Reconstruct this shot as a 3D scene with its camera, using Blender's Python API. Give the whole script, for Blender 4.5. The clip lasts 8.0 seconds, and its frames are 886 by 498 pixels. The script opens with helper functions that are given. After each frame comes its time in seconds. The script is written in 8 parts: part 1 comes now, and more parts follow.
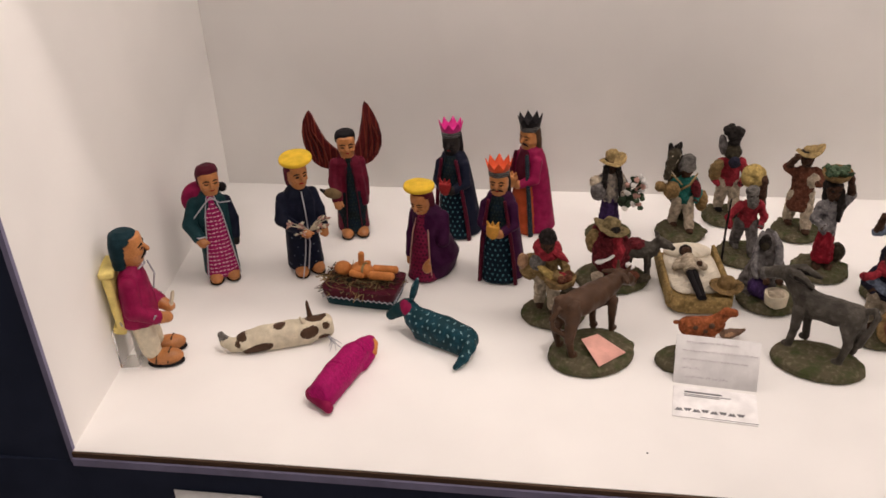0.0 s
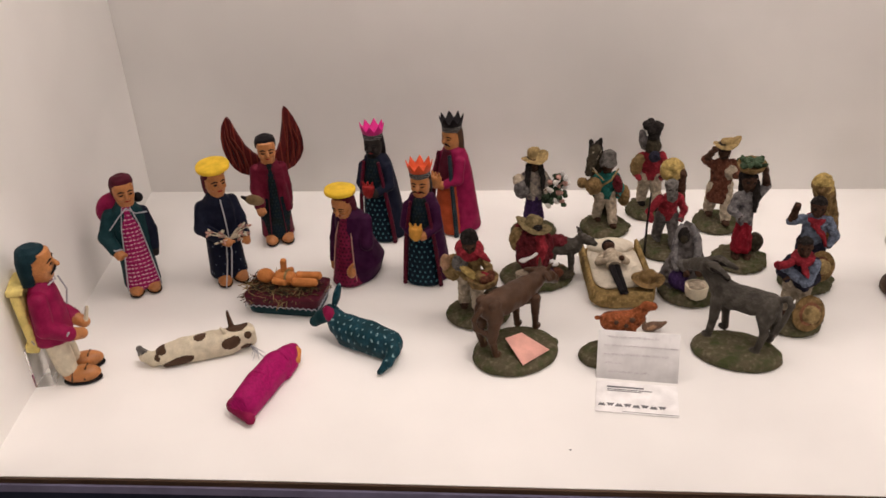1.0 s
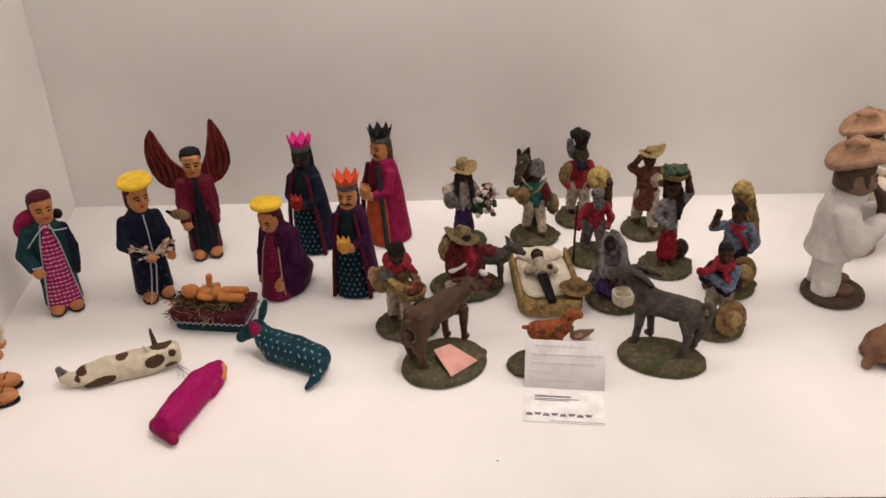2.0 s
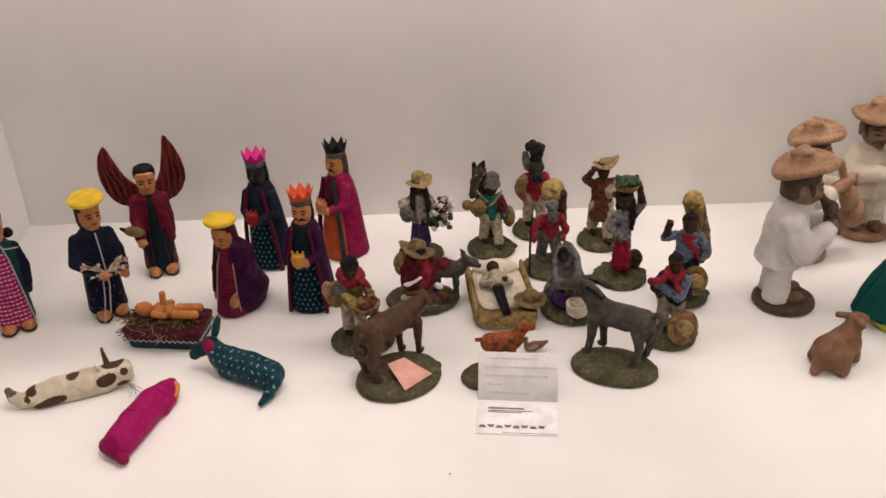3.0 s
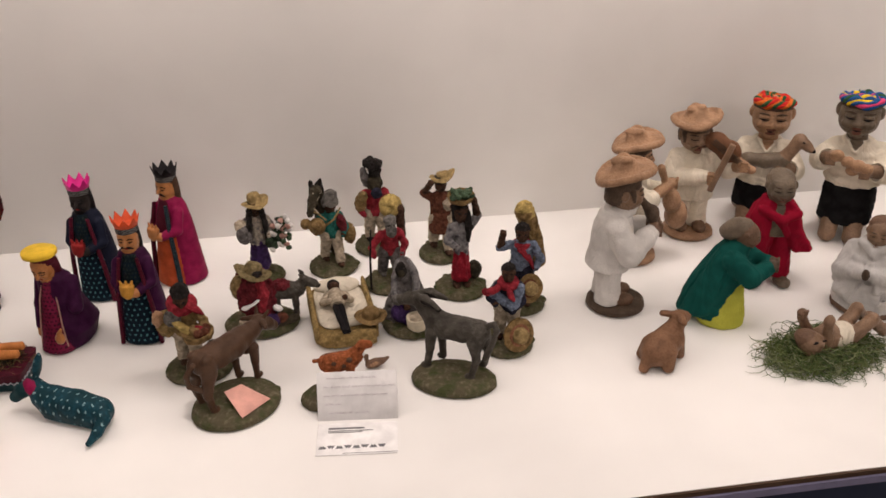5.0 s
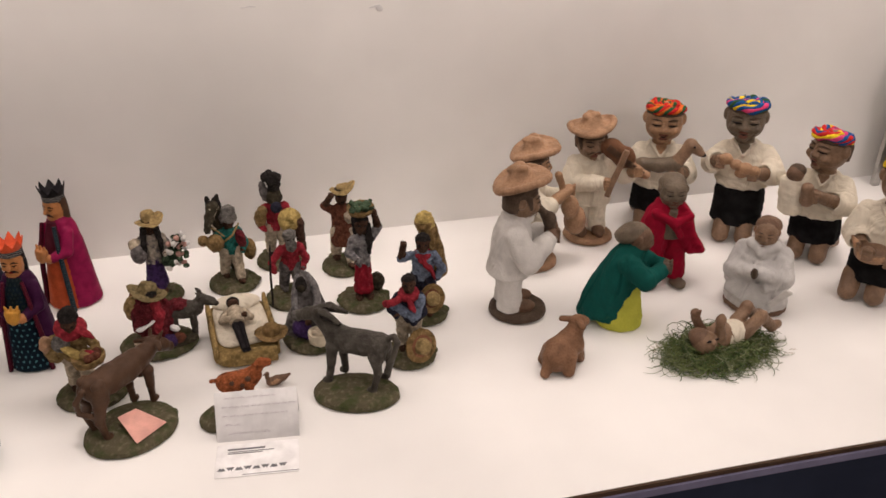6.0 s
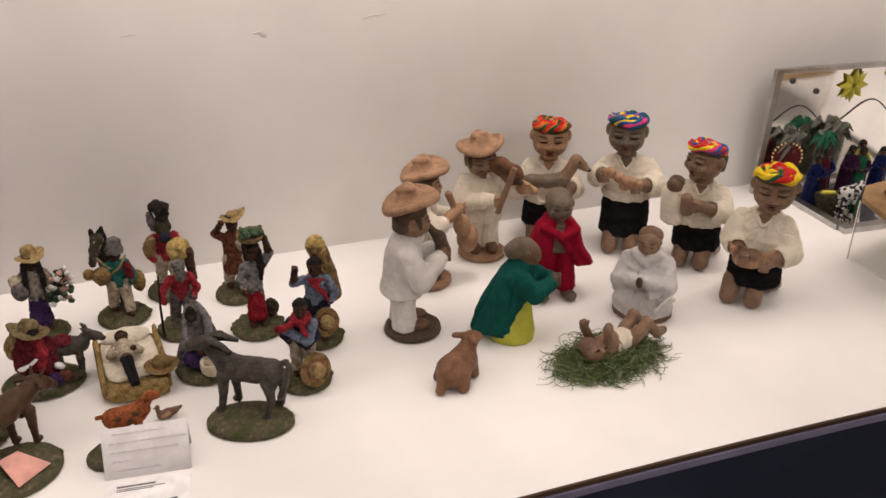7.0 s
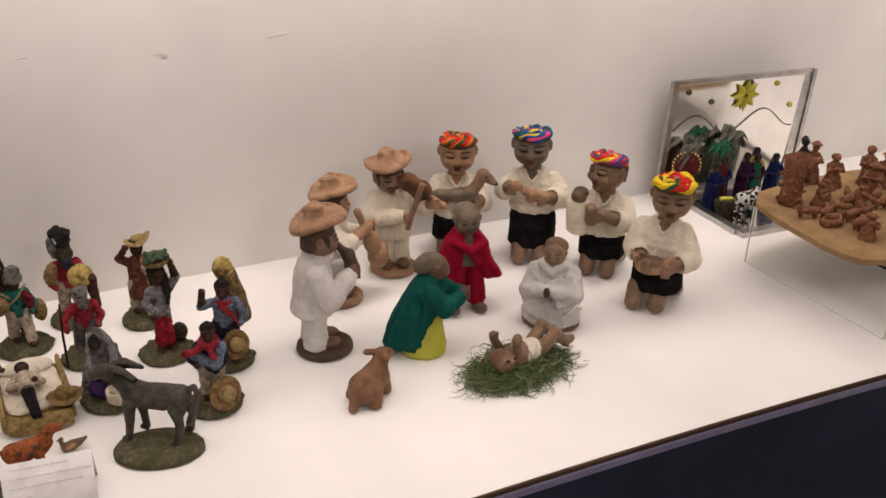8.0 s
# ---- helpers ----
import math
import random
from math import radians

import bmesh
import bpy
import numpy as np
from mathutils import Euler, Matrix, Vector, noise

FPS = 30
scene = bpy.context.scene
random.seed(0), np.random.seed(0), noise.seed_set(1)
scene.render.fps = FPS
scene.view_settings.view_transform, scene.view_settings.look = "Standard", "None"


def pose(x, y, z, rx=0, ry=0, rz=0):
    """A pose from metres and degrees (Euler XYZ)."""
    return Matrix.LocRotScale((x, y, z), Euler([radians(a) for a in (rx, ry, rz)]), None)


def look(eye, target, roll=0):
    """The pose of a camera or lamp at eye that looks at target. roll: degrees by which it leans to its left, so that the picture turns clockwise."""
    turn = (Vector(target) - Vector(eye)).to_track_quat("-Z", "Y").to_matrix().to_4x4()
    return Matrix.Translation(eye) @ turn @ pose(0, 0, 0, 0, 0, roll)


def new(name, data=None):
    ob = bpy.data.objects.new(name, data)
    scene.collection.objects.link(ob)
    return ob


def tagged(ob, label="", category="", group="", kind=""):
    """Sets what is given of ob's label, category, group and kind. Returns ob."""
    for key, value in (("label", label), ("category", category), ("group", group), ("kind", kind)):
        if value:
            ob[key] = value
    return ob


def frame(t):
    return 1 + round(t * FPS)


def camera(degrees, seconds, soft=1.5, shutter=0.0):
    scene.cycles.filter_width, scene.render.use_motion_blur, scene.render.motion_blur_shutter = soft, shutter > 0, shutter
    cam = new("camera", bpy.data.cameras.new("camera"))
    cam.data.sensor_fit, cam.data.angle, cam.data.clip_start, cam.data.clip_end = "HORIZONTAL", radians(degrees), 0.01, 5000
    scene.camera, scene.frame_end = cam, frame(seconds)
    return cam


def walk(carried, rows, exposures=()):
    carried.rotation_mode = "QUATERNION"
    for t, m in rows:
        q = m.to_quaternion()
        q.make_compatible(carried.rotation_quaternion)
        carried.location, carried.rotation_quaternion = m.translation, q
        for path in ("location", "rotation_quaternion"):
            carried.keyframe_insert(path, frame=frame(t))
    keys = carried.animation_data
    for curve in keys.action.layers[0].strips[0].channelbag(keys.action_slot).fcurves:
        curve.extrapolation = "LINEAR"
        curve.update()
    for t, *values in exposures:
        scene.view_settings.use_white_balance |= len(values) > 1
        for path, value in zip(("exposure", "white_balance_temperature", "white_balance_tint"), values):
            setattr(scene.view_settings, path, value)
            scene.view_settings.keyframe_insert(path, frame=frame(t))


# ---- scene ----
# ---- the camera ----
cam = camera(53.3, 8.0, soft=1.6)
ROWS = [
    (0.0, 0.6910, -0.7586, 0.7433, 9.688, -29.506, -2.683),
    (0.5, 0.7095, -0.7514, 0.7450, 8.047, -29.675, -2.789),
    (1.0, 0.7290, -0.7451, 0.7414, 5.907, -29.690, -2.856),
    (1.5, 0.7430, -0.7361, 0.7431, 3.419, -29.736, -2.344),
    (3.0, 0.7900, -0.7385, 0.7478, 0.180, -28.693, -1.887),
    (3.5, 0.8031, -0.7407, 0.7489, -1.890, -28.751, -1.846),
    (4.0, 0.8199, -0.7390, 0.7479, -4.049, -28.671, -1.503),
    (4.5, 0.8336, -0.7374, 0.7506, -6.378, -28.341, -1.007),
    (6.0, 0.8785, -0.7393, 0.7560, -14.851, -27.568, 0.448),
    (6.5, 0.8977, -0.7476, 0.7571, -17.700, -26.818, 0.500),
    (7.0, 0.9105, -0.7602, 0.7596, -20.982, -26.096, 0.743),
    (7.5, 0.9192, -0.7709, 0.7648, -23.627, -25.628, 0.850),
    (8.0, 0.9285, -0.7767, 0.7696, -26.469, -25.179, 1.215),
]


def aim(x, y, z, yaw, pitch, roll):
    a, b = radians(yaw), radians(pitch)
    way = Vector((-math.sin(a) * math.cos(b), math.cos(a) * math.cos(b), math.sin(b)))
    return look((x, y, z), Vector((x, y, z)) + way, roll)


walk(cam, [(t, aim(*row)) for t, *row in ROWS], [(0.0, 0.0), (8.0, 0.0)])

# ---- light: unseen gallery spots on a track over the front of the display case, and added fill ----
world = bpy.data.worlds.new("gallery")
scene.world = world
world.use_nodes = True
world.node_tree.nodes["Background"].inputs[0].default_value = (0.9, 0.85, 0.8, 1)
world.node_tree.nodes["Background"].inputs[1].default_value = 0.05


def area_lamp(name, eye, target, sx, sy, watts, colour):
    data = bpy.data.lights.new(name, "AREA")
    data.shape, data.size, data.size_y, data.energy, data.color = "RECTANGLE", sx, sy, watts, colour
    ob = new(name, data)
    ob.matrix_world = look(eye, target)
    return ob


WARM = (1.0, 0.862, 0.790)
area_lamp("strip_lamp", (1.80, -0.34, 1.52), (1.80, 0.30, 0.0), 3.3, 0.07, 2.0, WARM)
area_lamp("upper_strip_lamp", (1.55, -0.124, 1.72), (1.55, 0.05, 0.0), 1.6, 0.014, 1.1, WARM)
area_lamp("spot_lamp", (0.98, -0.158, 1.72), (0.05, 0.10, 0.75), 0.014, 0.10, 10, WARM)
# Unseen fill, added under the case top to brighten the figures softly.
area_lamp("case_top_fill", (1.80, 0.40, 1.035), (1.80, 0.40, 0.0), 3.4, 0.50, 10.75, WARM)
# Unseen downlight, added to brighten the back of the shelf but not the wall.
downlight = area_lamp("back_downlight", (1.80, 0.575, 1.034), (1.80, 0.575, 0.0), 3.3, 0.30, 0.95, WARM)
downlight.data.spread = radians(16)
downlight.matrix_world = downlight.matrix_world @ pose(0, 0, 0, 0, 0, -4)
area_lamp("track_lamp", (0.70, -1.45, 1.74), (0.75, 0.55, 0.1), 0.6, 0.6, 10.6, WARM)
area_lamp("track_lamp", (2.35, -1.45, 1.74), (2.05, 0.55, 0.1), 0.6, 0.6, 14.4, WARM)
# Added out of view: brightens the gallery that the stage mirror reflects.
area_lamp("gallery_floor_fill", (4.5, -1.9, 1.78), (5.5, -2.6, -0.2), 1.0, 0.5, 42, WARM)


# ---- materials ----
def node_material(name):
    m = bpy.data.materials.new(name)
    m.use_nodes = True
    t = m.node_tree
    return m, t, t.nodes["Principled BSDF"]


def mixed(t, fac, a, b):
    mix = t.nodes.new("ShaderNodeMix")
    mix.data_type = "RGBA"
    for value, socket in ((fac, mix.inputs[0]), (a, mix.inputs[6]), (b, mix.inputs[7])):
        if isinstance(value, bpy.types.NodeSocket):
            t.links.new(value, socket)
        elif isinstance(value, (tuple, list)):
            socket.default_value = (*value, 1)
        else:
            socket.default_value = value
    return mix.outputs[2]


def textured(t, kind, scale, detail=3.0, stretch=(1, 1, 1), turn=(0, 0, 0)):
    coord, place = t.nodes.new("ShaderNodeTexCoord"), t.nodes.new("ShaderNodeMapping")
    place.inputs["Scale"].default_value = stretch
    place.inputs["Rotation"].default_value = [radians(a) for a in turn]
    tex = t.nodes.new(kind)
    t.links.new(coord.outputs["Object"], place.inputs["Vector"])
    t.links.new(place.outputs["Vector"], tex.inputs["Vector"])
    tex.inputs["Scale"].default_value = scale
    if kind == "ShaderNodeTexNoise":
        tex.inputs["Detail"].default_value = detail
    return tex


def ramp(t, socket, low, high):
    r = t.nodes.new("ShaderNodeMapRange")
    r.inputs["From Min"].default_value, r.inputs["From Max"].default_value = low, high
    t.links.new(socket, r.inputs["Value"])
    return r.outputs["Result"]


def bumped(t, shader, socket, strength, distance):
    b = t.nodes.new("ShaderNodeBump")
    b.inputs["Strength"].default_value, b.inputs["Distance"].default_value = strength, distance
    t.links.new(socket, b.inputs["Height"])
    t.links.new(b.outputs["Normal"], shader.inputs["Normal"])


def paint(name, rgb, rough=0.6, worn=0.3, scale=70.0, bump=0.25, depth=0.0008, stretch=(1, 1, 1), metal=0.0, other=None):
    """A worn coat of colour: broad patches, fine grain and a fine relief."""
    m, t, s = node_material(name)
    other = other or tuple(c * 0.55 for c in rgb)
    light = tuple(min(1.0, c * 1.18 + 0.004) for c in rgb)
    broad = textured(t, "ShaderNodeTexNoise", scale, 4, stretch)
    fine = textured(t, "ShaderNodeTexNoise", scale * 7, 5, stretch)
    first = mixed(t, ramp(t, broad.outputs["Fac"], 0.38, 0.64), light, tuple(c * (1 - 0.45 * worn) for c in rgb))
    spots = t.nodes.new("ShaderNodeMath")
    spots.operation = "MULTIPLY"
    spots.inputs[1].default_value = worn
    t.links.new(ramp(t, fine.outputs["Fac"], 0.44, 0.66), spots.inputs[0])
    t.links.new(mixed(t, spots.outputs[0], first, other), s.inputs["Base Color"])
    s.inputs["Roughness"].default_value, s.inputs["Metallic"].default_value = rough, metal
    s.inputs["Specular IOR Level"].default_value = 0.13 if max(rgb) > 0.06 else 0.08
    bumped(t, s, fine.outputs["Fac"], bump, depth)
    return m


def grimy(name, rgb, dark=0.28, scale=150.0, rough=0.8, stain=None, light=1.45):
    """Brushed colour over modelled clay, with dark wash in blots and pale dry-brushed touches."""
    m, t, s = node_material(name)
    blots = textured(t, "ShaderNodeTexNoise", scale, 4)
    touch = textured(t, "ShaderNodeTexNoise", scale * 2.3, 3)
    fine = textured(t, "ShaderNodeTexNoise", scale * 5, 4)
    base = mixed(t, ramp(t, touch.outputs["Fac"], 0.50, 0.68), rgb, tuple(min(0.85, c * light + 0.012) for c in rgb))
    base = mixed(t, ramp(t, blots.outputs["Fac"], 0.44, 0.70), base, stain or tuple(c * dark for c in rgb))
    t.links.new(base, s.inputs["Base Color"])
    s.inputs["Roughness"].default_value = rough
    s.inputs["Specular IOR Level"].default_value = 0.12
    height = t.nodes.new("ShaderNodeMath")
    height.operation = "SUBTRACT"
    t.links.new(fine.outputs["Fac"], height.inputs[0])
    t.links.new(blots.outputs["Fac"], height.inputs[1])
    bumped(t, s, height.outputs[0], 0.8, 0.0025)
    return m


def cloth(name, rgb, creases=0.5, scale=23.0):
    """Thin starched cloth: creases, a fine weave and faint soiling."""
    m, t, s = node_material(name)
    soil = textured(t, "ShaderNodeTexNoise", 30, 4)
    weave = textured(t, "ShaderNodeTexNoise", 420, 3)
    folds = textured(t, "ShaderNodeTexNoise", scale, 2, (1, 1, 0.5), (20, 12, 0))
    folds.inputs["Distortion"].default_value = 1.6
    base = mixed(t, ramp(t, soil.outputs["Fac"], 0.40, 0.70), tuple(min(0.8, c * 1.05) for c in rgb), tuple(c * 0.82 for c in rgb))
    base = mixed(t, ramp(t, weave.outputs["Fac"], 0.45, 0.80), base, tuple(c * 0.86 for c in rgb))
    t.links.new(base, s.inputs["Base Color"])
    s.inputs["Roughness"].default_value = 0.9
    s.inputs["Specular IOR Level"].default_value = 0.1
    ridge = t.nodes.new("ShaderNodeMath")
    ridge.operation = "PINGPONG"
    ridge.inputs[1].default_value = 0.27
    t.links.new(folds.outputs["Fac"], ridge.inputs[0])
    add = t.nodes.new("ShaderNodeMath")
    add.operation = "MULTIPLY_ADD"
    add.inputs[1].default_value = 0.012
    t.links.new(weave.outputs["Fac"], add.inputs[0])
    t.links.new(ridge.outputs[0], add.inputs[2])
    bumped(t, s, add.outputs[0], creases, 0.014)
    return m


def patched(name, rgb, patch, scale, share):
    """Paint with large irregular patches of a second colour."""
    m, t, s = node_material(name)
    broad = textured(t, "ShaderNodeTexNoise", scale, 1.5)
    fine = textured(t, "ShaderNodeTexNoise", 260, 4)
    ground = mixed(t, ramp(t, fine.outputs["Fac"], 0.40, 0.75), rgb, tuple(c * 0.72 for c in rgb))
    t.links.new(mixed(t, ramp(t, broad.outputs["Fac"], share - 0.012, share + 0.012), ground, patch), s.inputs["Base Color"])
    s.inputs["Roughness"].default_value = 0.6
    s.inputs["Specular IOR Level"].default_value = 0.13 if max(rgb) > 0.06 else 0.08
    bumped(t, s, fine.outputs["Fac"], 0.25, 0.0008)
    return m


def gridded(name, rgb, dab, step, size, stagger=True, turn=(0, 0, 0), wobble=0.0012, ground2=None):
    """Paint with rows of hand-painted dabs: step and size are (across, up) in metres."""
    m, t, s = node_material(name)
    coord, place = t.nodes.new("ShaderNodeTexCoord"), t.nodes.new("ShaderNodeMapping")
    place.inputs["Rotation"].default_value = [radians(a) for a in turn]
    t.links.new(coord.outputs["Object"], place.inputs["Vector"])
    shake = textured(t, "ShaderNodeTexNoise", 130, 2)
    sep, soff = t.nodes.new("ShaderNodeSeparateXYZ"), t.nodes.new("ShaderNodeSeparateColor")
    t.links.new(place.outputs["Vector"], sep.inputs[0])
    t.links.new(shake.outputs["Color"], soff.inputs[0])

    def calc(op, a, b=None, c=None):
        n = t.nodes.new("ShaderNodeMath")
        n.operation = op
        for value, socket in zip((a, b, c), n.inputs):
            if isinstance(value, bpy.types.NodeSocket):
                t.links.new(value, socket)
            elif value is not None:
                socket.default_value = value
        return n.outputs[0]

    u = calc("DIVIDE", calc("MULTIPLY_ADD", soff.outputs[0], wobble * 4, sep.outputs["X"]), step[0])
    v = calc("DIVIDE", calc("MULTIPLY_ADD", soff.outputs[1], wobble * 4, sep.outputs["Z"]), step[1])
    if stagger:
        u = calc("MULTIPLY_ADD", calc("FLOOR", v), 0.5, u)
    du = calc("MULTIPLY", calc("SUBTRACT", calc("FRACT", u), 0.5), 2 * step[0] / size[0])
    dv = calc("MULTIPLY", calc("SUBTRACT", calc("FRACT", v), 0.5), 2 * step[1] / size[1])
    d = calc("ADD", calc("POWER", calc("ABSOLUTE", du), 3.0), calc("POWER", calc("ABSOLUTE", dv), 3.0))
    fine = textured(t, "ShaderNodeTexNoise", 300, 4)
    broad = textured(t, "ShaderNodeTexNoise", 60, 3)
    ground = mixed(t, ramp(t, fine.outputs["Fac"], 0.35, 0.7), tuple(c * 1.2 for c in rgb), tuple(c * 0.7 for c in rgb))
    if ground2:
        ground = mixed(t, ramp(t, broad.outputs["Fac"], 0.42, 0.58), ground, ground2)
    faint = calc("MULTIPLY", ramp(t, d, 1.15, 0.75), ramp(t, fine.outputs["Fac"], 0.30, 0.52))
    t.links.new(mixed(t, faint, ground, dab), s.inputs["Base Color"])
    s.inputs["Roughness"].default_value = 0.55
    s.inputs["Specular IOR Level"].default_value = 0.13 if max(rgb) > 0.06 else 0.08
    bumped(t, s, fine.outputs["Fac"], 0.2, 0.0006)
    return m


def striped(name, rgb, line, scale=60.0, turn=(0, 0, 0), width=0.5, wobble=1.5):
    """Paint with brushed lines."""
    m, t, s = node_material(name)
    wave = textured(t, "ShaderNodeTexWave", scale, turn=turn)
    wave.inputs["Distortion"].default_value = wobble
    fine = textured(t, "ShaderNodeTexNoise", 260, 4)
    ground = mixed(t, ramp(t, fine.outputs["Fac"], 0.35, 0.7), tuple(c * 1.2 for c in rgb), tuple(c * 0.7 for c in rgb))
    t.links.new(mixed(t, ramp(t, wave.outputs["Fac"], width, width + 0.2), ground, line), s.inputs["Base Color"])
    s.inputs["Roughness"].default_value = 0.6
    s.inputs["Specular IOR Level"].default_value = 0.13 if max(rgb) > 0.06 else 0.08
    bumped(t, s, wave.outputs["Fac"], 0.2, 0.0008)
    return m


def clear(name, tint, rough=0.02):
    m, t, s = node_material(name)
    s.inputs["Base Color"].default_value = (*tint, 1)
    s.inputs["Transmission Weight"].default_value = 1.0
    s.inputs["Roughness"].default_value = rough
    s.inputs["IOR"].default_value = 1.08
    return m


WHITE = paint("white_board", (0.765, 0.752, 0.735), 0.62, 0.05, 1.6, 0.06, 0.0006, other=(0.70, 0.68, 0.66))
WALLW = paint("white_wall", (0.782, 0.768, 0.750), 0.7, 0.06, 1.3, 0.08, 0.0008, other=(0.68, 0.67, 0.65))
NAVY = paint("navy_panel", (0.0185, 0.0245, 0.047), 0.55, 0.2, 3.0, 0.1)
PLY = paint("plywood_edge", (0.075, 0.045, 0.028), 0.7, 0.5, 30, 0.3, stretch=(0.1, 1, 4))
LILAC = paint("grey_lilac_trim", (0.185, 0.175, 0.27), 0.45, 0.15, 12, 0.1, other=(0.10, 0.09, 0.13))
# Unseen gallery surfaces, kept pale to bounce light and brighten the mirror's reflection.
ROOMG = paint("gallery_paint", (0.74, 0.72, 0.70), 0.8, 0.1, 1.0)
ROOMF = paint("gallery_floor", (0.50, 0.46, 0.43), 0.5, 0.3, 3.0)
CARD = paint("white_card", (0.76, 0.75, 0.75), 0.7, 0.05, 40, 0.05)
CARD2 = paint("greyed_card", (0.66, 0.65, 0.65), 0.75, 0.06, 30, 0.05)
INK = paint("grey_ink", (0.16, 0.16, 0.17), 0.7, 0.3)
INK2 = paint("faint_pencil", (0.56, 0.50, 0.55), 0.8, 0.5, 200)
DRIEDF = paint("dried_flower_petal", (0.42, 0.24, 0.20), 0.8, 0.4, 150)
PINKP = paint("pink_paper", (0.70, 0.37, 0.31), 0.75, 0.08, 40, 0.05)

SKINW = paint("amber_wood", (0.42, 0.168, 0.052), 0.38, 0.35, 60, 0.25)
SKINW.node_tree.nodes["Principled BSDF"].inputs["Specular IOR Level"].default_value = 0.4
ORNGW = paint("warm_orange_wood", (0.52, 0.195, 0.055), 0.4, 0.3, 60, 0.2)
DARKW = paint("dark_wood", (0.0245, 0.0196, 0.0182), 0.5, 0.3)
GILT = paint("gilded_wood", (0.55, 0.27, 0.045), 0.45, 0.4)
REDW = paint("red_painted_wood", (0.26, 0.016, 0.016), 0.5, 0.4)
BLACK = paint("black_paint", (0.0084, 0.007, 0.0084), 0.55, 0.2)
CRIM = paint("crimson_paint", (0.105, 0.004, 0.018), 0.55, 0.35)
MAROON = paint("maroon_paint", (0.068, 0.005, 0.016), 0.55, 0.35)
SCARFT = paint("dark_teal_scarf", (0.006, 0.024, 0.033), 0.55, 0.4)
MAGE = paint("magenta_paint", (0.225, 0.0045, 0.052), 0.55, 0.3)
HOT = paint("bright_pink_paint", (0.52, 0.015, 0.19), 0.5, 0.2)
ORNG = paint("orange_paint", (0.40, 0.065, 0.018), 0.55, 0.3)
CORAL = paint("coral_paint", (0.62, 0.085, 0.028), 0.5, 0.2)
YELL = paint("yellow_paint", (0.72, 0.47, 0.035), 0.5, 0.15)
PALEY = paint("pale_yellow_paint", (0.68, 0.55, 0.19), 0.6, 0.2)
NAVYP = paint("navy_paint", (0.006664, 0.008568, 0.02142), 0.55, 0.3)
PURP = paint("plum_paint", (0.034, 0.004, 0.030), 0.55, 0.3)
TEALP = paint("teal_paint", (0.008568, 0.0357, 0.04284), 0.55, 0.3)
CREAM = paint("cream_paint", (0.55, 0.49, 0.37), 0.6, 0.2)
SILV = paint("silver_line", (0.38, 0.38, 0.42), 0.5, 0.2)
DOTBLUE = gridded("blue_dotted_paint", (0.004, 0.012, 0.022), (0.07, 0.19, 0.22), (0.0085, 0.0085), (0.0032, 0.0036))
DOTTEAL = gridded("teal_dotted_paint", (0.008, 0.046, 0.066), (0.22, 0.36, 0.38), (0.0110, 0.0100), (0.0024, 0.0036), True, (45, 0, 0), 0.0022, ground2=(0.005, 0.030, 0.040))
DOTNAVY = gridded("navy_dotted_paint", (0.005, 0.007, 0.018), (0.12, 0.14, 0.18), (0.013, 0.016), (0.0022, 0.0024))
DOTMAG = gridded("magenta_dashed_paint", (0.25, 0.008, 0.080), (0.60, 0.34, 0.42), (0.0062, 0.0068), (0.0048, 0.0024), False)
STRWING = striped("red_striped_wing", (0.085, 0.010, 0.011), (0.20, 0.036, 0.022), 30, (0, 0, 0), 0.80, 0.8)
WINGB = paint("brown_red_wing_panel", (0.165, 0.032, 0.020), 0.55, 0.4)
FISHM = paint("olive_fish_paint", (0.17, 0.115, 0.055), 0.5, 0.4)
STRPINK = striped("pink_scratched_paint", (0.39, 0.005, 0.125), (0.20, 0.003, 0.062), 190, (0, 0, 20), 0.50, 4.0)
ZIG = striped("dark_trim_with_pale_zigzag", (0.006, 0.013, 0.020), (0.11, 0.15, 0.16), 110, (0, 55, 0), 0.84, 4.0)
PRED = striped("red_trim_with_dark_line", (0.105, 0.006, 0.020), (0.022, 0.004, 0.012), 150, (0, 60, 0), 0.55, 2.0)
STRDARK = gridded("dark_robe_with_blue_and_olive_dabs", (0.006, 0.010, 0.011), (0.016, 0.025, 0.025), (0.0052, 0.0062), (0.0028, 0.0040), ground2=(0.004, 0.012, 0.022))
STRCRIM = gridded("crimson_robe_with_dark_dabs", (0.125, 0.006, 0.030), (0.030, 0.004, 0.014), (0.0060, 0.0060), (0.0034, 0.0030), ground2=(0.17, 0.010, 0.045))
STRBLK = striped("black_white_crown_band", (0.012, 0.012, 0.014), (0.30, 0.29, 0.28), 130, (0, 55, 0), 0.72, 2.0)
STRAW = grimy("straw_hat_weave", (0.29, 0.205, 0.090), dark=0.50, scale=120)
STRAWD = grimy("old_straw", (0.19, 0.145, 0.070), dark=0.45, scale=120)
BEDM = grimy("ochre_bed", (0.30, 0.205, 0.080), dark=0.55, scale=110)
COWB = paint("brown_cow_patch", (0.065, 0.035, 0.020), 0.6, 0.25)

MOSS = grimy("mossy_green_and_brown_base", (0.090, 0.077, 0.047), scale=60, stain=(0.050, 0.060, 0.022), light=1.6)
EARTH = grimy("dark_earth_base", (0.040, 0.033, 0.021), dark=0.5, scale=90, light=1.7)
COWBR = paint("brown_glazed_clay", (0.066, 0.035, 0.0205), 0.38, 0.3, 50, 0.3)
DONK = grimy("grey_brown_painted_clay", (0.068, 0.060, 0.050), dark=0.55, scale=60, rough=0.55, light=1.3)
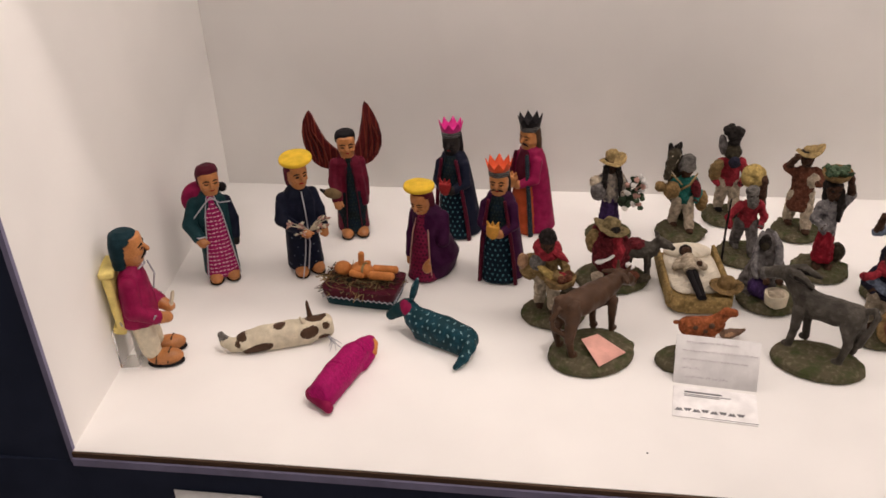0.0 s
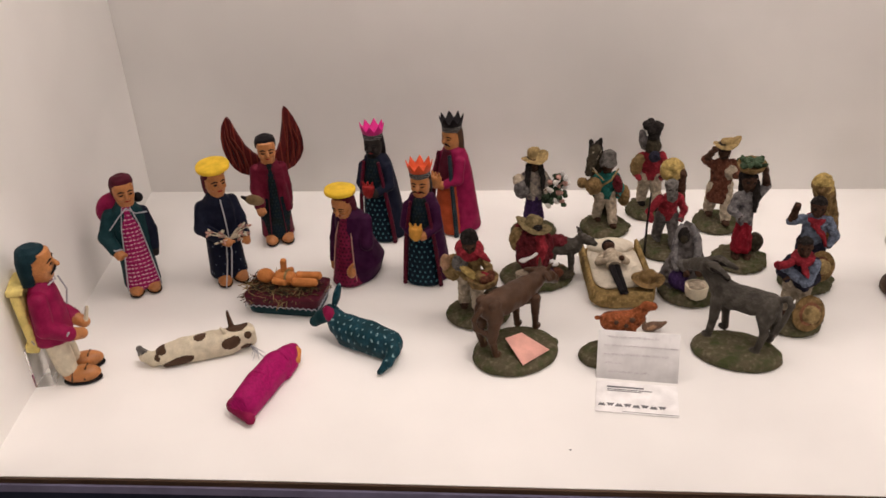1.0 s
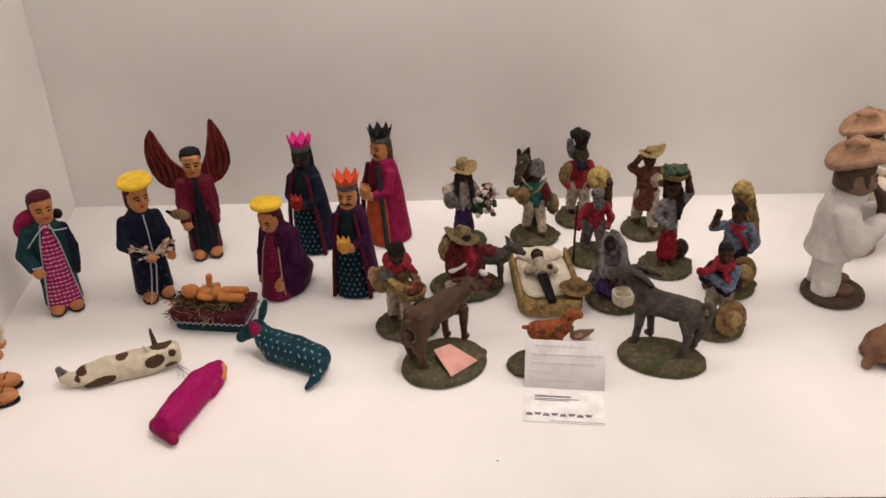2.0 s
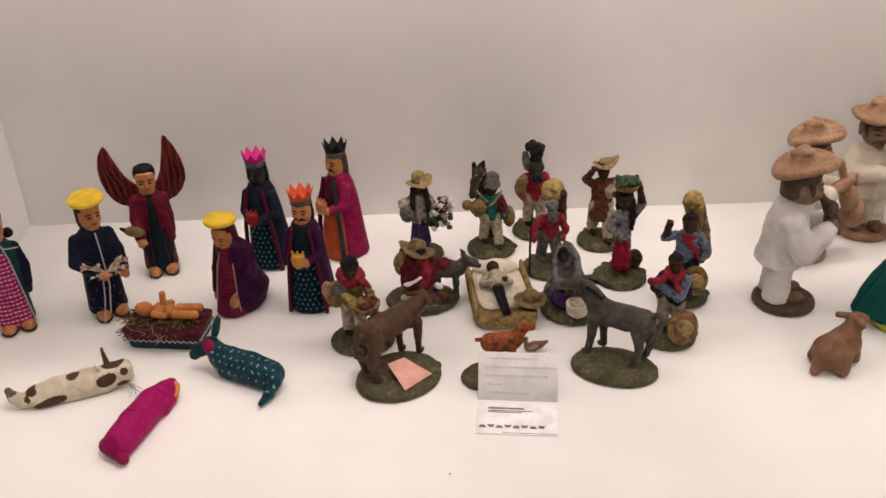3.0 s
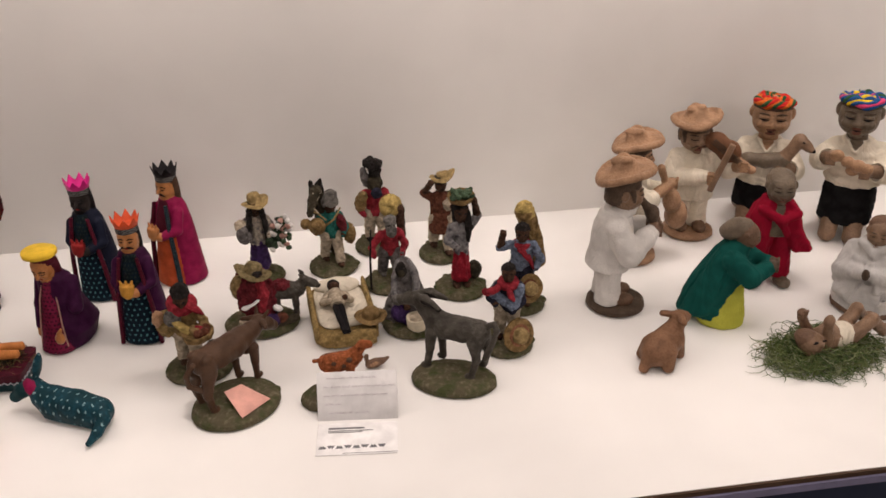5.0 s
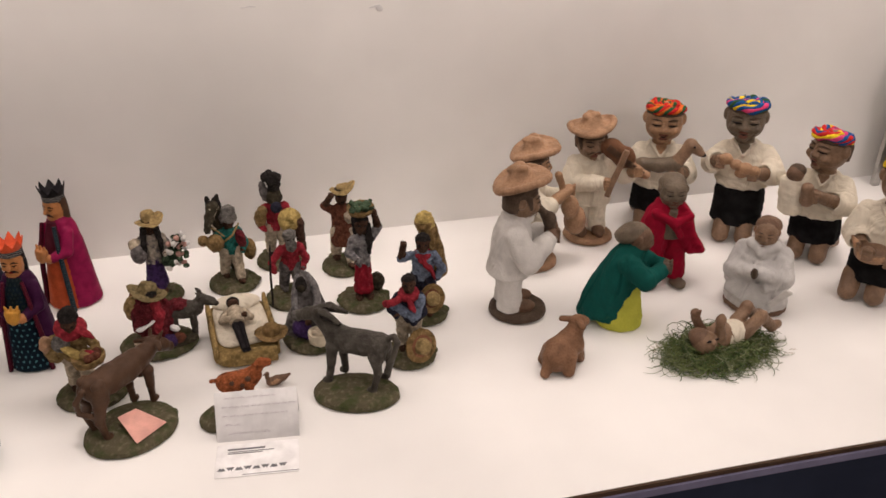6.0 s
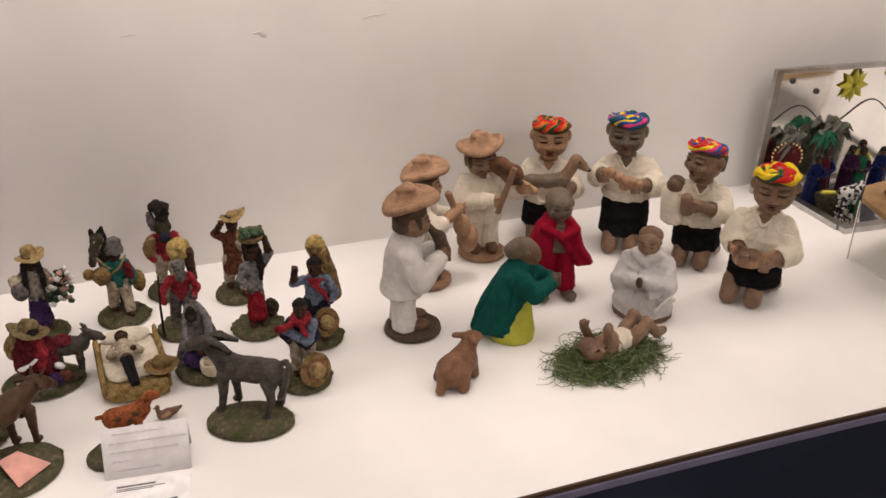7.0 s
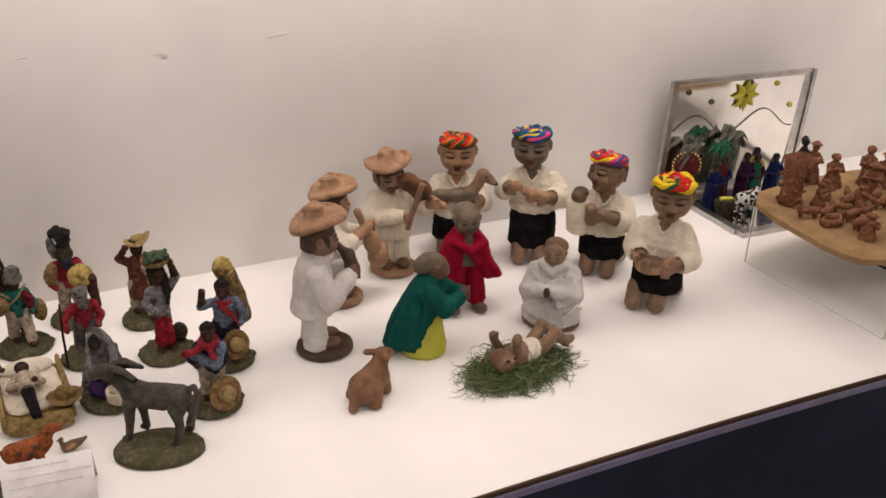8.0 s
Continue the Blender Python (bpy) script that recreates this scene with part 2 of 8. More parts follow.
DOGM = grimy("orange_brown_dog_clay", (0.26, 0.075, 0.026), dark=0.35, scale=130)
SKINR = grimy("dark_clay_skin", (0.062, 0.031, 0.019), dark=0.45, light=1.6)
DARKLEAF = grimy("dark_greenery", (0.022, 0.036, 0.020), dark=0.5, light=1.8)
RAGC = grimy("cream_patterned_blouse", (0.36, 0.31, 0.25), dark=0.30, scale=130, stain=(0.10, 0.09, 0.10))
SKIRTR = grimy("deep_red_skirt", (0.24, 0.010, 0.022), dark=0.6, scale=80)
RAGW = grimy("off_white_cloth", (0.43, 0.36, 0.27), dark=0.50, scale=100)
RAGG = grimy("grey_cloth", (0.13, 0.118, 0.115), dark=0.38, scale=100)
RAGL = grimy("pale_mottled_shawl", (0.22, 0.21, 0.21), dark=0.30, scale=130, stain=(0.07, 0.065, 0.075))
RAGR = grimy("red_cloth", (0.27, 0.022, 0.034), dark=0.45, scale=110)
RAGM = grimy("dark_red_cloth", (0.12, 0.014, 0.02), dark=0.35)
RAGB = grimy("pale_blue_cloth", (0.16, 0.195, 0.27), dark=0.35)
RAGD = grimy("dark_blue_cloth", (0.016, 0.016, 0.03), dark=0.5)
RAGP = grimy("violet_cloth", (0.045, 0.022, 0.085), dark=0.45)
RAGT = grimy("turquoise_cloth", (0.02, 0.14, 0.12), dark=0.40)
RAGT2 = grimy("tan_basketwork", (0.22, 0.14, 0.058), dark=0.40, scale=110)
RAGY = grimy("straw_yellow_cloth", (0.40, 0.29, 0.10), dark=0.45, scale=110)
RAGO = grimy("ochre_cloth", (0.23, 0.155, 0.065), dark=0.40, scale=110)
RUST = grimy("rust_cloth", (0.12, 0.042, 0.024), dark=0.40)
LEAFG = grimy("green_produce", (0.050, 0.080, 0.045), dark=0.35, light=1.8)
HAIRB = grimy("black_hair", (0.016, 0.013, 0.012), dark=0.5, light=1.8)
GREYH = grimy("grey_hair", (0.14, 0.13, 0.12), dark=0.40)

CLAY = paint("bare_terracotta", (0.335, 0.200, 0.120), 0.55, 0.45, 45, 0.7, 0.0022, other=(0.20, 0.105, 0.055))
CLAYD = paint("dull_brown_clay", (0.150, 0.083, 0.049), 0.6, 0.5, 45, 0.8, 0.0025)
CLAYG = paint("grey_brown_clay", (0.135, 0.100, 0.067), 0.45, 0.45, 45, 0.7, 0.0022)
CLAYR = paint("reddish_brown_clay", (0.175, 0.080, 0.042), 0.55, 0.5, 45, 0.8, 0.0022)
CLAYP = paint("ochre_brown_clay", (0.340, 0.195, 0.105), 0.5, 0.45, 45, 0.7, 0.0022, other=(0.16, 0.085, 0.045))
CLAYM = paint("mid_brown_clay", (0.215, 0.130, 0.078), 0.45, 0.45, 45, 0.7, 0.0022, other=(0.11, 0.062, 0.036))
CLAYL = paint("warm_brown_clay", (0.200, 0.105, 0.058), 0.5, 0.45, 45, 0.7, 0.0022, other=(0.10, 0.050, 0.028))
LIP = paint("red_brown_clay_lip", (0.150, 0.062, 0.045), 0.45, 0.4, 60, 0.4, 0.001)
CLAYK = paint("dark_grey_brown_clay", (0.088, 0.060, 0.042), 0.6, 0.45, 45, 0.7, 0.0022)
for glazed in (CLAYD, CLAYG, CLAYP, CLAYM):
    glazed.node_tree.nodes["Principled BSDF"].inputs["Specular IOR Level"].default_value = 0.35
CLOTHW = cloth("white_cotton", (0.66, 0.635, 0.605))
CLOTHC = cloth("cream_muslin", (0.69, 0.625, 0.51), 0.75, 24.0)
CLOTHK = paint("black_cotton", (0.006, 0.0055, 0.006), 0.9, 0.2, 60, 0.6, 0.002)
CLOTHR = cloth("red_felt", (0.26, 0.005, 0.023), 0.6, 20)
CLOTHG = cloth("green_felt", (0.0065, 0.078, 0.066), 0.8, 20)
CLOTHY = cloth("yellow_green_cotton", (0.48, 0.48, 0.07), 0.6)
CLOTHS = cloth("pale_grey_cotton", (0.57, 0.555, 0.54), 0.7, 22.0)
YARN = {
    "red": paint("red_yarn", (0.52, 0.022, 0.018), 0.85, 0.2, 250, 0.5),
    "orange": paint("orange_yarn", (0.62, 0.13, 0.02), 0.85, 0.2, 250, 0.5),
    "yellow": paint("yellow_yarn", (0.72, 0.52, 0.02), 0.85, 0.2, 250, 0.5),
    "blue": paint("blue_yarn", (0.016, 0.075, 0.24), 0.85, 0.2, 250, 0.5),
    "green": paint("green_yarn", (0.028, 0.085, 0.035), 0.85, 0.2, 250, 0.5),
    "pink": paint("pink_yarn", (0.60, 0.055, 0.16), 0.85, 0.2, 250, 0.5),
}
GRASS = paint("dry_green_grass", (0.130, 0.160, 0.058), 0.8, 0.5, 90, 0.2)
GRASSL = paint("pale_sage_grass", (0.20, 0.22, 0.125), 0.8, 0.4, 90, 0.2)
GRASSD = paint("deep_green_grass", (0.060, 0.098, 0.032), 0.8, 0.4, 90, 0.2)
DRYG = paint("brown_straw", (0.26, 0.1755, 0.0845), 0.8, 0.4, 90, 0.2)
SLABM = paint("ochre_clay_slab", (0.29, 0.185, 0.090), 0.8, 0.3, 25, 0.4, 0.0012)
REDCL = grimy("red_clay", (0.225, 0.100, 0.055), dark=0.55, scale=120, light=1.4)
TIN = paint("tin_frame", (0.50, 0.49, 0.47), 0.28, 0.3, 30, 0.25, metal=1.0)
MIRROR = paint("mirror_glass", (0.80, 0.785, 0.755), 0.09, 0.05, 6, 0.02, 0.0002, metal=1.0)
WIRE = paint("dark_metal_wire", (0.09, 0.085, 0.08), 0.4, 0.3, metal=0.8)
TINY = paint("yellow_lacquered_tin", (0.46, 0.42, 0.06), 0.35, 0.3, 40, 0.2, metal=0.5)
TING = paint("green_lacquered_tin", (0.01, 0.085, 0.045), 0.35, 0.4, 60, 0.2, metal=0.2)
TINB = paint("blue_lacquered_tin", (0.006, 0.010, 0.058), 0.35, 0.4, 60, 0.2, metal=0.2)
TINP = paint("purple_lacquered_tin", (0.026, 0.007, 0.027), 0.35, 0.4, 60, 0.2, metal=0.2)
TINR = paint("red_lacquered_tin", (0.07, 0.008, 0.01), 0.35, 0.4, 60, 0.2, metal=0.2)
TINM = paint("maroon_lacquered_tin", (0.085, 0.010, 0.014), 0.35, 0.35, 40, 0.2)
DULLTIN = paint("dull_bare_tin", (0.15, 0.15, 0.125), 0.45, 0.5, 50, 0.3, metal=0.4)
TINK = patched("black_spotted_tin", (0.55, 0.54, 0.52), (0.012, 0.012, 0.012), 95, 0.50)
ACRYL = clear("clear_acrylic", (0.97, 0.97, 0.95))
ACRYL.node_tree.nodes["Principled BSDF"].inputs["IOR"].default_value = 1.40
ACEDGE = clear("milky_acrylic_edge", (0.90, 0.89, 0.86), 0.4)
ACEDGE.node_tree.nodes["Principled BSDF"].inputs["Transmission Weight"].default_value = 0.35
ACEDGE.node_tree.nodes["Principled BSDF"].inputs["IOR"].default_value = 1.45


# ---- building helpers ----
class Fig:
    """Gathers rounded forms, each with its own colour, into one mesh. The figure faces -y and stands on z = 0."""

    def __init__(self):
        self.bm, self.slots, self.m = bmesh.new(), [], Matrix.Identity(4)

    def slot(self, mat):
        if mat not in self.slots:
            self.slots.append(mat)
        return self.slots.index(mat)

    def rings(self, rings, mat):
        k = self.slot(mat)
        rows = [[self.bm.verts.new(self.m @ Vector(p)) for p in ring] for ring in rings]
        n = len(rows[0])
        for a, b in zip(rows, rows[1:]):
            for i in range(n):
                f = self.bm.faces.new((a[i], a[(i + 1) % n], b[(i + 1) % n], b[i]))
                f.material_index, f.smooth = k, True
        for ring, flip in ((rows[0], True), (rows[-1], False)):
            f = self.bm.faces.new(ring[::-1] if flip else ring)
            f.material_index, f.smooth = k, True
        return self

    def loft(self, secs, mat, n=20, sq=2.0, fold=0.0, pleats=6, seed=0):
        """secs: (z, rx, ry, cx, cy) from the bottom up; sq over 2 squares the section off; fold sets draped folds in it."""
        out = []
        if fold:
            full = [(s[0], s[1], s[2], *(s[3:] if len(s) > 3 else (0, 0))) for s in secs]
            secs = []
            for a, b in zip(full, full[1:]):
                k = max(1, min(5, int(abs(b[0] - a[0]) / 0.004)))
                secs += [tuple(p + (q - p) * j / k for p, q in zip(a, b)) for j in range(k)]
            secs.append(full[-1])
            n = max(n, 36)
        span = secs[-1][0] - secs[0][0] or 1.0
        for z, rx, ry, *c in secs:
            cx, cy = c if c else (0, 0)
            ring = []
            for i in range(n):
                a = 2 * math.pi * i / n
                ca, sa = math.cos(a), math.sin(a)
                if fold:
                    u = (z - secs[0][0]) / span
                    w = math.sin(pleats * a + 1.7 * seed + 2.2 * math.sin(a + seed) + 1.5 * u) + 0.7 * math.sin((pleats * 1.0 - 3) * a + 9 * u + seed * 0.7) + 0.5 * math.sin(34 * u + 2 * a + seed)
                    ca, sa = ca * (1 + fold * w * (1 - 0.5 * u)), sa * (1 + fold * w * (1 - 0.5 * u))
                ring.append((cx + rx * math.copysign(abs(ca) ** (2 / sq), ca), cy + ry * math.copysign(abs(sa) ** (2 / sq), sa), z))
            out.append(ring)
        return self.rings(out, mat)

    def tube(self, pts, radii, mat, n=10, flat=1.0):
        pts = [Vector(p) for p in pts]
        if not isinstance(radii, (tuple, list)):
            radii = [radii] * len(pts)
        if 4 <= len(pts) <= 10 and n >= 8:
            four = [p.to_4d() for p in pts]
            for q, r in zip(four, radii):
                q.w = r
            out = []
            for i in range(len(four) - 1):
                a, b, c, d = four[max(i - 1, 0)], four[i], four[i + 1], four[min(i + 2, len(four) - 1)]
                for u in (0.0, 0.34, 0.67):
                    q = 0.5 * (2 * b + (c - a) * u + (2 * a - 5 * b + 4 * c - d) * u * u + (3 * b - a - 3 * c + d) * u ** 3)
                    q.w = max(q.w, 0.3 * min(b.w, c.w))
                    out.append(q)
            out.append(four[-1])
            pts, radii = [q.to_3d() for q in out], [q.w for q in out]
        out, side = [], None
        for i, p in enumerate(pts):
            way = (pts[min(i + 1, len(pts) - 1)] - pts[max(i - 1, 0)]).normalized()
            ref = side if side is not None else (Vector((0, 0, 1)) if abs(way.z) < 0.9 else Vector((1, 0, 0)))
            u = way.cross(ref).normalized() if side is None else (side - way * side.dot(way)).normalized()
            side = u
            v = way.cross(u)
            out.append([p + (u * math.cos(2 * math.pi * j / n) + v * math.sin(2 * math.pi * j / n) * flat) * radii[i] for j in range(n)])
        return self.rings(out, mat)

    def limb(self, a, b, ra, rb, mat, n=10):
        """A rounded limb from a to b."""
        a, b = Vector(a), Vector(b)
        w = (b - a).normalized()
        pts = [a - w * ra * 0.8, a - w * ra * 0.4, a, a.lerp(b, 0.5), b, b + w * rb * 0.5, b + w * rb * 0.85]
        return self.tube(pts, [ra * 0.45, ra * 0.85, ra, (ra + rb) / 2, rb, rb * 0.85, rb * 0.4], mat, n)

    def sleeve_limb(self, a, b, ra, rb, mat, n=12, wrinkle=0.10):
        """A limb in loose cloth, with rings of wrinkles."""
        a, b = Vector(a), Vector(b)
        w = (b - a).normalized()
        pts, radii = [a - w * ra * 0.8, a - w * ra * 0.4], [ra * 0.45, ra * 0.85]
        for i in range(13):
            u = i / 12
            pts.append(a.lerp(b, u))
            radii.append((ra + (rb - ra) * u) * (1 + wrinkle * math.sin(u * 15 + a.x * 900) * (0.6 + 0.4 * math.sin(u * 7 + 1))))
        pts += [b + w * rb * 0.35, b + w * rb * 0.5]
        radii += [rb * 0.95, rb * 0.4]
        return self.tube(pts, radii, mat, n)

    def ball(self, c, r, mat, turn=(0, 0, 0), n=16, k=9):
        r = r if isinstance(r, (tuple, list)) else (r, r, r)
        keep = self.m
        self.m = keep @ pose(*c, *turn)
        secs = []
        for i in range(k):
            a = math.pi * (i + 0.35) / (k - 0.3) - math.pi / 2
            secs.append((r[2] * math.sin(a), r[0] * math.cos(a), r[1] * math.cos(a)))
        self.loft(secs, mat, n)
        self.m = keep
        return self

    def block(self, c, size, mat, turn=(0, 0, 0), r=0.15, sq=7.0, n=20):
        x, y, z = (s / 2 for s in size)
        e = min(size) * r
        keep = self.m
        self.m = keep @ pose(*c, *turn)
        self.loft([(-z, x - e, y - e), (-z + e, x, y), (z - e, x, y), (z, x - e, y - e)], mat, n, sq)
        self.m = keep
        return self

    def plate(self, c, size, mat):
        """A flat sheet with crisp edges, for glass and sheet metal."""
        x, y, z = (a / 2 for a in size)
        flat = [(c[0] - x, c[1] - y), (c[0] + x, c[1] - y), (c[0] + x, c[1] + y), (c[0] - x, c[1] + y)]
        self.rings([[(u, v, c[2] + w) for u, v in flat] for w in (-z, z)], mat)
        return self

    def lathe(self, c, prof, mat, turn=(0, 0, 0), n=24, wave=0.0):
        """prof: (radius, height) pairs; wave lifts the rim unevenly."""
        keep = self.m
        self.m = keep @ pose(*c, *turn)
        top = max(r for r, _ in prof)
        self.rings([[(r * math.cos(2 * math.pi * i / n), r * math.sin(2 * math.pi * i / n), z + wave * (r / top) ** 2 * math.cos(4 * math.pi * i / n)) for i in range(n)] for r, z in prof], mat)
        self.m = keep
        return self

    def slab(self, pts, thick, mat, m=None):
        """A flat plate: an outline in x and z, thick along y."""
        keep = self.m
        if m is not None:
            self.m = keep @ m
        k = self.slot(mat)
        a = [self.bm.verts.new(self.m @ Vector((x, -thick / 2, z))) for x, z in pts]
        b = [self.bm.verts.new(self.m @ Vector((x, thick / 2, z))) for x, z in pts]
        faces = [self.bm.faces.new(a), self.bm.faces.new(b[::-1])]
        for i in range(len(pts)):
            j = (i + 1) % len(pts)
            faces.append(self.bm.faces.new((a[j], a[i], b[i], b[j])))
        for f in faces:
            f.material_index = k
        self.m = keep
        return self

    def data(self, name, rough=0.0, freq=60.0, sharp=48):
        bmesh.ops.recalc_face_normals(self.bm, faces=self.bm.faces)
        if rough:
            for v in self.bm.verts:
                v.co += noise.noise_vector(v.co * freq) * rough
        mesh = bpy.data.meshes.new(name)
        self.bm.to_mesh(mesh)
        self.bm.free()
        for mat in self.slots:
            mesh.materials.append(mat)
        mesh.set_sharp_from_angle(angle=radians(sharp))
        return mesh

    def stand(self, name, label, category, x, y, turn=0.0, z=0.0, rough=0.0008, freq=70.0, group="", scale=1.0):
        """Links the figure as one thing, its lowest point on z."""
        low = min(v.co.z for v in self.bm.verts)
        for v in self.bm.verts:
            v.co.z -= low
            v.co *= scale
        ob = new(name, self.data(name, rough, freq))
        low = min(v.co.z for v in ob.data.vertices)
        ob.matrix_world = pose(x, y, z - low, 0, 0, turn)
        return tagged(ob, label, category, group)


class Clay(Fig):
    """A figure modelled in one piece: its forms flow into one another and share one skin. Thin details stay as they are."""

    def __init__(self, step=0.0015, melt=0.003):
        self.bm, self.slots, self.m = bmesh.new(), [], Matrix.Identity(4)
        self.step, self.melt, self.forms = step, melt, []

    def form(self, kind, box, values, mat, way="add", melt=None):
        corners = [self.m @ Vector((x, y, z)) for x in box[0] for y in box[1] for z in box[2]]
        low = [min(c[i] for c in corners) for i in range(3)]
        high = [max(c[i] for c in corners) for i in range(3)]
        self.forms.append((kind, np.array(self.m.inverted()), low, high, values, self.slot(mat), way, self.melt if melt is None else melt))
        return self

    def ball(self, c, r, mat, turn=(0, 0, 0), n=16, k=9, way="add", melt=None):
        r = r if isinstance(r, (tuple, list)) else (r, r, r)
        if way == "add" and max(r) < 0.0042:
            return super().ball(c, r, mat, turn, n, k)
        keep = self.m
        self.m = keep @ pose(*c, *turn)
        self.form("ball", [(-a, a) for a in r], r, mat, way, melt)
        self.m = keep
        return self

    def block(self, c, size, mat, turn=(0, 0, 0), r=0.15, sq=7.0, n=20, way="add", melt=None):
        keep = self.m
        self.m = keep @ pose(*c, *turn)
        self.form("block", [(-a / 2, a / 2) for a in size], (*[a / 2 for a in size], min(size) * r), mat, way, melt)
        self.m = keep
        return self

    def cone(self, a, b, ra, rb, mat, way="add", melt=None):
        a, b, r = Vector(a), Vector(b), max(ra, rb)
        box = [(min(p, q) - r, max(p, q) + r) for p, q in zip(a, b)]
        return self.form("cone", box, (*a, *b, ra, rb), mat, way, melt)

    def tube(self, pts, radii, mat, n=10, flat=1.0):
        one = [radii] * len(pts) if not isinstance(radii, (tuple, list)) else radii
        if max(one) < 0.0026 or flat != 1.0:
            return super().tube(pts, radii, mat, n, flat)
        for p, q, a, b in zip(pts, pts[1:], one, one[1:]):
            self.cone(p, q, a, b, mat, "add", self.melt)
        return self

    def limb(self, a, b, ra, rb, mat, n=10):
        return self.cone(a, b, ra, rb, mat)

    def loft(self, secs, mat, n=20, sq=2.0, fold=0.0, pleats=6, seed=0, way="add", melt=None):
        full = np.array([(*s, 0, 0)[:5] for s in secs], float)
        g = 1 + 2 * abs(fold)
        box = [(float((full[:, 3] - full[:, 1] * g).min()), float((full[:, 3] + full[:, 1] * g).max())),
               (float((full[:, 4] - full[:, 2] * g).min()), float((full[:, 4] + full[:, 2] * g).max())), (float(full[0, 0]), float(full[-1, 0]))]
        return self.form("loft", box, (full, sq, fold, pleats, seed), mat, way, melt)

    @staticmethod
    def reach(kind, x, y, z, v):
        """How far each point lies outside a form."""
        if kind == "ball":
            a = np.sqrt((x / v[0]) ** 2 + (y / v[1]) ** 2 + (z / v[2]) ** 2)
            b = np.sqrt((x / v[0] ** 2) ** 2 + (y / v[1] ** 2) ** 2 + (z / v[2] ** 2) ** 2) + 1e-9
            return a * (a - 1) / b
        if kind == "block":
            r = v[3]
            q = [np.abs(c) - (h - r) for c, h in zip((x, y, z), v)]
            out = np.sqrt(sum(np.maximum(c, 0) ** 2 for c in q))
            return out + np.minimum(np.maximum(np.maximum(q[0], q[1]), q[2]), 0) - r
        if kind == "cone":
            a, d = v[:3], [v[i + 3] - v[i] for i in range(3)]
            k = sum(c * c for c in d) + 1e-12
            t = np.clip(((x - a[0]) * d[0] + (y - a[1]) * d[1] + (z - a[2]) * d[2]) / k, 0, 1)
            return np.sqrt((x - a[0] - d[0] * t) ** 2 + (y - a[1] - d[1] * t) ** 2 + (z - a[2] - d[2] * t) ** 2) - (v[6] + (v[7] - v[6]) * t)
        full, sq, fold, pleats, seed = v
        rx, ry, cx, cy = (np.interp(z, full[:, 0], full[:, i]) for i in (1, 2, 3, 4))
        x, y = (x - cx) / rx, (y - cy) / ry
        q = (np.abs(x) ** sq + np.abs(y) ** sq) ** (1 / sq)
        if fold:
            a, u = np.arctan2(y, x), np.clip((z - full[0, 0]) / (full[-1, 0] - full[0, 0]), 0, 1)
            w = np.sin(pleats * a + 1.7 * seed + 2.2 * np.sin(a + seed) + 1.5 * u) + 0.7 * np.sin((pleats - 3) * a + 9 * u + seed * 0.7) + 0.5 * np.sin(34 * u + 2 * a + seed)
            q = q / (1 + fold * w * (1 - 0.5 * u))
        side, cap = (q - 1) * np.minimum(rx, ry), np.maximum(full[0, 0] - z, z - full[-1, 0])
        return np.minimum(np.maximum(side, cap), 0) + np.sqrt(np.maximum(side, 0) ** 2 + np.maximum(cap, 0) ** 2)

    def skin(self):
        """The skin round all the forms, as a mesh of small quads."""
        h, pad = self.step, 4 * self.step
        low = np.array([f[2] for f in self.forms if f[6] == "add"]).min(0) - pad
        high = np.array([f[3] for f in self.forms if f[6] == "add"]).max(0) + pad
        size = np.ceil((high - low) / h).astype(int) + 1
        field, tint = np.full(size, 0.05, np.float32), np.zeros(size, np.int16)
        for kind, inv, a, b, values, slot, way, melt in self.forms:
            i0 = np.clip(np.floor((np.array(a) - low - melt) / h).astype(int) - 2, 0, size - 1)
            i1 = np.clip(np.ceil((np.array(b) - low + melt) / h).astype(int) + 3, 1, size)
            part_of = tuple(slice(p, q) for p, q in zip(i0, i1))
            g = np.meshgrid(*[low[i] + h * np.arange(i0[i], i1[i]) for i in range(3)], indexing="ij")
            x, y, z = (inv[i, 0] * g[0] + inv[i, 1] * g[1] + inv[i, 2] * g[2] + inv[i, 3] for i in range(3))
            d, f, t = self.reach(kind, x, y, z, values), field[part_of], tint[part_of]
            if way == "add":
                t[d < f] = slot
                k = np.maximum(melt - np.abs(d - f), 0)
                f[:] = np.minimum(d, f) - (k * k / (4 * melt) if melt else 0)
            elif way == "carve":
                t[-d > f - h] = slot
                f[:] = np.maximum(f, -d)
            else:
                t[d < 0] = slot
        inside = field < 0
        count = np.zeros(size - 1, np.int8)
        offs = [(i, j, k) for i in (0, 1) for j in (0, 1) for k in (0, 1)]
        for o in offs:
            count += inside[tuple(slice(p, p + s - 1) for p, s in zip(o, size))]
        cells = np.argwhere((count > 0) & (count < 8))
        index = np.full(size - 1, -1, np.int32)
        index[tuple(cells.T)] = np.arange(len(cells))
        corner = {o: field[tuple((cells + o).T)] for o in offs}
        total, hits = np.zeros((len(cells), 3)), np.zeros(len(cells))
        for o in offs:
            for axis in range(3):
                if o[axis] == 0:
                    e = tuple(1 if i == axis else v for i, v in enumerate(o))
                    a, b = corner[o], corner[e]
                    cut = (a < 0) != (b < 0)
                    u = np.where(cut, a / np.where(cut, a - b, 1), 0)
                    place = np.repeat(np.array([o], float), len(cells), 0)
                    place[:, axis] += u
                    total += place * cut[:, None]
                    hits += cut
        verts = (low + h * (cells + total / hits[:, None])).astype(np.float32)
        quads, slots = [], []
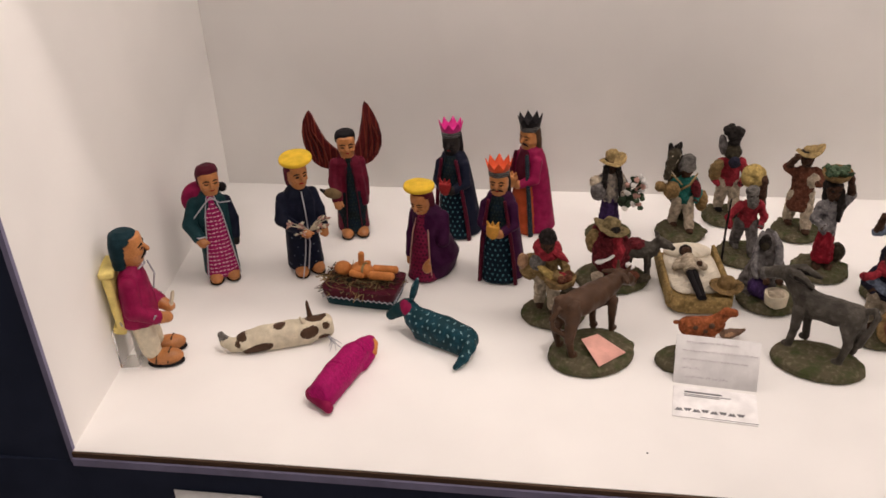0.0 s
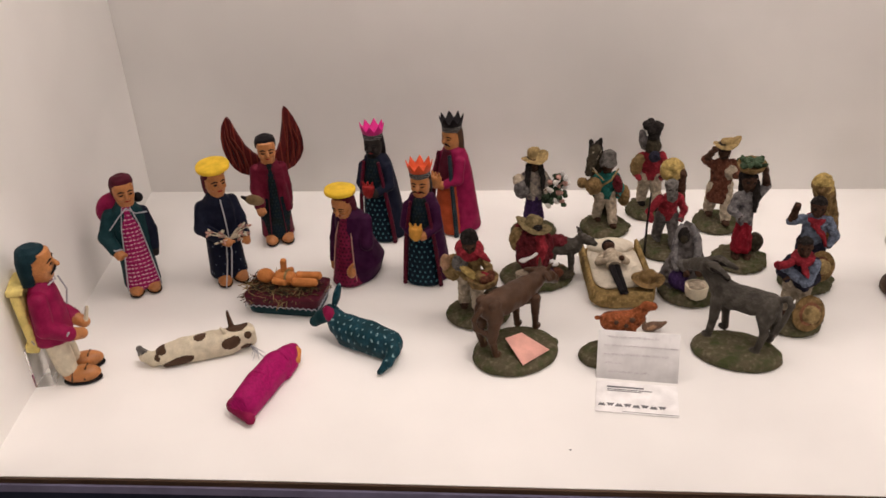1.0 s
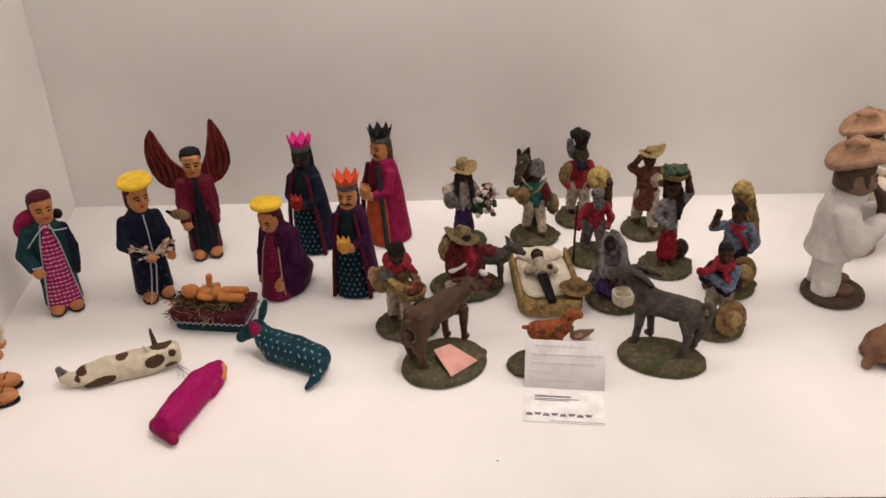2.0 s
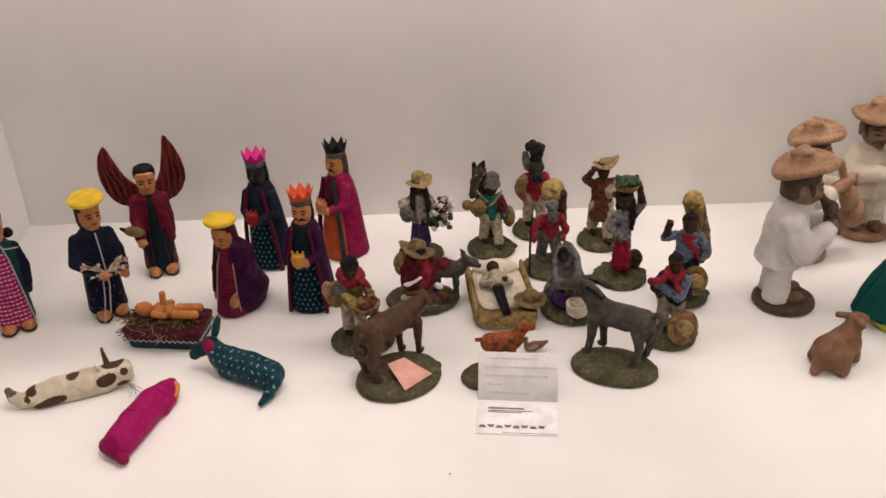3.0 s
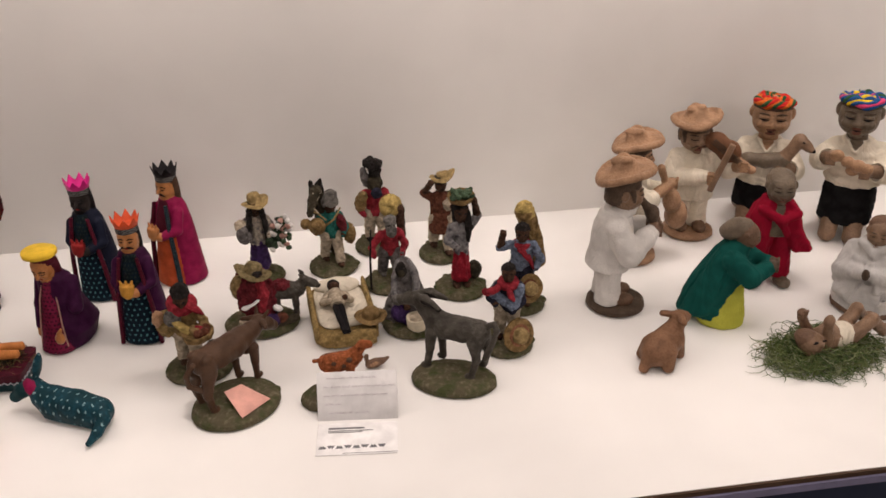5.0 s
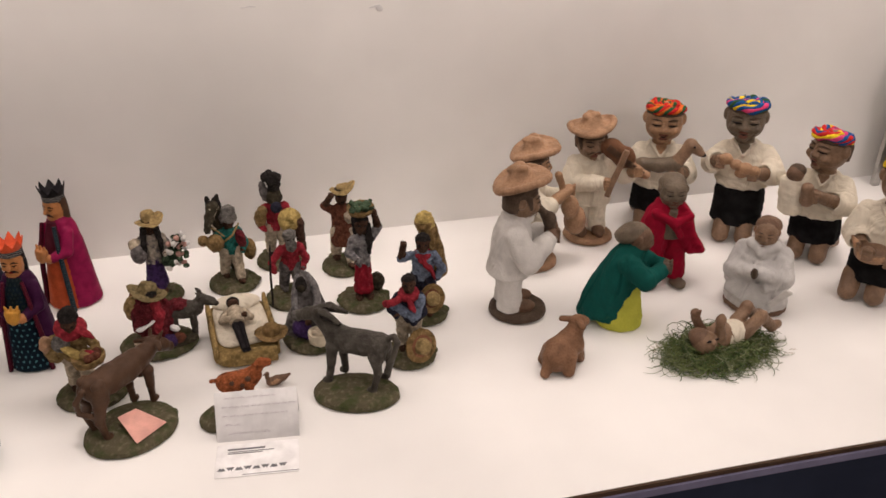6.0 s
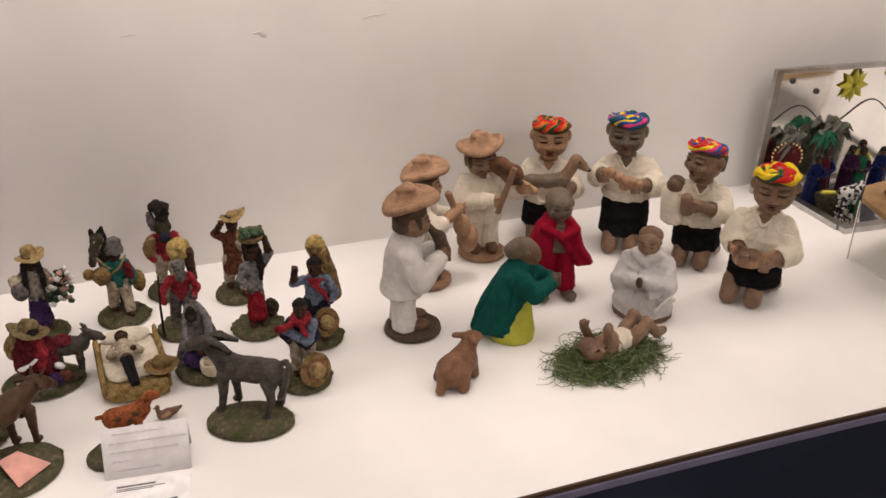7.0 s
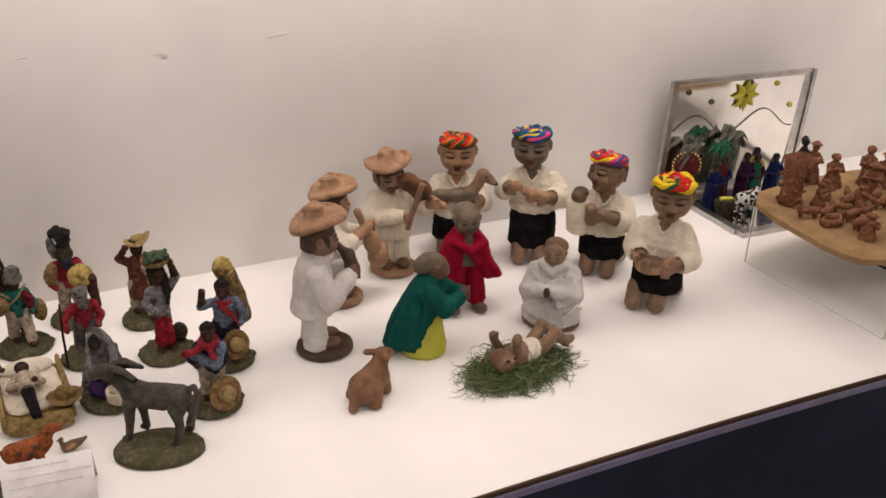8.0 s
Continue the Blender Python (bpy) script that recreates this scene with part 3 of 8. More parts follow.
        for axis in range(3):
            p, q = (axis + 1) % 3, (axis + 2) % 3
            a = [slice(None)] * 3
            b = [slice(None)] * 3
            a[axis], b[axis] = slice(0, -1), slice(1, None)
            first, last = inside[tuple(a)], inside[tuple(b)]
            at = np.argwhere(first != last)
            at = at[(at[:, p] > 0) & (at[:, q] > 0)]
            ep, eq = np.eye(3, dtype=int)[p], np.eye(3, dtype=int)[q]
            four = np.stack([index[tuple((at - s * ep - t * eq).T)] for s, t in ((1, 1), (0, 1), (0, 0), (1, 0))], 1)
            solid = first[tuple(at.T)]
            four[~solid] = four[~solid][:, ::-1]
            quads.append(four)
            inner = at + np.where(solid, 0, 1)[:, None] * np.eye(3, dtype=int)[axis]
            slots.append(tint[tuple(inner.T)])
        quads, slots = np.concatenate(quads), np.concatenate(slots)
        mesh = bpy.data.meshes.new("skin")
        mesh.vertices.add(len(verts))
        mesh.vertices.foreach_set("co", verts.ravel())
        mesh.loops.add(quads.size)
        mesh.loops.foreach_set("vertex_index", quads.ravel().astype(np.int32))
        mesh.polygons.add(len(quads))
        mesh.polygons.foreach_set("loop_start", np.arange(0, quads.size, 4, dtype=np.int32))
        mesh.polygons.foreach_set("material_index", slots.astype(np.int32))
        mesh.polygons.foreach_set("use_smooth", np.ones(len(quads), bool))
        mesh.update(calc_edges=True)
        return mesh

    def settle(self):
        """Closes the skin, with the thin details on it."""
        if self.forms:
            mesh = self.skin()
            self.bm.from_mesh(mesh)
            bpy.data.meshes.remove(mesh)
            self.forms = []
        return self

    def data(self, name, rough=0.0, freq=60.0, sharp=80):
        self.settle()
        return super().data(name, rough, freq, sharp)

    def stand(self, *args, **keys):
        self.settle()
        return super().stand(*args, **keys)


def part(name, fig, parent, label="", rough=0.0, freq=60.0, m=None):
    ob = new(name, fig.data(name, rough, freq))
    ob.parent = parent
    if m is not None:
        ob.matrix_local = m
    if label:
        ob["label"] = label
    return ob


def thing(name, label, category, m, group=""):
    ob = new(name)
    ob.empty_display_size = 0.02
    ob.matrix_world = m
    return tagged(ob, label, category, group)


def structure(name, fig, label="", category="", rough=0.0):
    return tagged(new(name, fig.data(name, rough)), label, category or name.split("_")[0], "", "structure")


# ---- the display case and the gallery round it ----
BACK, RIGHT, TOP, EYE_FLOOR = 0.772, 3.6, 1.05, -0.92


def front(x):
    """The front edge of the shelf bows out a little towards the end."""
    return -0.018 * (max(0.0, x - 1.35) / 0.75) ** 2 - 0.004 * (max(0.0, 0.5 - x) / 0.42) ** 2


XS = [0.03 + i * (RIGHT - 0.03) / 36 for i in range(37)]


XT = [0.0818 + i * (RIGHT - 0.0818) / 36 for i in range(37)]


def edge_strip(y0, y1, z0, z1, mat):
    """A strip along the front edge, between two depths and two heights."""
    f = Fig()
    f.rings([[(x, front(x) + y0, z0), (x, front(x) + y0, z1), (x, front(x) + y1, z1), (x, front(x) + y1, z0)] for x in XT], mat)
    return f


f = Fig()
f.rings([[(x, y, -0.018), (x, y, 0.0), (x, BACK + 0.02, 0.0), (x, BACK + 0.02, -0.018)] for x, y in [(-0.02, 0.012), (0.0790, 0.012), (0.0795, front(0.08))] + [(x, front(x)) for x in XT[1:]]], WHITE)
structure("shelf", f, "smooth white painted board shelf of the display case", "shelf")
structure("trim", edge_strip(-0.004, -0.0005, -0.0075, -0.0005, PLY), "thin dark brown wooden edge of the white shelf", "trim")
structure("trim_lower", edge_strip(-0.007, -0.0005, -0.0185, -0.0078, LILAC), "grey lilac metal strip under the shelf edge", "trim")
f = Fig()
f.rings([[(x, front(x) + 0.0015, EYE_FLOOR), (x, front(x) + 0.0015, -0.0188), (x, front(x) + 0.05, -0.0188), (x, front(x) + 0.05, EYE_FLOOR)] for x in [-2.0] + XS], NAVY)
structure("wall_front_lower", f, "dark navy painted panel under the display case", "wall")


def wall_box(name, pts, z0, z1, mat, label):
    f = Fig()
    f.rings([[(x, y, z0) for x, y in pts], [(x, y, z1) for x, y in pts]], mat)
    return structure(name, f, label, "wall")


wall_box("wall_left", [(0.081, 0.002), (0.0, BACK), (-0.03, BACK), (0.060, 0.002)], 0.0, TOP, WALLW, "white painted side wall of the display case")
wall_box("wall_left_trim", [(0.0815, -0.004), (0.0815, 0.0015), (0.0745, 0.0015), (0.0745, -0.004)], -0.0188, TOP, LILAC, "grey lilac edge of the case opening")
wall_box("wall_front_left", [(0.0742, -0.002), (0.0742, 0.05), (-2.0, 0.05), (-2.0, -0.002)], -0.0186, 1.8, NAVY, "dark navy painted gallery panel beside the case")
f = Fig()
f.block(((RIGHT) / 2, BACK + 0.03, TOP / 2), (RIGHT + 0.3, 0.058, TOP + 0.06), WALLW, r=0.02, sq=60)
back = structure("wall_back", f, "white painted back wall of the display case, slightly scuffed", "wall")
wall_box("wall_right", [(RIGHT, 0.0), (RIGHT + 0.04, 0.0), (RIGHT + 0.04, BACK), (RIGHT, BACK)], 0.0, TOP, WALLW, "white painted end wall of the display case")
f = Fig()
f.block((RIGHT / 2, 0.45, TOP + 0.012), (RIGHT + 0.2, 0.66, 0.02), WALLW, r=0.02, sq=60)
structure("ceiling", f, "white painted board over the back of the display case", "ceiling")
f = Fig()
f.block((1.8, 0.029, 1.47), (RIGHT + 0.4, 0.062, 0.66), NAVY, r=0.02, sq=60)
structure("wall_front_upper", f, "dark navy panel above the case opening", "wall")
wall_box("wall_front_right", [(RIGHT + 0.05, -0.08), (RIGHT + 0.05, 0.05), (5.6, 0.05), (5.6, -0.08)], EYE_FLOOR, 1.8, NAVY, "dark navy gallery panel")
f = Fig()
f.block((1.8, -1.6, EYE_FLOOR - 0.02), (7.8, 3.4, 0.04), ROOMF, r=0.02, sq=60)
structure("floor", f, "pale stone gallery floor", "floor")
f = Fig()
f.block((1.8, -1.2, 1.84), (7.8, 4.4, 0.06), ROOMG, r=0.02, sq=60)
structure("ceiling_gallery", f, "plain gallery ceiling", "ceiling")
wall_box("wall_gallery", [(-2.0, -3.3), (5.6, -3.3), (5.6, -3.24), (-2.0, -3.24)], EYE_FLOOR, 1.82, ROOMG, "plain gallery wall")
wall_box("wall_gallery_west", [(-2.06, -3.3), (-2.0, -3.3), (-2.0, 0.05), (-2.06, 0.05)], EYE_FLOOR, 1.82, ROOMG, "plain gallery wall")
wall_box("wall_gallery_east", [(5.6, -3.3), (5.66, -3.3), (5.66, 0.05), (5.6, 0.05)], EYE_FLOOR, 1.82, ROOMG, "plain gallery wall")
# a chip and two scratches in the paint of the back wall
f = Fig()
f.ball((1.163, BACK + 0.0008, 0.420), (0.007, 0.0018, 0.005), CARD2, (0, 25, 0))
f.ball((1.155, BACK + 0.0006, 0.424), (0.011, 0.0012, 0.0016), CARD2, (0, -12, 0))
f.tube([(1.34, BACK, 0.437), (1.36, BACK - 0.0002, 0.441), (1.385, BACK, 0.442)], [0.0008, 0.0013, 0.0006], CARD2, 6)
f.tube([(0.93, BACK, 0.432), (0.945, BACK - 0.0002, 0.434), (0.955, BACK, 0.433)], [0.0006, 0.0010, 0.0005], CARD2, 6)
part("paint_chip", f, back, "raised chips in the white paint")
# a notice on the navy panel
notice = thing("notice", "small pale printed notice fixed to the navy panel", "sign", pose(0.262, -0.0085, -0.094))
part("sheet", Fig().block((0, 0.005, 0), (0.115, 0.002, 0.08), CARD2, sq=40), notice)
for i, w in enumerate((0.07, 0.085, 0.08, 0.06)):
    part("text_bar", Fig().block((-0.048 + w / 2, 0.0035, 0.012 - i * 0.012), (w, 0.0006, 0.0022), INK, sq=20), notice)
f = Fig()
f.ball((0.787, 0.063, 0.0006), (0.0014, 0.0010, 0.0007), INK)
tagged(new("speck", f.data("speck")), "tiny dark crumb on the white shelf", "crumb")


# ---- carved and painted wooden figures ----
def features(f, c, s, dark, skin, nose=1.0):
    """Brow, eyes, nose and mouth of a carved face whose half width is s, on the -y side of c."""
    x, y, z = c
    for k in (-1, 1):
        Fig.tube(f, [(x + k * s * 0.14, y - s * 1.03, z + s * 0.30), (x + k * s * 0.46, y - s * 1.00, z + s * 0.40), (x + k * s * 0.78, y - s * 0.80, z + s * 0.26)], [s * 0.04, s * 0.085, s * 0.04], dark, 6)
        Fig.ball(f, (x + k * s * 0.44, y - s * 0.985, z + s * 0.06), (s * 0.22, s * 0.07, s * 0.075), dark, (0, 0, k * 16), 8, 5)
        f.ball((x + k * s * 0.44, y - s * 0.86, z + s * 0.12), (s * 0.28, s * 0.14, s * 0.13), skin, (0, 0, k * 16), melt=0.001)
        f.ball((x + k * s * 0.50, y - s * 0.78, z - s * 0.32), (s * 0.32, s * 0.24, s * 0.24), skin)
    f.cone((x, y - s * 0.95, z + s * 0.28), (x, y - s * (1.06 + 0.18 * nose), z - s * 0.24), s * 0.11, s * 0.19, skin)
    Fig.ball(f, (x, y - s * 1.0, z - s * 0.66), (s * 0.24, s * 0.08, s * 0.075), REDW, n=8, k=5)


def wood_head(f, z, s, skin, dark, cy=0.0, tip=0.0, beard=None, moustache=False, cx=0.0, turn=0.0):
    """A long carved head whose middle stands at z."""
    keep = f.m
    f.m = keep @ pose(cx, cy, z, tip, 0, turn)
    f.loft([(-1.45 * s, 0.45 * s, 0.5 * s, 0, -0.12 * s), (-1.15 * s, 0.72 * s, 0.76 * s, 0, -0.1 * s), (-0.4 * s, 0.96 * s, 1.0 * s), (0.5 * s, 1.0 * s, 1.02 * s), (1.0 * s, 0.88 * s, 0.92 * s), (1.2 * s, 0.5 * s, 0.55 * s)], skin, 18, 2.7, melt=0.003)
    features(f, (0, 0, 0), s, dark, skin, 1.3)
    if moustache:
        for k in (-1, 1):
            Fig.tube(f, [(k * 0.04 * s, -1.10 * s, -0.46 * s), (k * 0.34 * s, -1.06 * s, -0.50 * s), (k * 0.66 * s, -0.86 * s, -0.72 * s)], [0.07 * s, 0.12 * s, 0.04 * s], dark, 7)
    if beard:
        f.ball((0, -0.32 * s, -1.08 * s), (0.74 * s, 0.66 * s, 0.50 * s), beard, melt=0.001)
    f.m = keep


def hood(f, z, s, mat, cy=0.0, down=1.0, tip=0.0, cx=0.0, turn=0.0):
    """Hair or a head scarf: a cap that leaves the face free and falls to the neck."""
    keep = f.m
    f.m = keep @ pose(cx, cy, z, tip, 0, turn)
    f.loft([(-1.40 * s * down, 0.98 * s, 0.58 * s, 0, 0.62 * s), (-0.6 * s, 1.14 * s, 0.80 * s, 0, 0.46 * s), (0.3 * s, 1.18 * s, 0.88 * s, 0, 0.36 * s), (0.60 * s, 1.18 * s, 1.08 * s, 0, 0.10 * s),
            (1.1 * s, 1.02 * s, 1.02 * s, 0, 0.04 * s), (1.38 * s, 0.55 * s, 0.55 * s, 0, 0.05 * s)], mat, 18, 2.2, melt=0.0012)
    f.m = keep


def halo(f, c, r=0.0265, turn=(8, 0, 0)):
    """A flat disc with a bevelled edge on top of the head."""
    f.lathe(c, [(r * 0.90, -0.0036), (r * 0.99, -0.0030), (r * 1.01, 0.0), (r * 0.99, 0.0028), (r * 0.95, 0.0034), (r * 0.5, 0.0040), (0.003, 0.0042)], YELL, turn, 36)


def crown(f, c, r, mat, band, n=8, tip=0.0):
    """A painted band under a ring of flaring pointed leaves."""
    keep = f.m
    f.m = keep @ pose(*c, tip)
    f.lathe((0, 0, 0), [(r * 0.94, 0.0), (r * 0.99, 0.001), (r * 1.03, 0.0105), (r * 0.92, 0.011)], band, n=28)
    count = n * 8
    rows = [[], [], [], []]
    for i in range(count):
        a = 2 * math.pi * (i + 2) / count
        u = abs((i % 8) / 4 - 1)
        ca, sa = math.cos(a), math.sin(a)
        top, flare = 0.0160 + 0.0118 * u ** 1.15, r * (1.12 + 0.16 * u)
        for row, (q, z) in zip(rows, ((r * 1.03, 0.0100), (flare, top), (flare - 0.0016, top - 0.0003), (r * 0.95, 0.0120))):
            row.append((q * ca, q * sa, z))
    f.rings(rows, mat)
    f.m = keep


def feet(f, skin, y=-0.020, dx=0.0135, r=(0.0115, 0.018, 0.009)):
    for k in (-1, 1):
        f.ball((k * dx, y, 0.0090), r, skin, (0, 0, k * 6), melt=0.0008)
        f.ball((k * dx, y + 0.001, 0.0022), (r[0] * 1.05, r[1] * 1.05, 0.0030), BLACK, (0, 0, k * 6), melt=0.0004)


def sleeve(f, k, shoulder, elbow, wrist, mat, skin, r=0.0115, cuff=None):
    r *= 0.88
    shoulder, elbow, wrist = ((p[0] * 0.88, p[1], p[2]) for p in (shoulder, elbow, wrist))
    s, e, w = (Vector((k * p[0], p[1], p[2])) for p in (shoulder, elbow, wrist))
    f.cone(s, e, r, r * 0.95, mat, melt=0.003)
    f.cone(e, w, r * 0.95, r * 0.88, mat, melt=0.003)
    way = (w - e).normalized()
    if cuff:
        f.cone(w - way * 0.001, w + way * 0.002, r * 0.98, r * 0.98, cuff, melt=0.0005)
    f.cone(w + way * 0.004, w + way * 0.013, r * 0.72, r * 0.62, skin, melt=0.0008)
    f.cone(w + way * 0.006 + Vector((-k * r * 0.5, -0.002, 0)), w + way * 0.014 + Vector((-k * r * 0.7, -0.003, 0.002)), r * 0.26, r * 0.22, skin)


def king(cape, trim, robe, chest, crown_mat, band, skin, hair, gift, lean=0.0):
    """lean shifts the head sideways against the hem."""
    f = Clay(0.0013, 0.0015)
    c = [lean * z / 0.2 for z in (0.0, 0.05, 0.09, 0.105, 0.125, 0.135, 0.146, 0.152)]
    f.loft([(0.0, 0.0365, 0.030, 0, 0.006), (0.004, 0.0385, 0.032, 0, 0.006), (0.05, 0.0335, 0.028, c[1], 0.006), (0.105, 0.0275, 0.0235, c[3], 0.005), (0.135, 0.0240, 0.019, c[5], 0.003), (0.147, 0.0195, 0.0155, c[6], 0.002), (0.153, 0.012, 0.012, c[7])], cape, 24, 2.5)
    f.loft([(0.0, 0.026, 0.016, 0, -0.020), (0.004, 0.028, 0.018, 0, -0.0205), (0.06, 0.0225, 0.016, c[1], -0.0175), (0.09, 0.019, 0.0145, c[2], -0.0155)], robe, 18, 2.4, melt=0.0006)
    f.loft([(0.088, 0.0195, 0.015, c[2], -0.0155), (0.125, 0.0155, 0.013, c[4], -0.0125), (0.148, 0.010, 0.009, c[6], -0.008)], chest, 16, 2.4, melt=0.0006)
    f.m = Matrix.Shear("XY", 4, (lean / 0.2, 0))
    for k in (-1, 1):
        f.tube([(k * 0.0300, -0.0300, 0.001), (k * 0.0255, -0.0285, 0.06), (k * 0.0205, -0.0265, 0.10), (k * 0.0130, -0.0210, 0.145)], [0.0050, 0.0046, 0.0043, 0.0036], PRED if trim is ZIG and k < 0 else trim, 8, 0.72)
        f.cone((k * 0.0220, -0.006, 0.130), (k * 0.0255, -0.016, 0.102), 0.0088, 0.0088, cape, melt=0.004)
        f.cone((k * 0.0255, -0.016, 0.102), (k * 0.011, -0.0325, 0.094), 0.0084, 0.0074, cape, melt=0.003)
        f.ball((k * 0.007, -0.037, 0.094), (0.0090, 0.0062, 0.0075), skin, (0, 0, k * 20), melt=0.0008)
    f.loft([(0.088, 0.004, 0.004, -0.002, -0.042), (0.094, 0.0085, 0.0065, -0.003, -0.042), (0.106, 0.0110, 0.0072, -0.002, -0.041), (0.110, 0.0100, 0.006, -0.002, -0.041)], gift, 12, 3.0, melt=0.0006)
    for k in (-1, 0, 1):
        f.cone((-0.002 + k * 0.006, -0.041, 0.108), (-0.002 + k * 0.009, -0.041, 0.117), 0.0034, 0.0016, gift)
    f.m = Matrix.Identity(4)
    f.loft([(-0.001, 0.024, 0.014, 0, -0.017), (0.003, 0.0245, 0.015, 0, -0.0175)], BLACK, 14, melt=0.0004)
    s = 0.0150
    wood_head(f, 0.168, s, skin, BLACK, -0.001, beard=hair if skin is DARKW else None, moustache=True, cx=lean * 0.86)
    f.loft([(0.144, s * 1.0, s * 0.58, lean * 0.75, 0.010), (0.165, s * 1.14, s * 0.82, lean * 0.84, 0.007), (0.184, s * 1.1, s * 1.0, lean * 0.92, 0.002), (0.190, s * 0.8, s * 0.8, lean * 0.95, 0.001)], hair, 16, melt=0.0006)
    crown(f, (lean * 0.93, 0.000, 0.1800), 0.0166, crown_mat, band)
    return f


kings = "three carved kings"
king(NAVYP, PRED, DOTBLUE, STRDARK, HOT, STRBLK, DARKW, BLACK, REDW, -0.010).stand("king_figurine", "carved wooden king figurine in navy cape with bright pink crown", "figurine", 0.490, 0.605, -14, group=kings, rough=0.0005, scale=0.99)
king(PURP, PRED, DOTBLUE, STRDARK, CORAL, STRBLK, SKINW, BLACK, GILT, -0.003).stand("king_figurine", "carved wooden king figurine in plum cape with orange crown", "figurine", 0.577, 0.463, -8, group=kings, rough=0.0005, scale=0.972)
king(MAGE, ZIG, ORNG, MAROON, BLACK, STRBLK, SKINW, COWB, SKINW, -0.004).stand("king_figurine", "carved wooden king figurine in magenta cape, orange robe and dark crown", "figurine", 0.614, 0.630, -42, group=kings, rough=0.0005)


def robed(coat, skirt, panel, line, skin, hair, h_head=0.172, wide=1.0, cx=0.0, turn=0.0, flare=1.0):
    """A standing carved figure in a long robe with bare feet."""
    f = Clay(0.0013, 0.0015)
    f.loft([(0.008, 0.025, 0.022), (0.012, 0.029, 0.025), (0.06, 0.0265, 0.023), (0.10, 0.0250, 0.020), (0.125, 0.0262, 0.019), (0.140, 0.0235, 0.017), (0.151, 0.0145, 0.0130), (0.158, 0.010, 0.010)], coat, 22, 2.6)
    if skirt is not coat:
        f.loft([(0.0075, 0.026 * flare, 0.023), (0.0115, 0.0300 * flare, 0.0262), (0.06, 0.0270, 0.0240), (0.088, 0.0258, 0.0222)], skirt, 22, 2.5, melt=0.0006)
    if panel:
        f.loft([(0.0070, 0.016 * wide, 0.012, 0, -0.0150), (0.012, 0.018 * wide, 0.013, 0, -0.0153), (0.07, 0.013 * wide, 0.011, 0, -0.0145), (0.12, 0.009 * wide, 0.009, 0, -0.0130), (0.152, 0.006, 0.006, 0, -0.0085)], panel, 16, 2.6, melt=0.0006)
        for k in (-1, 1):
            f.tube([(k * 0.0175 * wide, -0.0240, 0.010), (k * 0.0130 * wide, -0.0235, 0.07), (k * 0.0092 * wide, -0.0208, 0.12), (k * 0.0060, -0.0130, 0.150)], 0.0011, line, 6)
    feet(f, skin)
    wood_head(f, h_head, 0.0160, skin, BLACK, -0.002, cx=cx, turn=turn)
    return f


# shepherd in a teal coat with a pink bundle on his back
f = robed(TEALP, TEALP, DOTMAG, SILV, SKINW, MAROON, wide=1.5, cx=0.003, turn=8)
hood(f, 0.178, 0.0156, MAROON, 0.0, 0.55, 0, 0.003, 8)
sleeve(f, -1, (0.0290, 0.002, 0.134), (0.044, -0.006, 0.104), (0.034, -0.024, 0.088), TEALP, SKINW, 0.0135)
f.tube([(-0.038, -0.021, 0.092), (-0.030, -0.036, 0.092), (-0.020, -0.032, 0.090)], 0.0014, SILV, 6)
sleeve(f, 1, (0.0275, 0.002, 0.132), (0.036, 0.000, 0.098), (0.034, -0.006, 0.072), NAVYP, DARKW, 0.0102)
f.ball((-0.014, 0.024, 0.134), (0.029, 0.018, 0.033), MAGE, (15, 0, 0), melt=0.001)
f.ball((0.023, 0.012, 0.152), (0.0078, 0.011, 0.0075), BLACK, melt=0.001)
f.tube([(-0.034, -0.010, 0.112), (-0.014, -0.026, 0.142), (0.0, -0.021, 0.152)], 0.0012, SILV, 6)
f.tube([(0.030, -0.012, 0.135), (0.012, -0.024, 0.142), (0.0, -0.021, 0.152)], 0.0012, SILV, 6)
f.stand("shepherd_figurine", "carved wooden shepherd figurine in teal coat and magenta dashed robe", "figurine", 0.118, 0.426, 30, rough=0.0005, scale=0.985)

# bearded father in navy with a yellow halo and a spray of dried flowers
f = robed(NAVYP, DOTNAVY, None, SILV, SKINW, MAROON, 0.173, cx=0.003, turn=10)
hood(f, 0.175, 0.0156, MAROON, 0.0, 1.0, 0, 0.003, 10)
halo(f, (0.003, -0.006, 0.2015), 0.0262, (6, -4, 0))
f.tube([(0.002, -0.0215, 0.150), (0.003, -0.0245, 0.12), (0.004, -0.0265, 0.06), (-0.004, -0.0285, 0.012)], 0.0012, SILV, 6)
sleeve(f, -1, (0.0275, 0.002, 0.134), (0.038, -0.010, 0.104), (0.012, -0.036, 0.090), NAVYP, SKINW, 0.0125)
sleeve(f, 1, (0.0275, 0.002, 0.134), (0.037, 0.000, 0.102), (0.037, -0.014, 0.078), NAVYP, SKINW, 0.0118)
rnd = random.Random(4)
for i in range(18):
    a = Vector(((-1 if i % 2 else 1) * rnd.uniform(0.010, 0.034), -0.046 + rnd.uniform(-0.006, 0.006), 0.096 + rnd.uniform(-0.008, 0.016)))
    f.tube([(0, -0.043, 0.090), a * 0.6 + Vector((0, -0.018, 0.038)), a], [0.0008, 0.0008, 0.0004], CREAM, 5)
    for j in range(4):
        b = a + Vector((rnd.uniform(-0.007, 0.007), rnd.uniform(-0.004, 0.004), rnd.uniform(-0.005, 0.006)))
        f.tube([a, a.lerp(b, 0.5), b], [0.0010, 0.0021, 0.0006], DRIEDF if (i + j) % 3 else CREAM, 5)
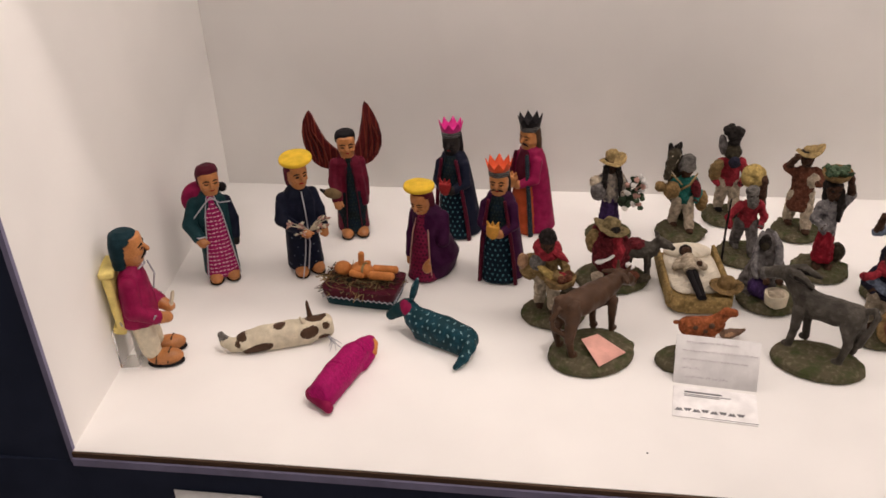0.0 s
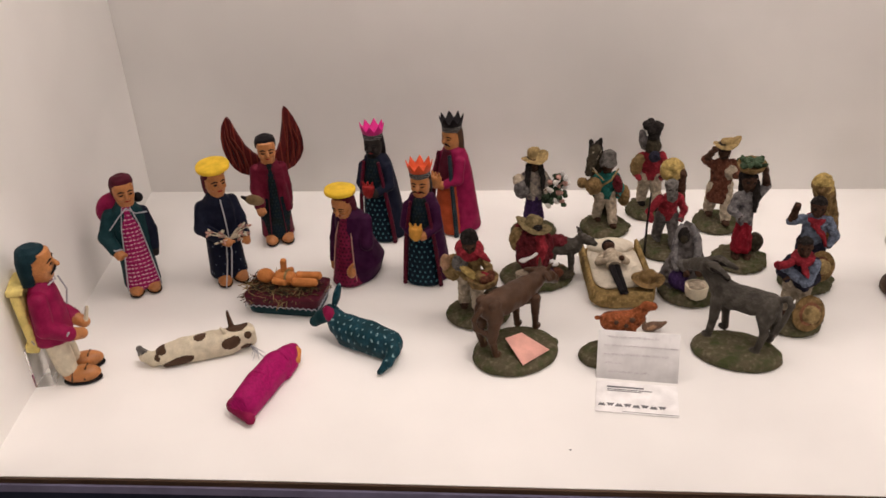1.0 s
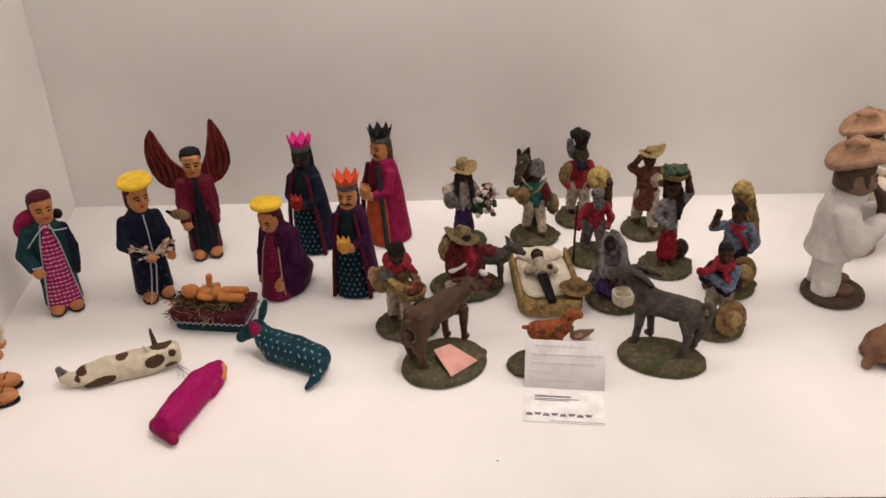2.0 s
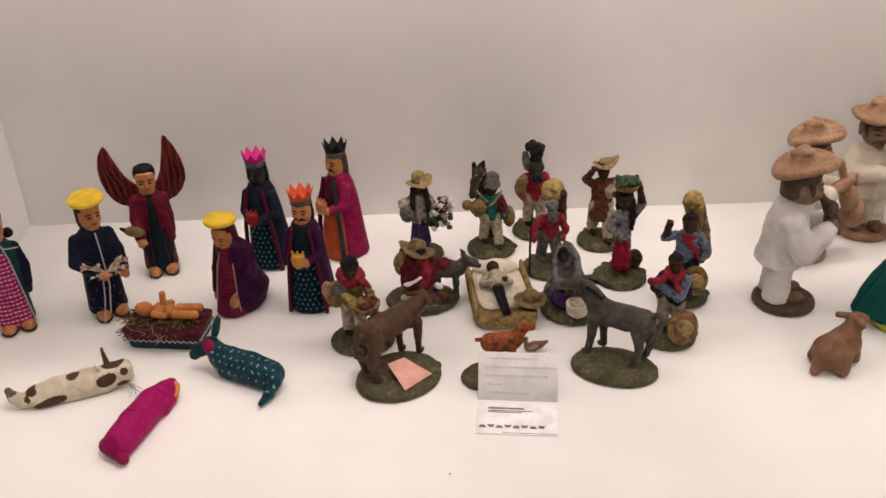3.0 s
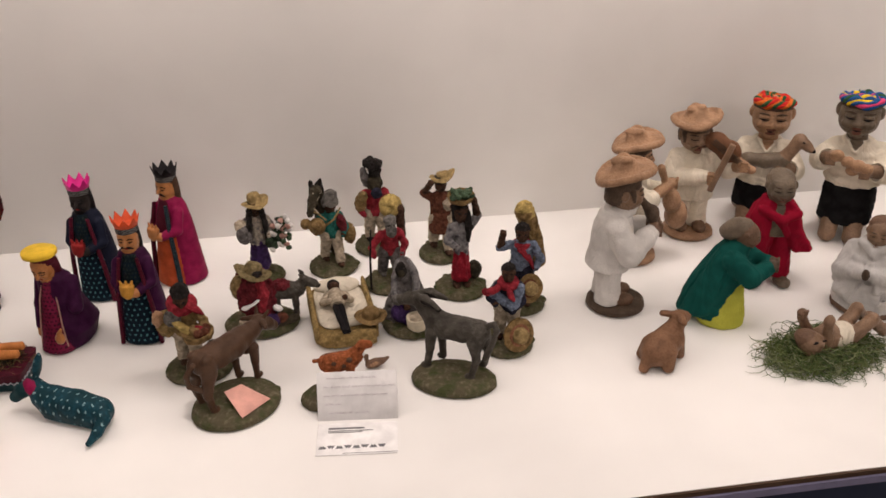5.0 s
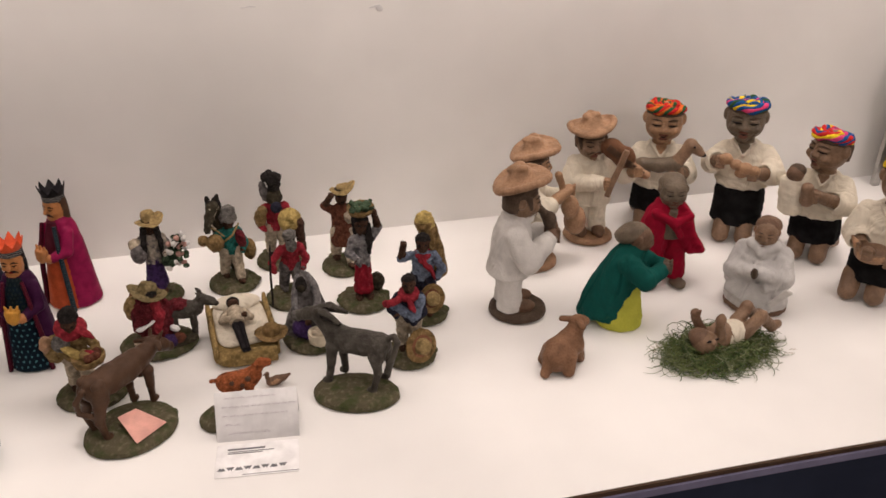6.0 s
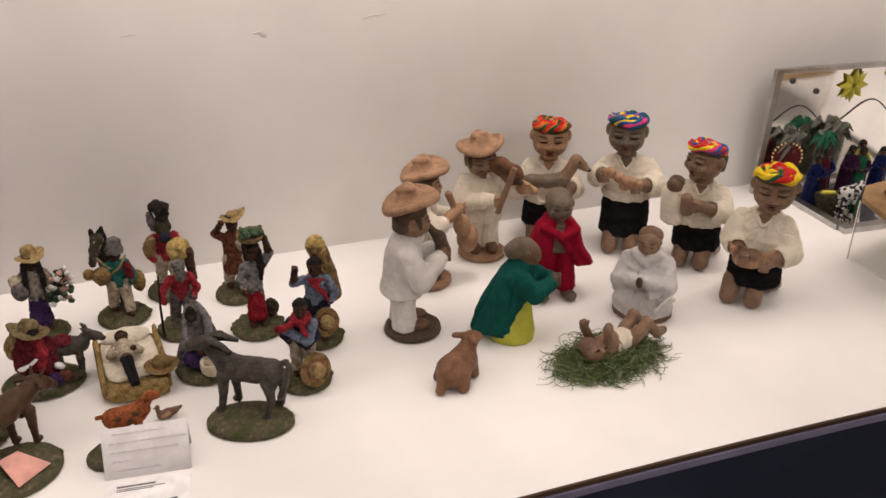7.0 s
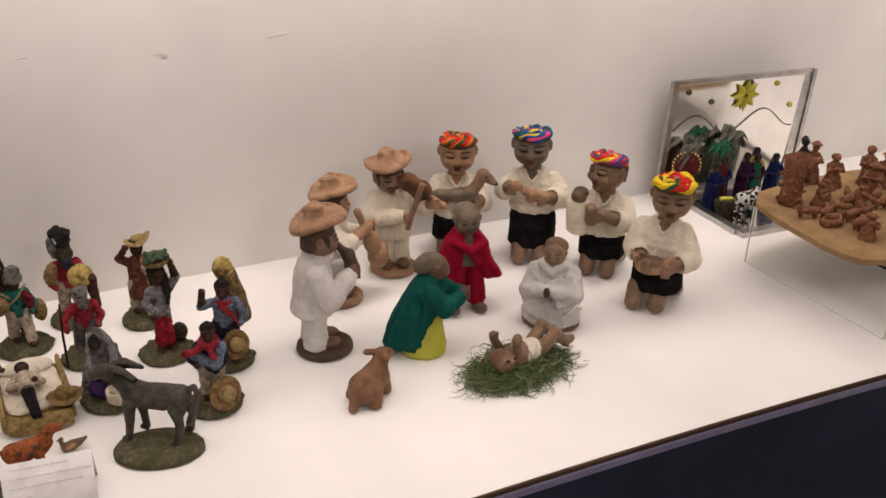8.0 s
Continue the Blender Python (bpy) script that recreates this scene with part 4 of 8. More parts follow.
f.tube([(-0.006, -0.047, 0.092), (-0.010, -0.044, 0.05), (-0.018, -0.040, 0.004)], 0.0010, SILV, 6)
f.stand("father_figurine", "carved wooden robed figurine in navy with yellow halo and dried flowers", "figurine", 0.252, 0.457, 34, rough=0.0005, scale=0.985)

# angel
f = robed(CRIM, STRDARK, STRDARK, MAROON, SKINW, BLACK, 0.172, 0.8, flare=0.92)
for k in (-1, 1):
    f.loft([(0.058, 0.009, 0.017, k * 0.0225, -0.002), (0.062, 0.0098, 0.019, k * 0.0225, -0.003), (0.11, 0.0088, 0.016, k * 0.018, -0.003), (0.132, 0.006, 0.010, k * 0.014, -0.002)], CRIM, 14, melt=0.001)
hood(f, 0.1775, 0.0156, BLACK, 0.002, 0.1)
for k, lift, out in ((-1, 0.240, 0.058), (1, 0.248, 0.044)):
    o = out - 0.050
    pts = [(0.004, 0.136), (0.014, 0.122), (0.030, 0.116), (0.046, 0.122), (0.057, 0.134), (0.065, 0.152), (0.068 + o * 0.3, 0.174), (0.066 + o * 0.6, 0.198), (0.060 + o * 0.8, 0.222), (0.052 + o, lift - 0.004), (0.048 + o, lift), (0.044 + o * 0.9, lift - 0.008), (0.040 + o * 0.8, 0.216), (0.035 + o * 0.6, 0.196), (0.029 + o * 0.4, 0.178), (0.020, 0.162), (0.008, 0.152)]
    m = pose(0, 0.022, 0.0116, 0, 0, k * 14) @ Matrix.Diagonal((1.05, 1, 0.90, 1))
    f.slab([(x * k, z) for x, z in pts][:: -k], 0.007, STRWING, m)
    f.m = m
    for j in range(3):
        x0, x1 = 0.031 + 0.0105 * j, 0.0445 + o * 0.9 + 0.0050 * j
        f.tube([(k * x0, -0.0042, 0.130 + 0.004 * j), (k * (x0 + 0.005 + 0.001 * j), -0.0042, 0.162 + 0.004 * j), (k * (x1 + 0.001), -0.0042, 0.200), (k * x1, -0.0040, 0.226 - 0.005 * j)], [0.0026, 0.0030, 0.0024, 0.0006], WINGB, 7, 0.35)
        f.tube([(k * (x0 + 0.0055), -0.0040, 0.130 + 0.004 * j), (k * (x0 + 0.0105 + 0.001 * j), -0.0042, 0.162 + 0.004 * j), (k * (x1 + 0.0045), -0.0040, 0.200)], [0.0011, 0.0013, 0.0005], BLACK, 6, 0.4)
    f.m = Matrix.Identity(4)
sleeve(f, -1, (0.0258, 0.002, 0.136), (0.031, -0.006, 0.106), (0.030, -0.026, 0.080), CRIM, SKINW, 0.0125)
sleeve(f, 1, (0.0250, 0.002, 0.136), (0.0295, 0.000, 0.100), (0.0295, -0.004, 0.076), CRIM, SKINW, 0.0108)
f.ball((-0.034, -0.038, 0.098), (0.0185, 0.0060, 0.0095), FISHM, (0, 28, 20), melt=0.0006)
f.cone((-0.046, -0.041, 0.104), (-0.054, -0.042, 0.110), 0.0042, 0.0026, BLACK)
f.stand("angel_figurine", "carved wooden angel figurine with red striped wings and crimson robe", "figurine", 0.302, 0.590, 20, rough=0.0005, scale=0.965)

# kneeling mother
f = Clay(0.0013, 0.0015)
f.m = Matrix.Diagonal((0.92, 1, 1, 1))
f.loft([(0.0, 0.030, 0.034, 0.002, 0.006), (0.005, 0.0335, 0.039, 0.003, 0.007), (0.028, 0.0345, 0.043, 0.008, 0.011), (0.06, 0.0290, 0.032, 0.002, 0.006), (0.095, 0.0272, 0.024, -0.001), (0.112, 0.0255, 0.019, -0.003), (0.122, 0.013, 0.012, -0.005)], PURP, 24, 2.3)
f.loft([(-0.0005, 0.026, 0.022, -0.006, -0.018), (0.005, 0.028, 0.026, -0.006, -0.019), (0.04, 0.022, 0.021, -0.006, -0.016), (0.08, 0.016, 0.015, -0.006, -0.014), (0.114, 0.010, 0.011, -0.005, -0.009)], STRCRIM, 18, 2.2, melt=0.0006)
for k in (-1, 1):
    f.tube([(k * 0.022 - 0.006, -0.034, 0.004), (k * 0.018 - 0.006, -0.031, 0.045), (k * 0.014 - 0.006, -0.024, 0.085), (k * 0.008 - 0.005, -0.016, 0.114)], 0.0012, DRIEDF, 6)
sleeve(f, -1, (0.030, 0.0, 0.106), (0.036, -0.008, 0.070), (0.034, -0.020, 0.040), PURP, SKINW, 0.0104)
f.ball((0.014, -0.047, 0.034), (0.0082, 0.0050, 0.0100), SKINW, (0, 12, 0), melt=0.0006)
f.cone((0.014, -0.048, 0.042), (0.019, -0.048, 0.050), 0.0040, 0.0022, SKINW)
f.cone((0.025, 0.0, 0.104), (0.031, -0.014, 0.070), 0.0110, 0.0115, PURP, melt=0.004)
wood_head(f, 0.133, 0.0150, SKINW, BLACK, -0.013, 18, cx=-0.008, turn=-8)
hood(f, 0.135, 0.0150, MAROON, -0.009, 1.05, 14, -0.007, -8)
halo(f, (-0.010, -0.012, 0.1575), 0.0258, (-2, 2, 0))
f.stand("mother_figurine", "carved wooden kneeling figurine in plum cloak with yellow halo", "figurine", 0.463, 0.462, -14, rough=0.0005)

# seated man with a yellow pack, on a clear block
f = Clay(0.0013, 0.0015)
f.loft([(0.064, 0.025, 0.022, 0, 0.004), (0.069, 0.029, 0.0255, 0, 0.003), (0.105, 0.0275, 0.0225, 0, 0.001), (0.135, 0.0255, 0.0185, 0, 0.001), (0.150, 0.016, 0.014, 0, 0.000), (0.158, 0.010, 0.010, 0, -0.001)], MAGE, 22, 2.4)
for k in (-1, 1):
    f.cone((k * 0.012, 0.0, 0.074), (k * 0.014, -0.005, 0.024), 0.0160, 0.0135, CREAM, melt=0.0008)
    f.ball((k * 0.0165, -0.022, 0.0110), (0.0135, 0.0255, 0.0115), SKINW, (0, 0, k * 4), melt=0.001)
    f.ball((k * 0.0165, -0.022, 0.0022), (0.0142, 0.0265, 0.0032), BLACK, (0, 0, k * 4), melt=0.0004)
    for y in (-0.010, -0.026):
        Fig.tube(f, [(k * 0.0165 - 0.0140, y, 0.008), (k * 0.0165 - 0.006, y - 0.003, 0.0208), (k * 0.0165 + 0.006, y - 0.005, 0.0208), (k * 0.0165 + 0.0140, y, 0.008)], 0.0015, COWB, 6)
    f.cone((k * 0.025, 0.002, 0.136), (k * 0.031, 0.002, 0.098), 0.0122, 0.0124, MAGE, melt=0.003)
    f.cone((k * 0.031, 0.002, 0.098), (k * 0.022, -0.022, 0.080), 0.0120, 0.0104, MAGE, melt=0.003)
    f.cone((k * 0.020, -0.024, 0.078), (k * 0.014, -0.036, 0.073), 0.0095, 0.0080, SKINW, melt=0.0008)
    Fig.tube(f, [(k * 0.031 - 0.004, -0.026, 0.090), (k * 0.031, -0.020, 0.080), (k * 0.026, -0.026, 0.070)], 0.0013, SILV, 6)
f.cone((0.010, -0.038, 0.072), (0.015, -0.044, 0.094), 0.0030, 0.0026, CREAM)
f.tube([(0.012, -0.021, 0.150), (0.020, -0.025, 0.125), (0.027, -0.018, 0.098), (0.032, 0.0, 0.080)], 0.0012, SILV, 6)
f.tube([(-0.016, -0.014, 0.154), (0.0, -0.020, 0.153), (0.018, -0.014, 0.155), (0.024, 0.012, 0.158)], 0.0012, SILV, 6)
f.block((0, 0.0265, 0.108), (0.048, 0.012, 0.088), PALEY, (-3, 0, 0), 0.3, 5, melt=0.0006)
f.block((0, 0.0270, 0.153), (0.052, 0.020, 0.010), PALEY, (0, 0, 0), 0.3, 5, melt=0.0006)
f.block((0, 0.0280, 0.064), (0.044, 0.018, 0.014), PALEY, (10, 0, 0), 0.3, 5, melt=0.0006)
f.tube([(-0.032, 0.020, 0.078), (0.0, 0.036, 0.080), (0.036, 0.020, 0.074), (0.030, 0.0, 0.074)], 0.0014, CREAM, 6)
f.tube([(0.026, 0.030, 0.080), (0.040, 0.024, 0.072), (0.036, 0.036, 0.066)], 0.0012, CREAM, 6)
wood_head(f, 0.179, 0.0176, SKINW, BLACK, -0.005, moustache=True)
hood(f, 0.182, 0.0170, SCARFT, 0.000, 1.2)
f.stand("porter_figurine", "carved wooden seated figurine in magenta shirt with yellow back pack", "figurine", 0.099, 0.191, 108, rough=0.0005, scale=1.01)
block = thing("display_block", "clear acrylic block under the seated wooden figurine", "stand", pose(0.079, 0.191, 0.0, 0, 0, 10))
ob = part("block", Fig().plate((-0.006, 0, 0.031), (0.026, 0.050, 0.060), ACRYL), block)
ob.visible_shadow = False

# animals lying down
f = Clay(0.0013, 0.004)   # cream ox with brown patches, along x
f.tube([(-0.058, 0, 0.018), (-0.030, 0, 0.0205), (0.010, 0, 0.0215), (0.046, 0, 0.0225)], [0.0155, 0.0178, 0.0185, 0.0180], CREAM)
f.block((-0.010, 0, 0.012), (0.110, 0.034, 0.020), CREAM, (0, 0, 0), 0.35, melt=0.006)
f.block((0.058, -0.001, 0.024), (0.040, 0.032, 0.034), CREAM, (0, -6, 0), 0.35, melt=0.006)
f.tube([(-0.062, 0.002, 0.014), (-0.076, 0.002, 0.012), (-0.088, 0.006, 0.018), (-0.094, 0.010, 0.030)], [0.0120, 0.0105, 0.0085, 0.0050], CREAM)
f.cone((-0.090, 0.008, 0.024), (-0.095, 0.011, 0.032), 0.0078, 0.0060, GREYH, "paint")
for c, r, turn in (((0.052, 0.004, 0.042), (0.017, 0.015, 0.012), 8), ((0.040, -0.018, 0.028), (0.015, 0.006, 0.011), -20), ((0.066, -0.016, 0.034), (0.006, 0.007, 0.006), 0), ((-0.004, -0.004, 0.042), (0.011, 0.012, 0.007), -10), ((-0.042, -0.018, 0.010), (0.026, 0.010, 0.0095), -14),
                   ((-0.064, 0.000, 0.030), (0.012, 0.016, 0.007), 20), ((-0.070, -0.010, 0.020), (0.005, 0.006, 0.006), 0), ((0.062, -0.018, 0.014), (0.010, 0.006, 0.006), 0)):
    f.ball(c, r, COWB, (0, turn, 0), way="paint")
f.cone((0.044, 0.008, 0.038), (0.042, 0.010, 0.066), 0.0046, 0.0020, COWB, melt=0.001)
f.cone((0.034, -0.006, 0.038), (0.028, -0.008, 0.050), 0.0032, 0.0018, CREAM, melt=0.001)
for k in (-1, 1):
    for j in (0, 1, 2):
        f.tube([(0.066, -0.012, 0.014), (0.072 + 0.004 * j, -0.026 - 0.004 * j, 0.010 + k * 0.004), (0.066 + 0.010 * j, -0.040, 0.007 + k * 0.005)], [0.0007, 0.0007, 0.0003], SILV, 5)
f.stand("ox_figurine", "carved wooden cream ox lying down, with brown patches and one horn", "figurine", 0.281, 0.241, 21, rough=0.0005, scale=0.93)

f = Clay(0.0013, 0.004)   # bright pink lamb, head towards +x
f.tube([(-0.058, 0, 0.0205), (-0.020, 0, 0.0220), (0.026, 0, 0.0215), (0.054, -0.003, 0.0200), (0.070, -0.003, 0.0190)], [0.0190, 0.0205, 0.0200, 0.0150, 0.0105], STRPINK)
f.block((-0.024, 0.0, 0.014), (0.100, 0.040, 0.026), STRPINK, (0, 0, 0), 0.35, melt=0.006)
f.block((-0.078, 0.0, 0.040), (0.020, 0.060, 0.060), STRPINK, (0, 24, 0), 0.1, way="carve")
f.cone((-0.064, 0.014, 0.015), (-0.078, -0.018, 0.009), 0.0115, 0.0075, MAGE, melt=0.0006)
f.cone((0.026, -0.014, 0.010), (0.050, -0.014, 0.009), 0.0100, 0.0075, STRPINK)
f.cone((0.068, -0.010, 0.018), (0.056, -0.017, 0.013), 0.0085, 0.0060, ORNGW, melt=0.0008)
for j in range(17):
    x, lie = -0.060 + 0.0072 * j, 0.003 * math.sin(j * 1.7)
    q = 0.0214 if x < 0.026 else 0.0214 - (x - 0.026) * 0.20
    arc = [(x + lie * a, q * math.cos(a), 0.0215 + q * math.sin(a)) for a in (0.3, 0.8, 1.3, 1.8, 2.3, 2.8)]
    for u, v in zip(arc, arc[1:]):
        f.cone(u, v, 0.0009, 0.0009, STRPINK, "carve")
f.stand("lamb_figurine", "carved wooden bright pink lamb lying down with scratched wool", "figurine", 0.389, 0.171, 74, rough=0.0005, scale=0.93)

f = Clay(0.0013, 0.004)   # teal donkey with white dabs, head towards -x
f.tube([(0.046, 0, 0.0225), (0.010, 0, 0.0245), (-0.026, 0, 0.0250), (-0.040, 0, 0.0280)], [0.0185, 0.0205, 0.0200, 0.0165], DOTTEAL)
f.block((0.008, 0, 0.013), (0.086, 0.036, 0.024), DOTTEAL, (0, 0, 0), 0.35, melt=0.006)
f.tube([(-0.036, 0, 0.030), (-0.050, 0.001, 0.040), (-0.056, 0.001, 0.043)], [0.0150, 0.0118, 0.0112], DOTTEAL)
f.tube([(-0.055, 0.001, 0.043), (-0.068, -0.004, 0.035), (-0.078, -0.008, 0.026)], [0.0112, 0.0095, 0.0080], TEALP)
f.ball((-0.054, -0.006, 0.050), (0.0085, 0.0070, 0.0060), MAGE, (0, 30, 0), way="paint")
f.ball((-0.050, -0.007, 0.046), (0.0075, 0.0090, 0.0095), MAGE, (0, 0, 0), way="paint")
f.tube([(-0.050, 0.004, 0.050), (-0.046, 0.006, 0.064), (-0.042, 0.008, 0.082), (-0.039, 0.009, 0.092)], [0.0042, 0.0082, 0.0074, 0.0022], DOTTEAL, 10, 0.45)
f.tube([(0.054, -0.002, 0.028), (0.062, -0.014, 0.024), (0.062, -0.030, 0.014), (0.058, -0.044, 0.007)], [0.0095, 0.0085, 0.0066, 0.0042], DOTTEAL, 12)
f.stand("donkey_figurine", "carved wooden teal donkey lying down with white dabs and red collar", "figurine", 0.504, 0.266, -26, rough=0.0005, scale=1.0)


def straw_tangle(f, cx, cy, cz, rx, ry, rz, count, mats, length=(0.02, 0.05), thick=0.0006, seed=1):
    """Loose stalks, bent and thrown together into a flat heap."""
    r = random.Random(seed)
    for i in range(count):
        a, d = r.uniform(0, 2 * math.pi), math.sqrt(r.random())
        x, y, z = cx + rx * d * math.cos(a), cy + ry * d * math.sin(a), cz + rz * (1 - d * d) * r.random()
        yaw, lift, n = r.uniform(0, 2 * math.pi), r.uniform(-0.25, 0.35), r.uniform(*length)
        bend, pts = r.uniform(-0.9, 0.9), []
        for j in range(4):
            s = (j / 3 - 0.5) * n
            pts.append((x + s * math.cos(yaw + bend * (j / 3 - 0.5)), y + s * math.sin(yaw + bend * (j / 3 - 0.5)), max(0.0008, z + s * lift + r.uniform(-0.002, 0.002))))
        f.tube(pts, [thick, thick, thick, thick * 0.5], mats[i % len(mats)], 3)


# manger with straw and an infant figure
manger = thing("manger", "small dark red and green wooden crib full of brown straw", "crib", pose(0.371, 0.376, 0, 0, 0, -6.5))
f = Fig()
f.loft([(0.0, 0.052, 0.030), (0.002, 0.054, 0.032), (0.016, 0.057, 0.034), (0.017, 0.056, 0.033)], TEALP, 32, 9)
part("lower_board", f, manger, rough=0.0004)
f = Fig()
f.loft([(0.0165, 0.057, 0.034), (0.017, 0.0575, 0.0345), (0.031, 0.060, 0.0365), (0.032, 0.058, 0.035)], MAROON, 32, 9)
part("upper_board", f, manger, rough=0.0004)
f = Fig()
for side in (-1, 1):
    n = 26
    pts = [(-0.057 + 0.114 * i / n, side * 0.0352, 0.0165 + (0.0018 if i % 2 else -0.0018)) for i in range(n + 1)]
    f.tube(pts, 0.0010, SILV, 5)
    pts = [(side * 0.0582, -0.033 + 0.066 * i / 14, 0.0165 + (0.0018 if i % 2 else -0.0018)) for i in range(15)]
    f.tube(pts, 0.0010, SILV, 5)
part("zigzag_line", f, manger, "white painted zigzag line")
f = Fig()
f.ball((0, 0, 0.024), (0.055, 0.032, 0.012), EARTH)
straw_tangle(f, 0, 0, 0.029, 0.058, 0.036, 0.014, 420, [DRYG, STRAWD, EARTH, RUST], (0.015, 0.040), 0.0008, 3)
straw_tangle(f, -0.048, 0.0, 0.026, 0.018, 0.034, 0.022, 110, [DRYG, RUST, EARTH], (0.015, 0.035), 0.0008, 4)
tagged(part("straw", f, manger, "tangled brown straw"), kind="stuff")
f = Fig()
f.limb((-0.010, 0, 0.002), (0.008, 0, 0.003), 0.0135, 0.0125, ORNGW)
f.ball((-0.034, 0, 0.005), (0.0150, 0.0125, 0.0125), ORNGW)
f.tube([(0.004, -0.013, 0.0), (0.004, -0.010, 0.013), (0.004, 0.0, 0.0165), (0.004, 0.010, 0.013), (0.004, 0.013, 0.0)], 0.0022, STRAW, 6)
for k in (-1, 1):
    f.limb((0.020, k * 0.010, 0.002), (0.054, k * 0.011, 0.004), 0.0080, 0.0070, ORNGW)
f.limb((-0.002, 0.002, 0.012), (0.000, 0.002, 0.034), 0.0052, 0.0052, ORNGW)
f.limb((-0.014, -0.013, 0.004), (0.006, -0.020, 0.006), 0.0060, 0.0050, ORNGW)
f.limb((-0.014, 0.013, 0.004), (0.004, 0.021, 0.006), 0.0060, 0.0050, ORNGW)
f.stand("infant_figurine", "small carved wooden infant figurine lying on straw in the crib", "figurine", 0.369, 0.378, -6, z=0.034, rough=0.0004, scale=0.92)


# ---- painted clay and stiffened cloth figures on mossy bases ----
def mossy(f, rx=0.040, ry=0.034, h=0.011, mat=None):
    f.loft([(0.0, rx * 0.96, ry * 0.96), (0.002, rx, ry), (h * 0.6, rx * 0.98, ry * 0.98), (h, rx * 0.86, ry * 0.86), (h * 1.15, rx * 0.5, ry * 0.5), (h * 1.2, rx * 0.15, ry * 0.15)], mat or MOSS, 40)
    lumps = random.Random(int(rx * 1e5))
    for i in range(16):
        a, d, q = lumps.uniform(0, 2 * math.pi), lumps.uniform(0.45, 0.93), lumps.uniform(0.004, 0.009)
        f.ball((rx * d * math.cos(a), ry * d * math.sin(a), h * (1.0 - 0.35 * d)), (q, q, q * 0.55), mat or MOSS, n=10, k=6)
    return h * 1.1


def straw_hat(f, c, r, turn=(0, 0, 0), mat=None, wave=0.0, crown_r=0.52, tall=0.62):
    f.lathe(c, [(r * 0.5, -r * 0.05), (r * 0.95, 0.0), (r, r * 0.04), (r * 0.93, r * 0.09), (r * crown_r, r * 0.05), (r * crown_r * 0.94, r * tall * 0.55), (r * crown_r * 0.72, r * tall * 0.9), (r * crown_r * 0.25, r * tall)], mat or STRAW, turn, 26, wave)


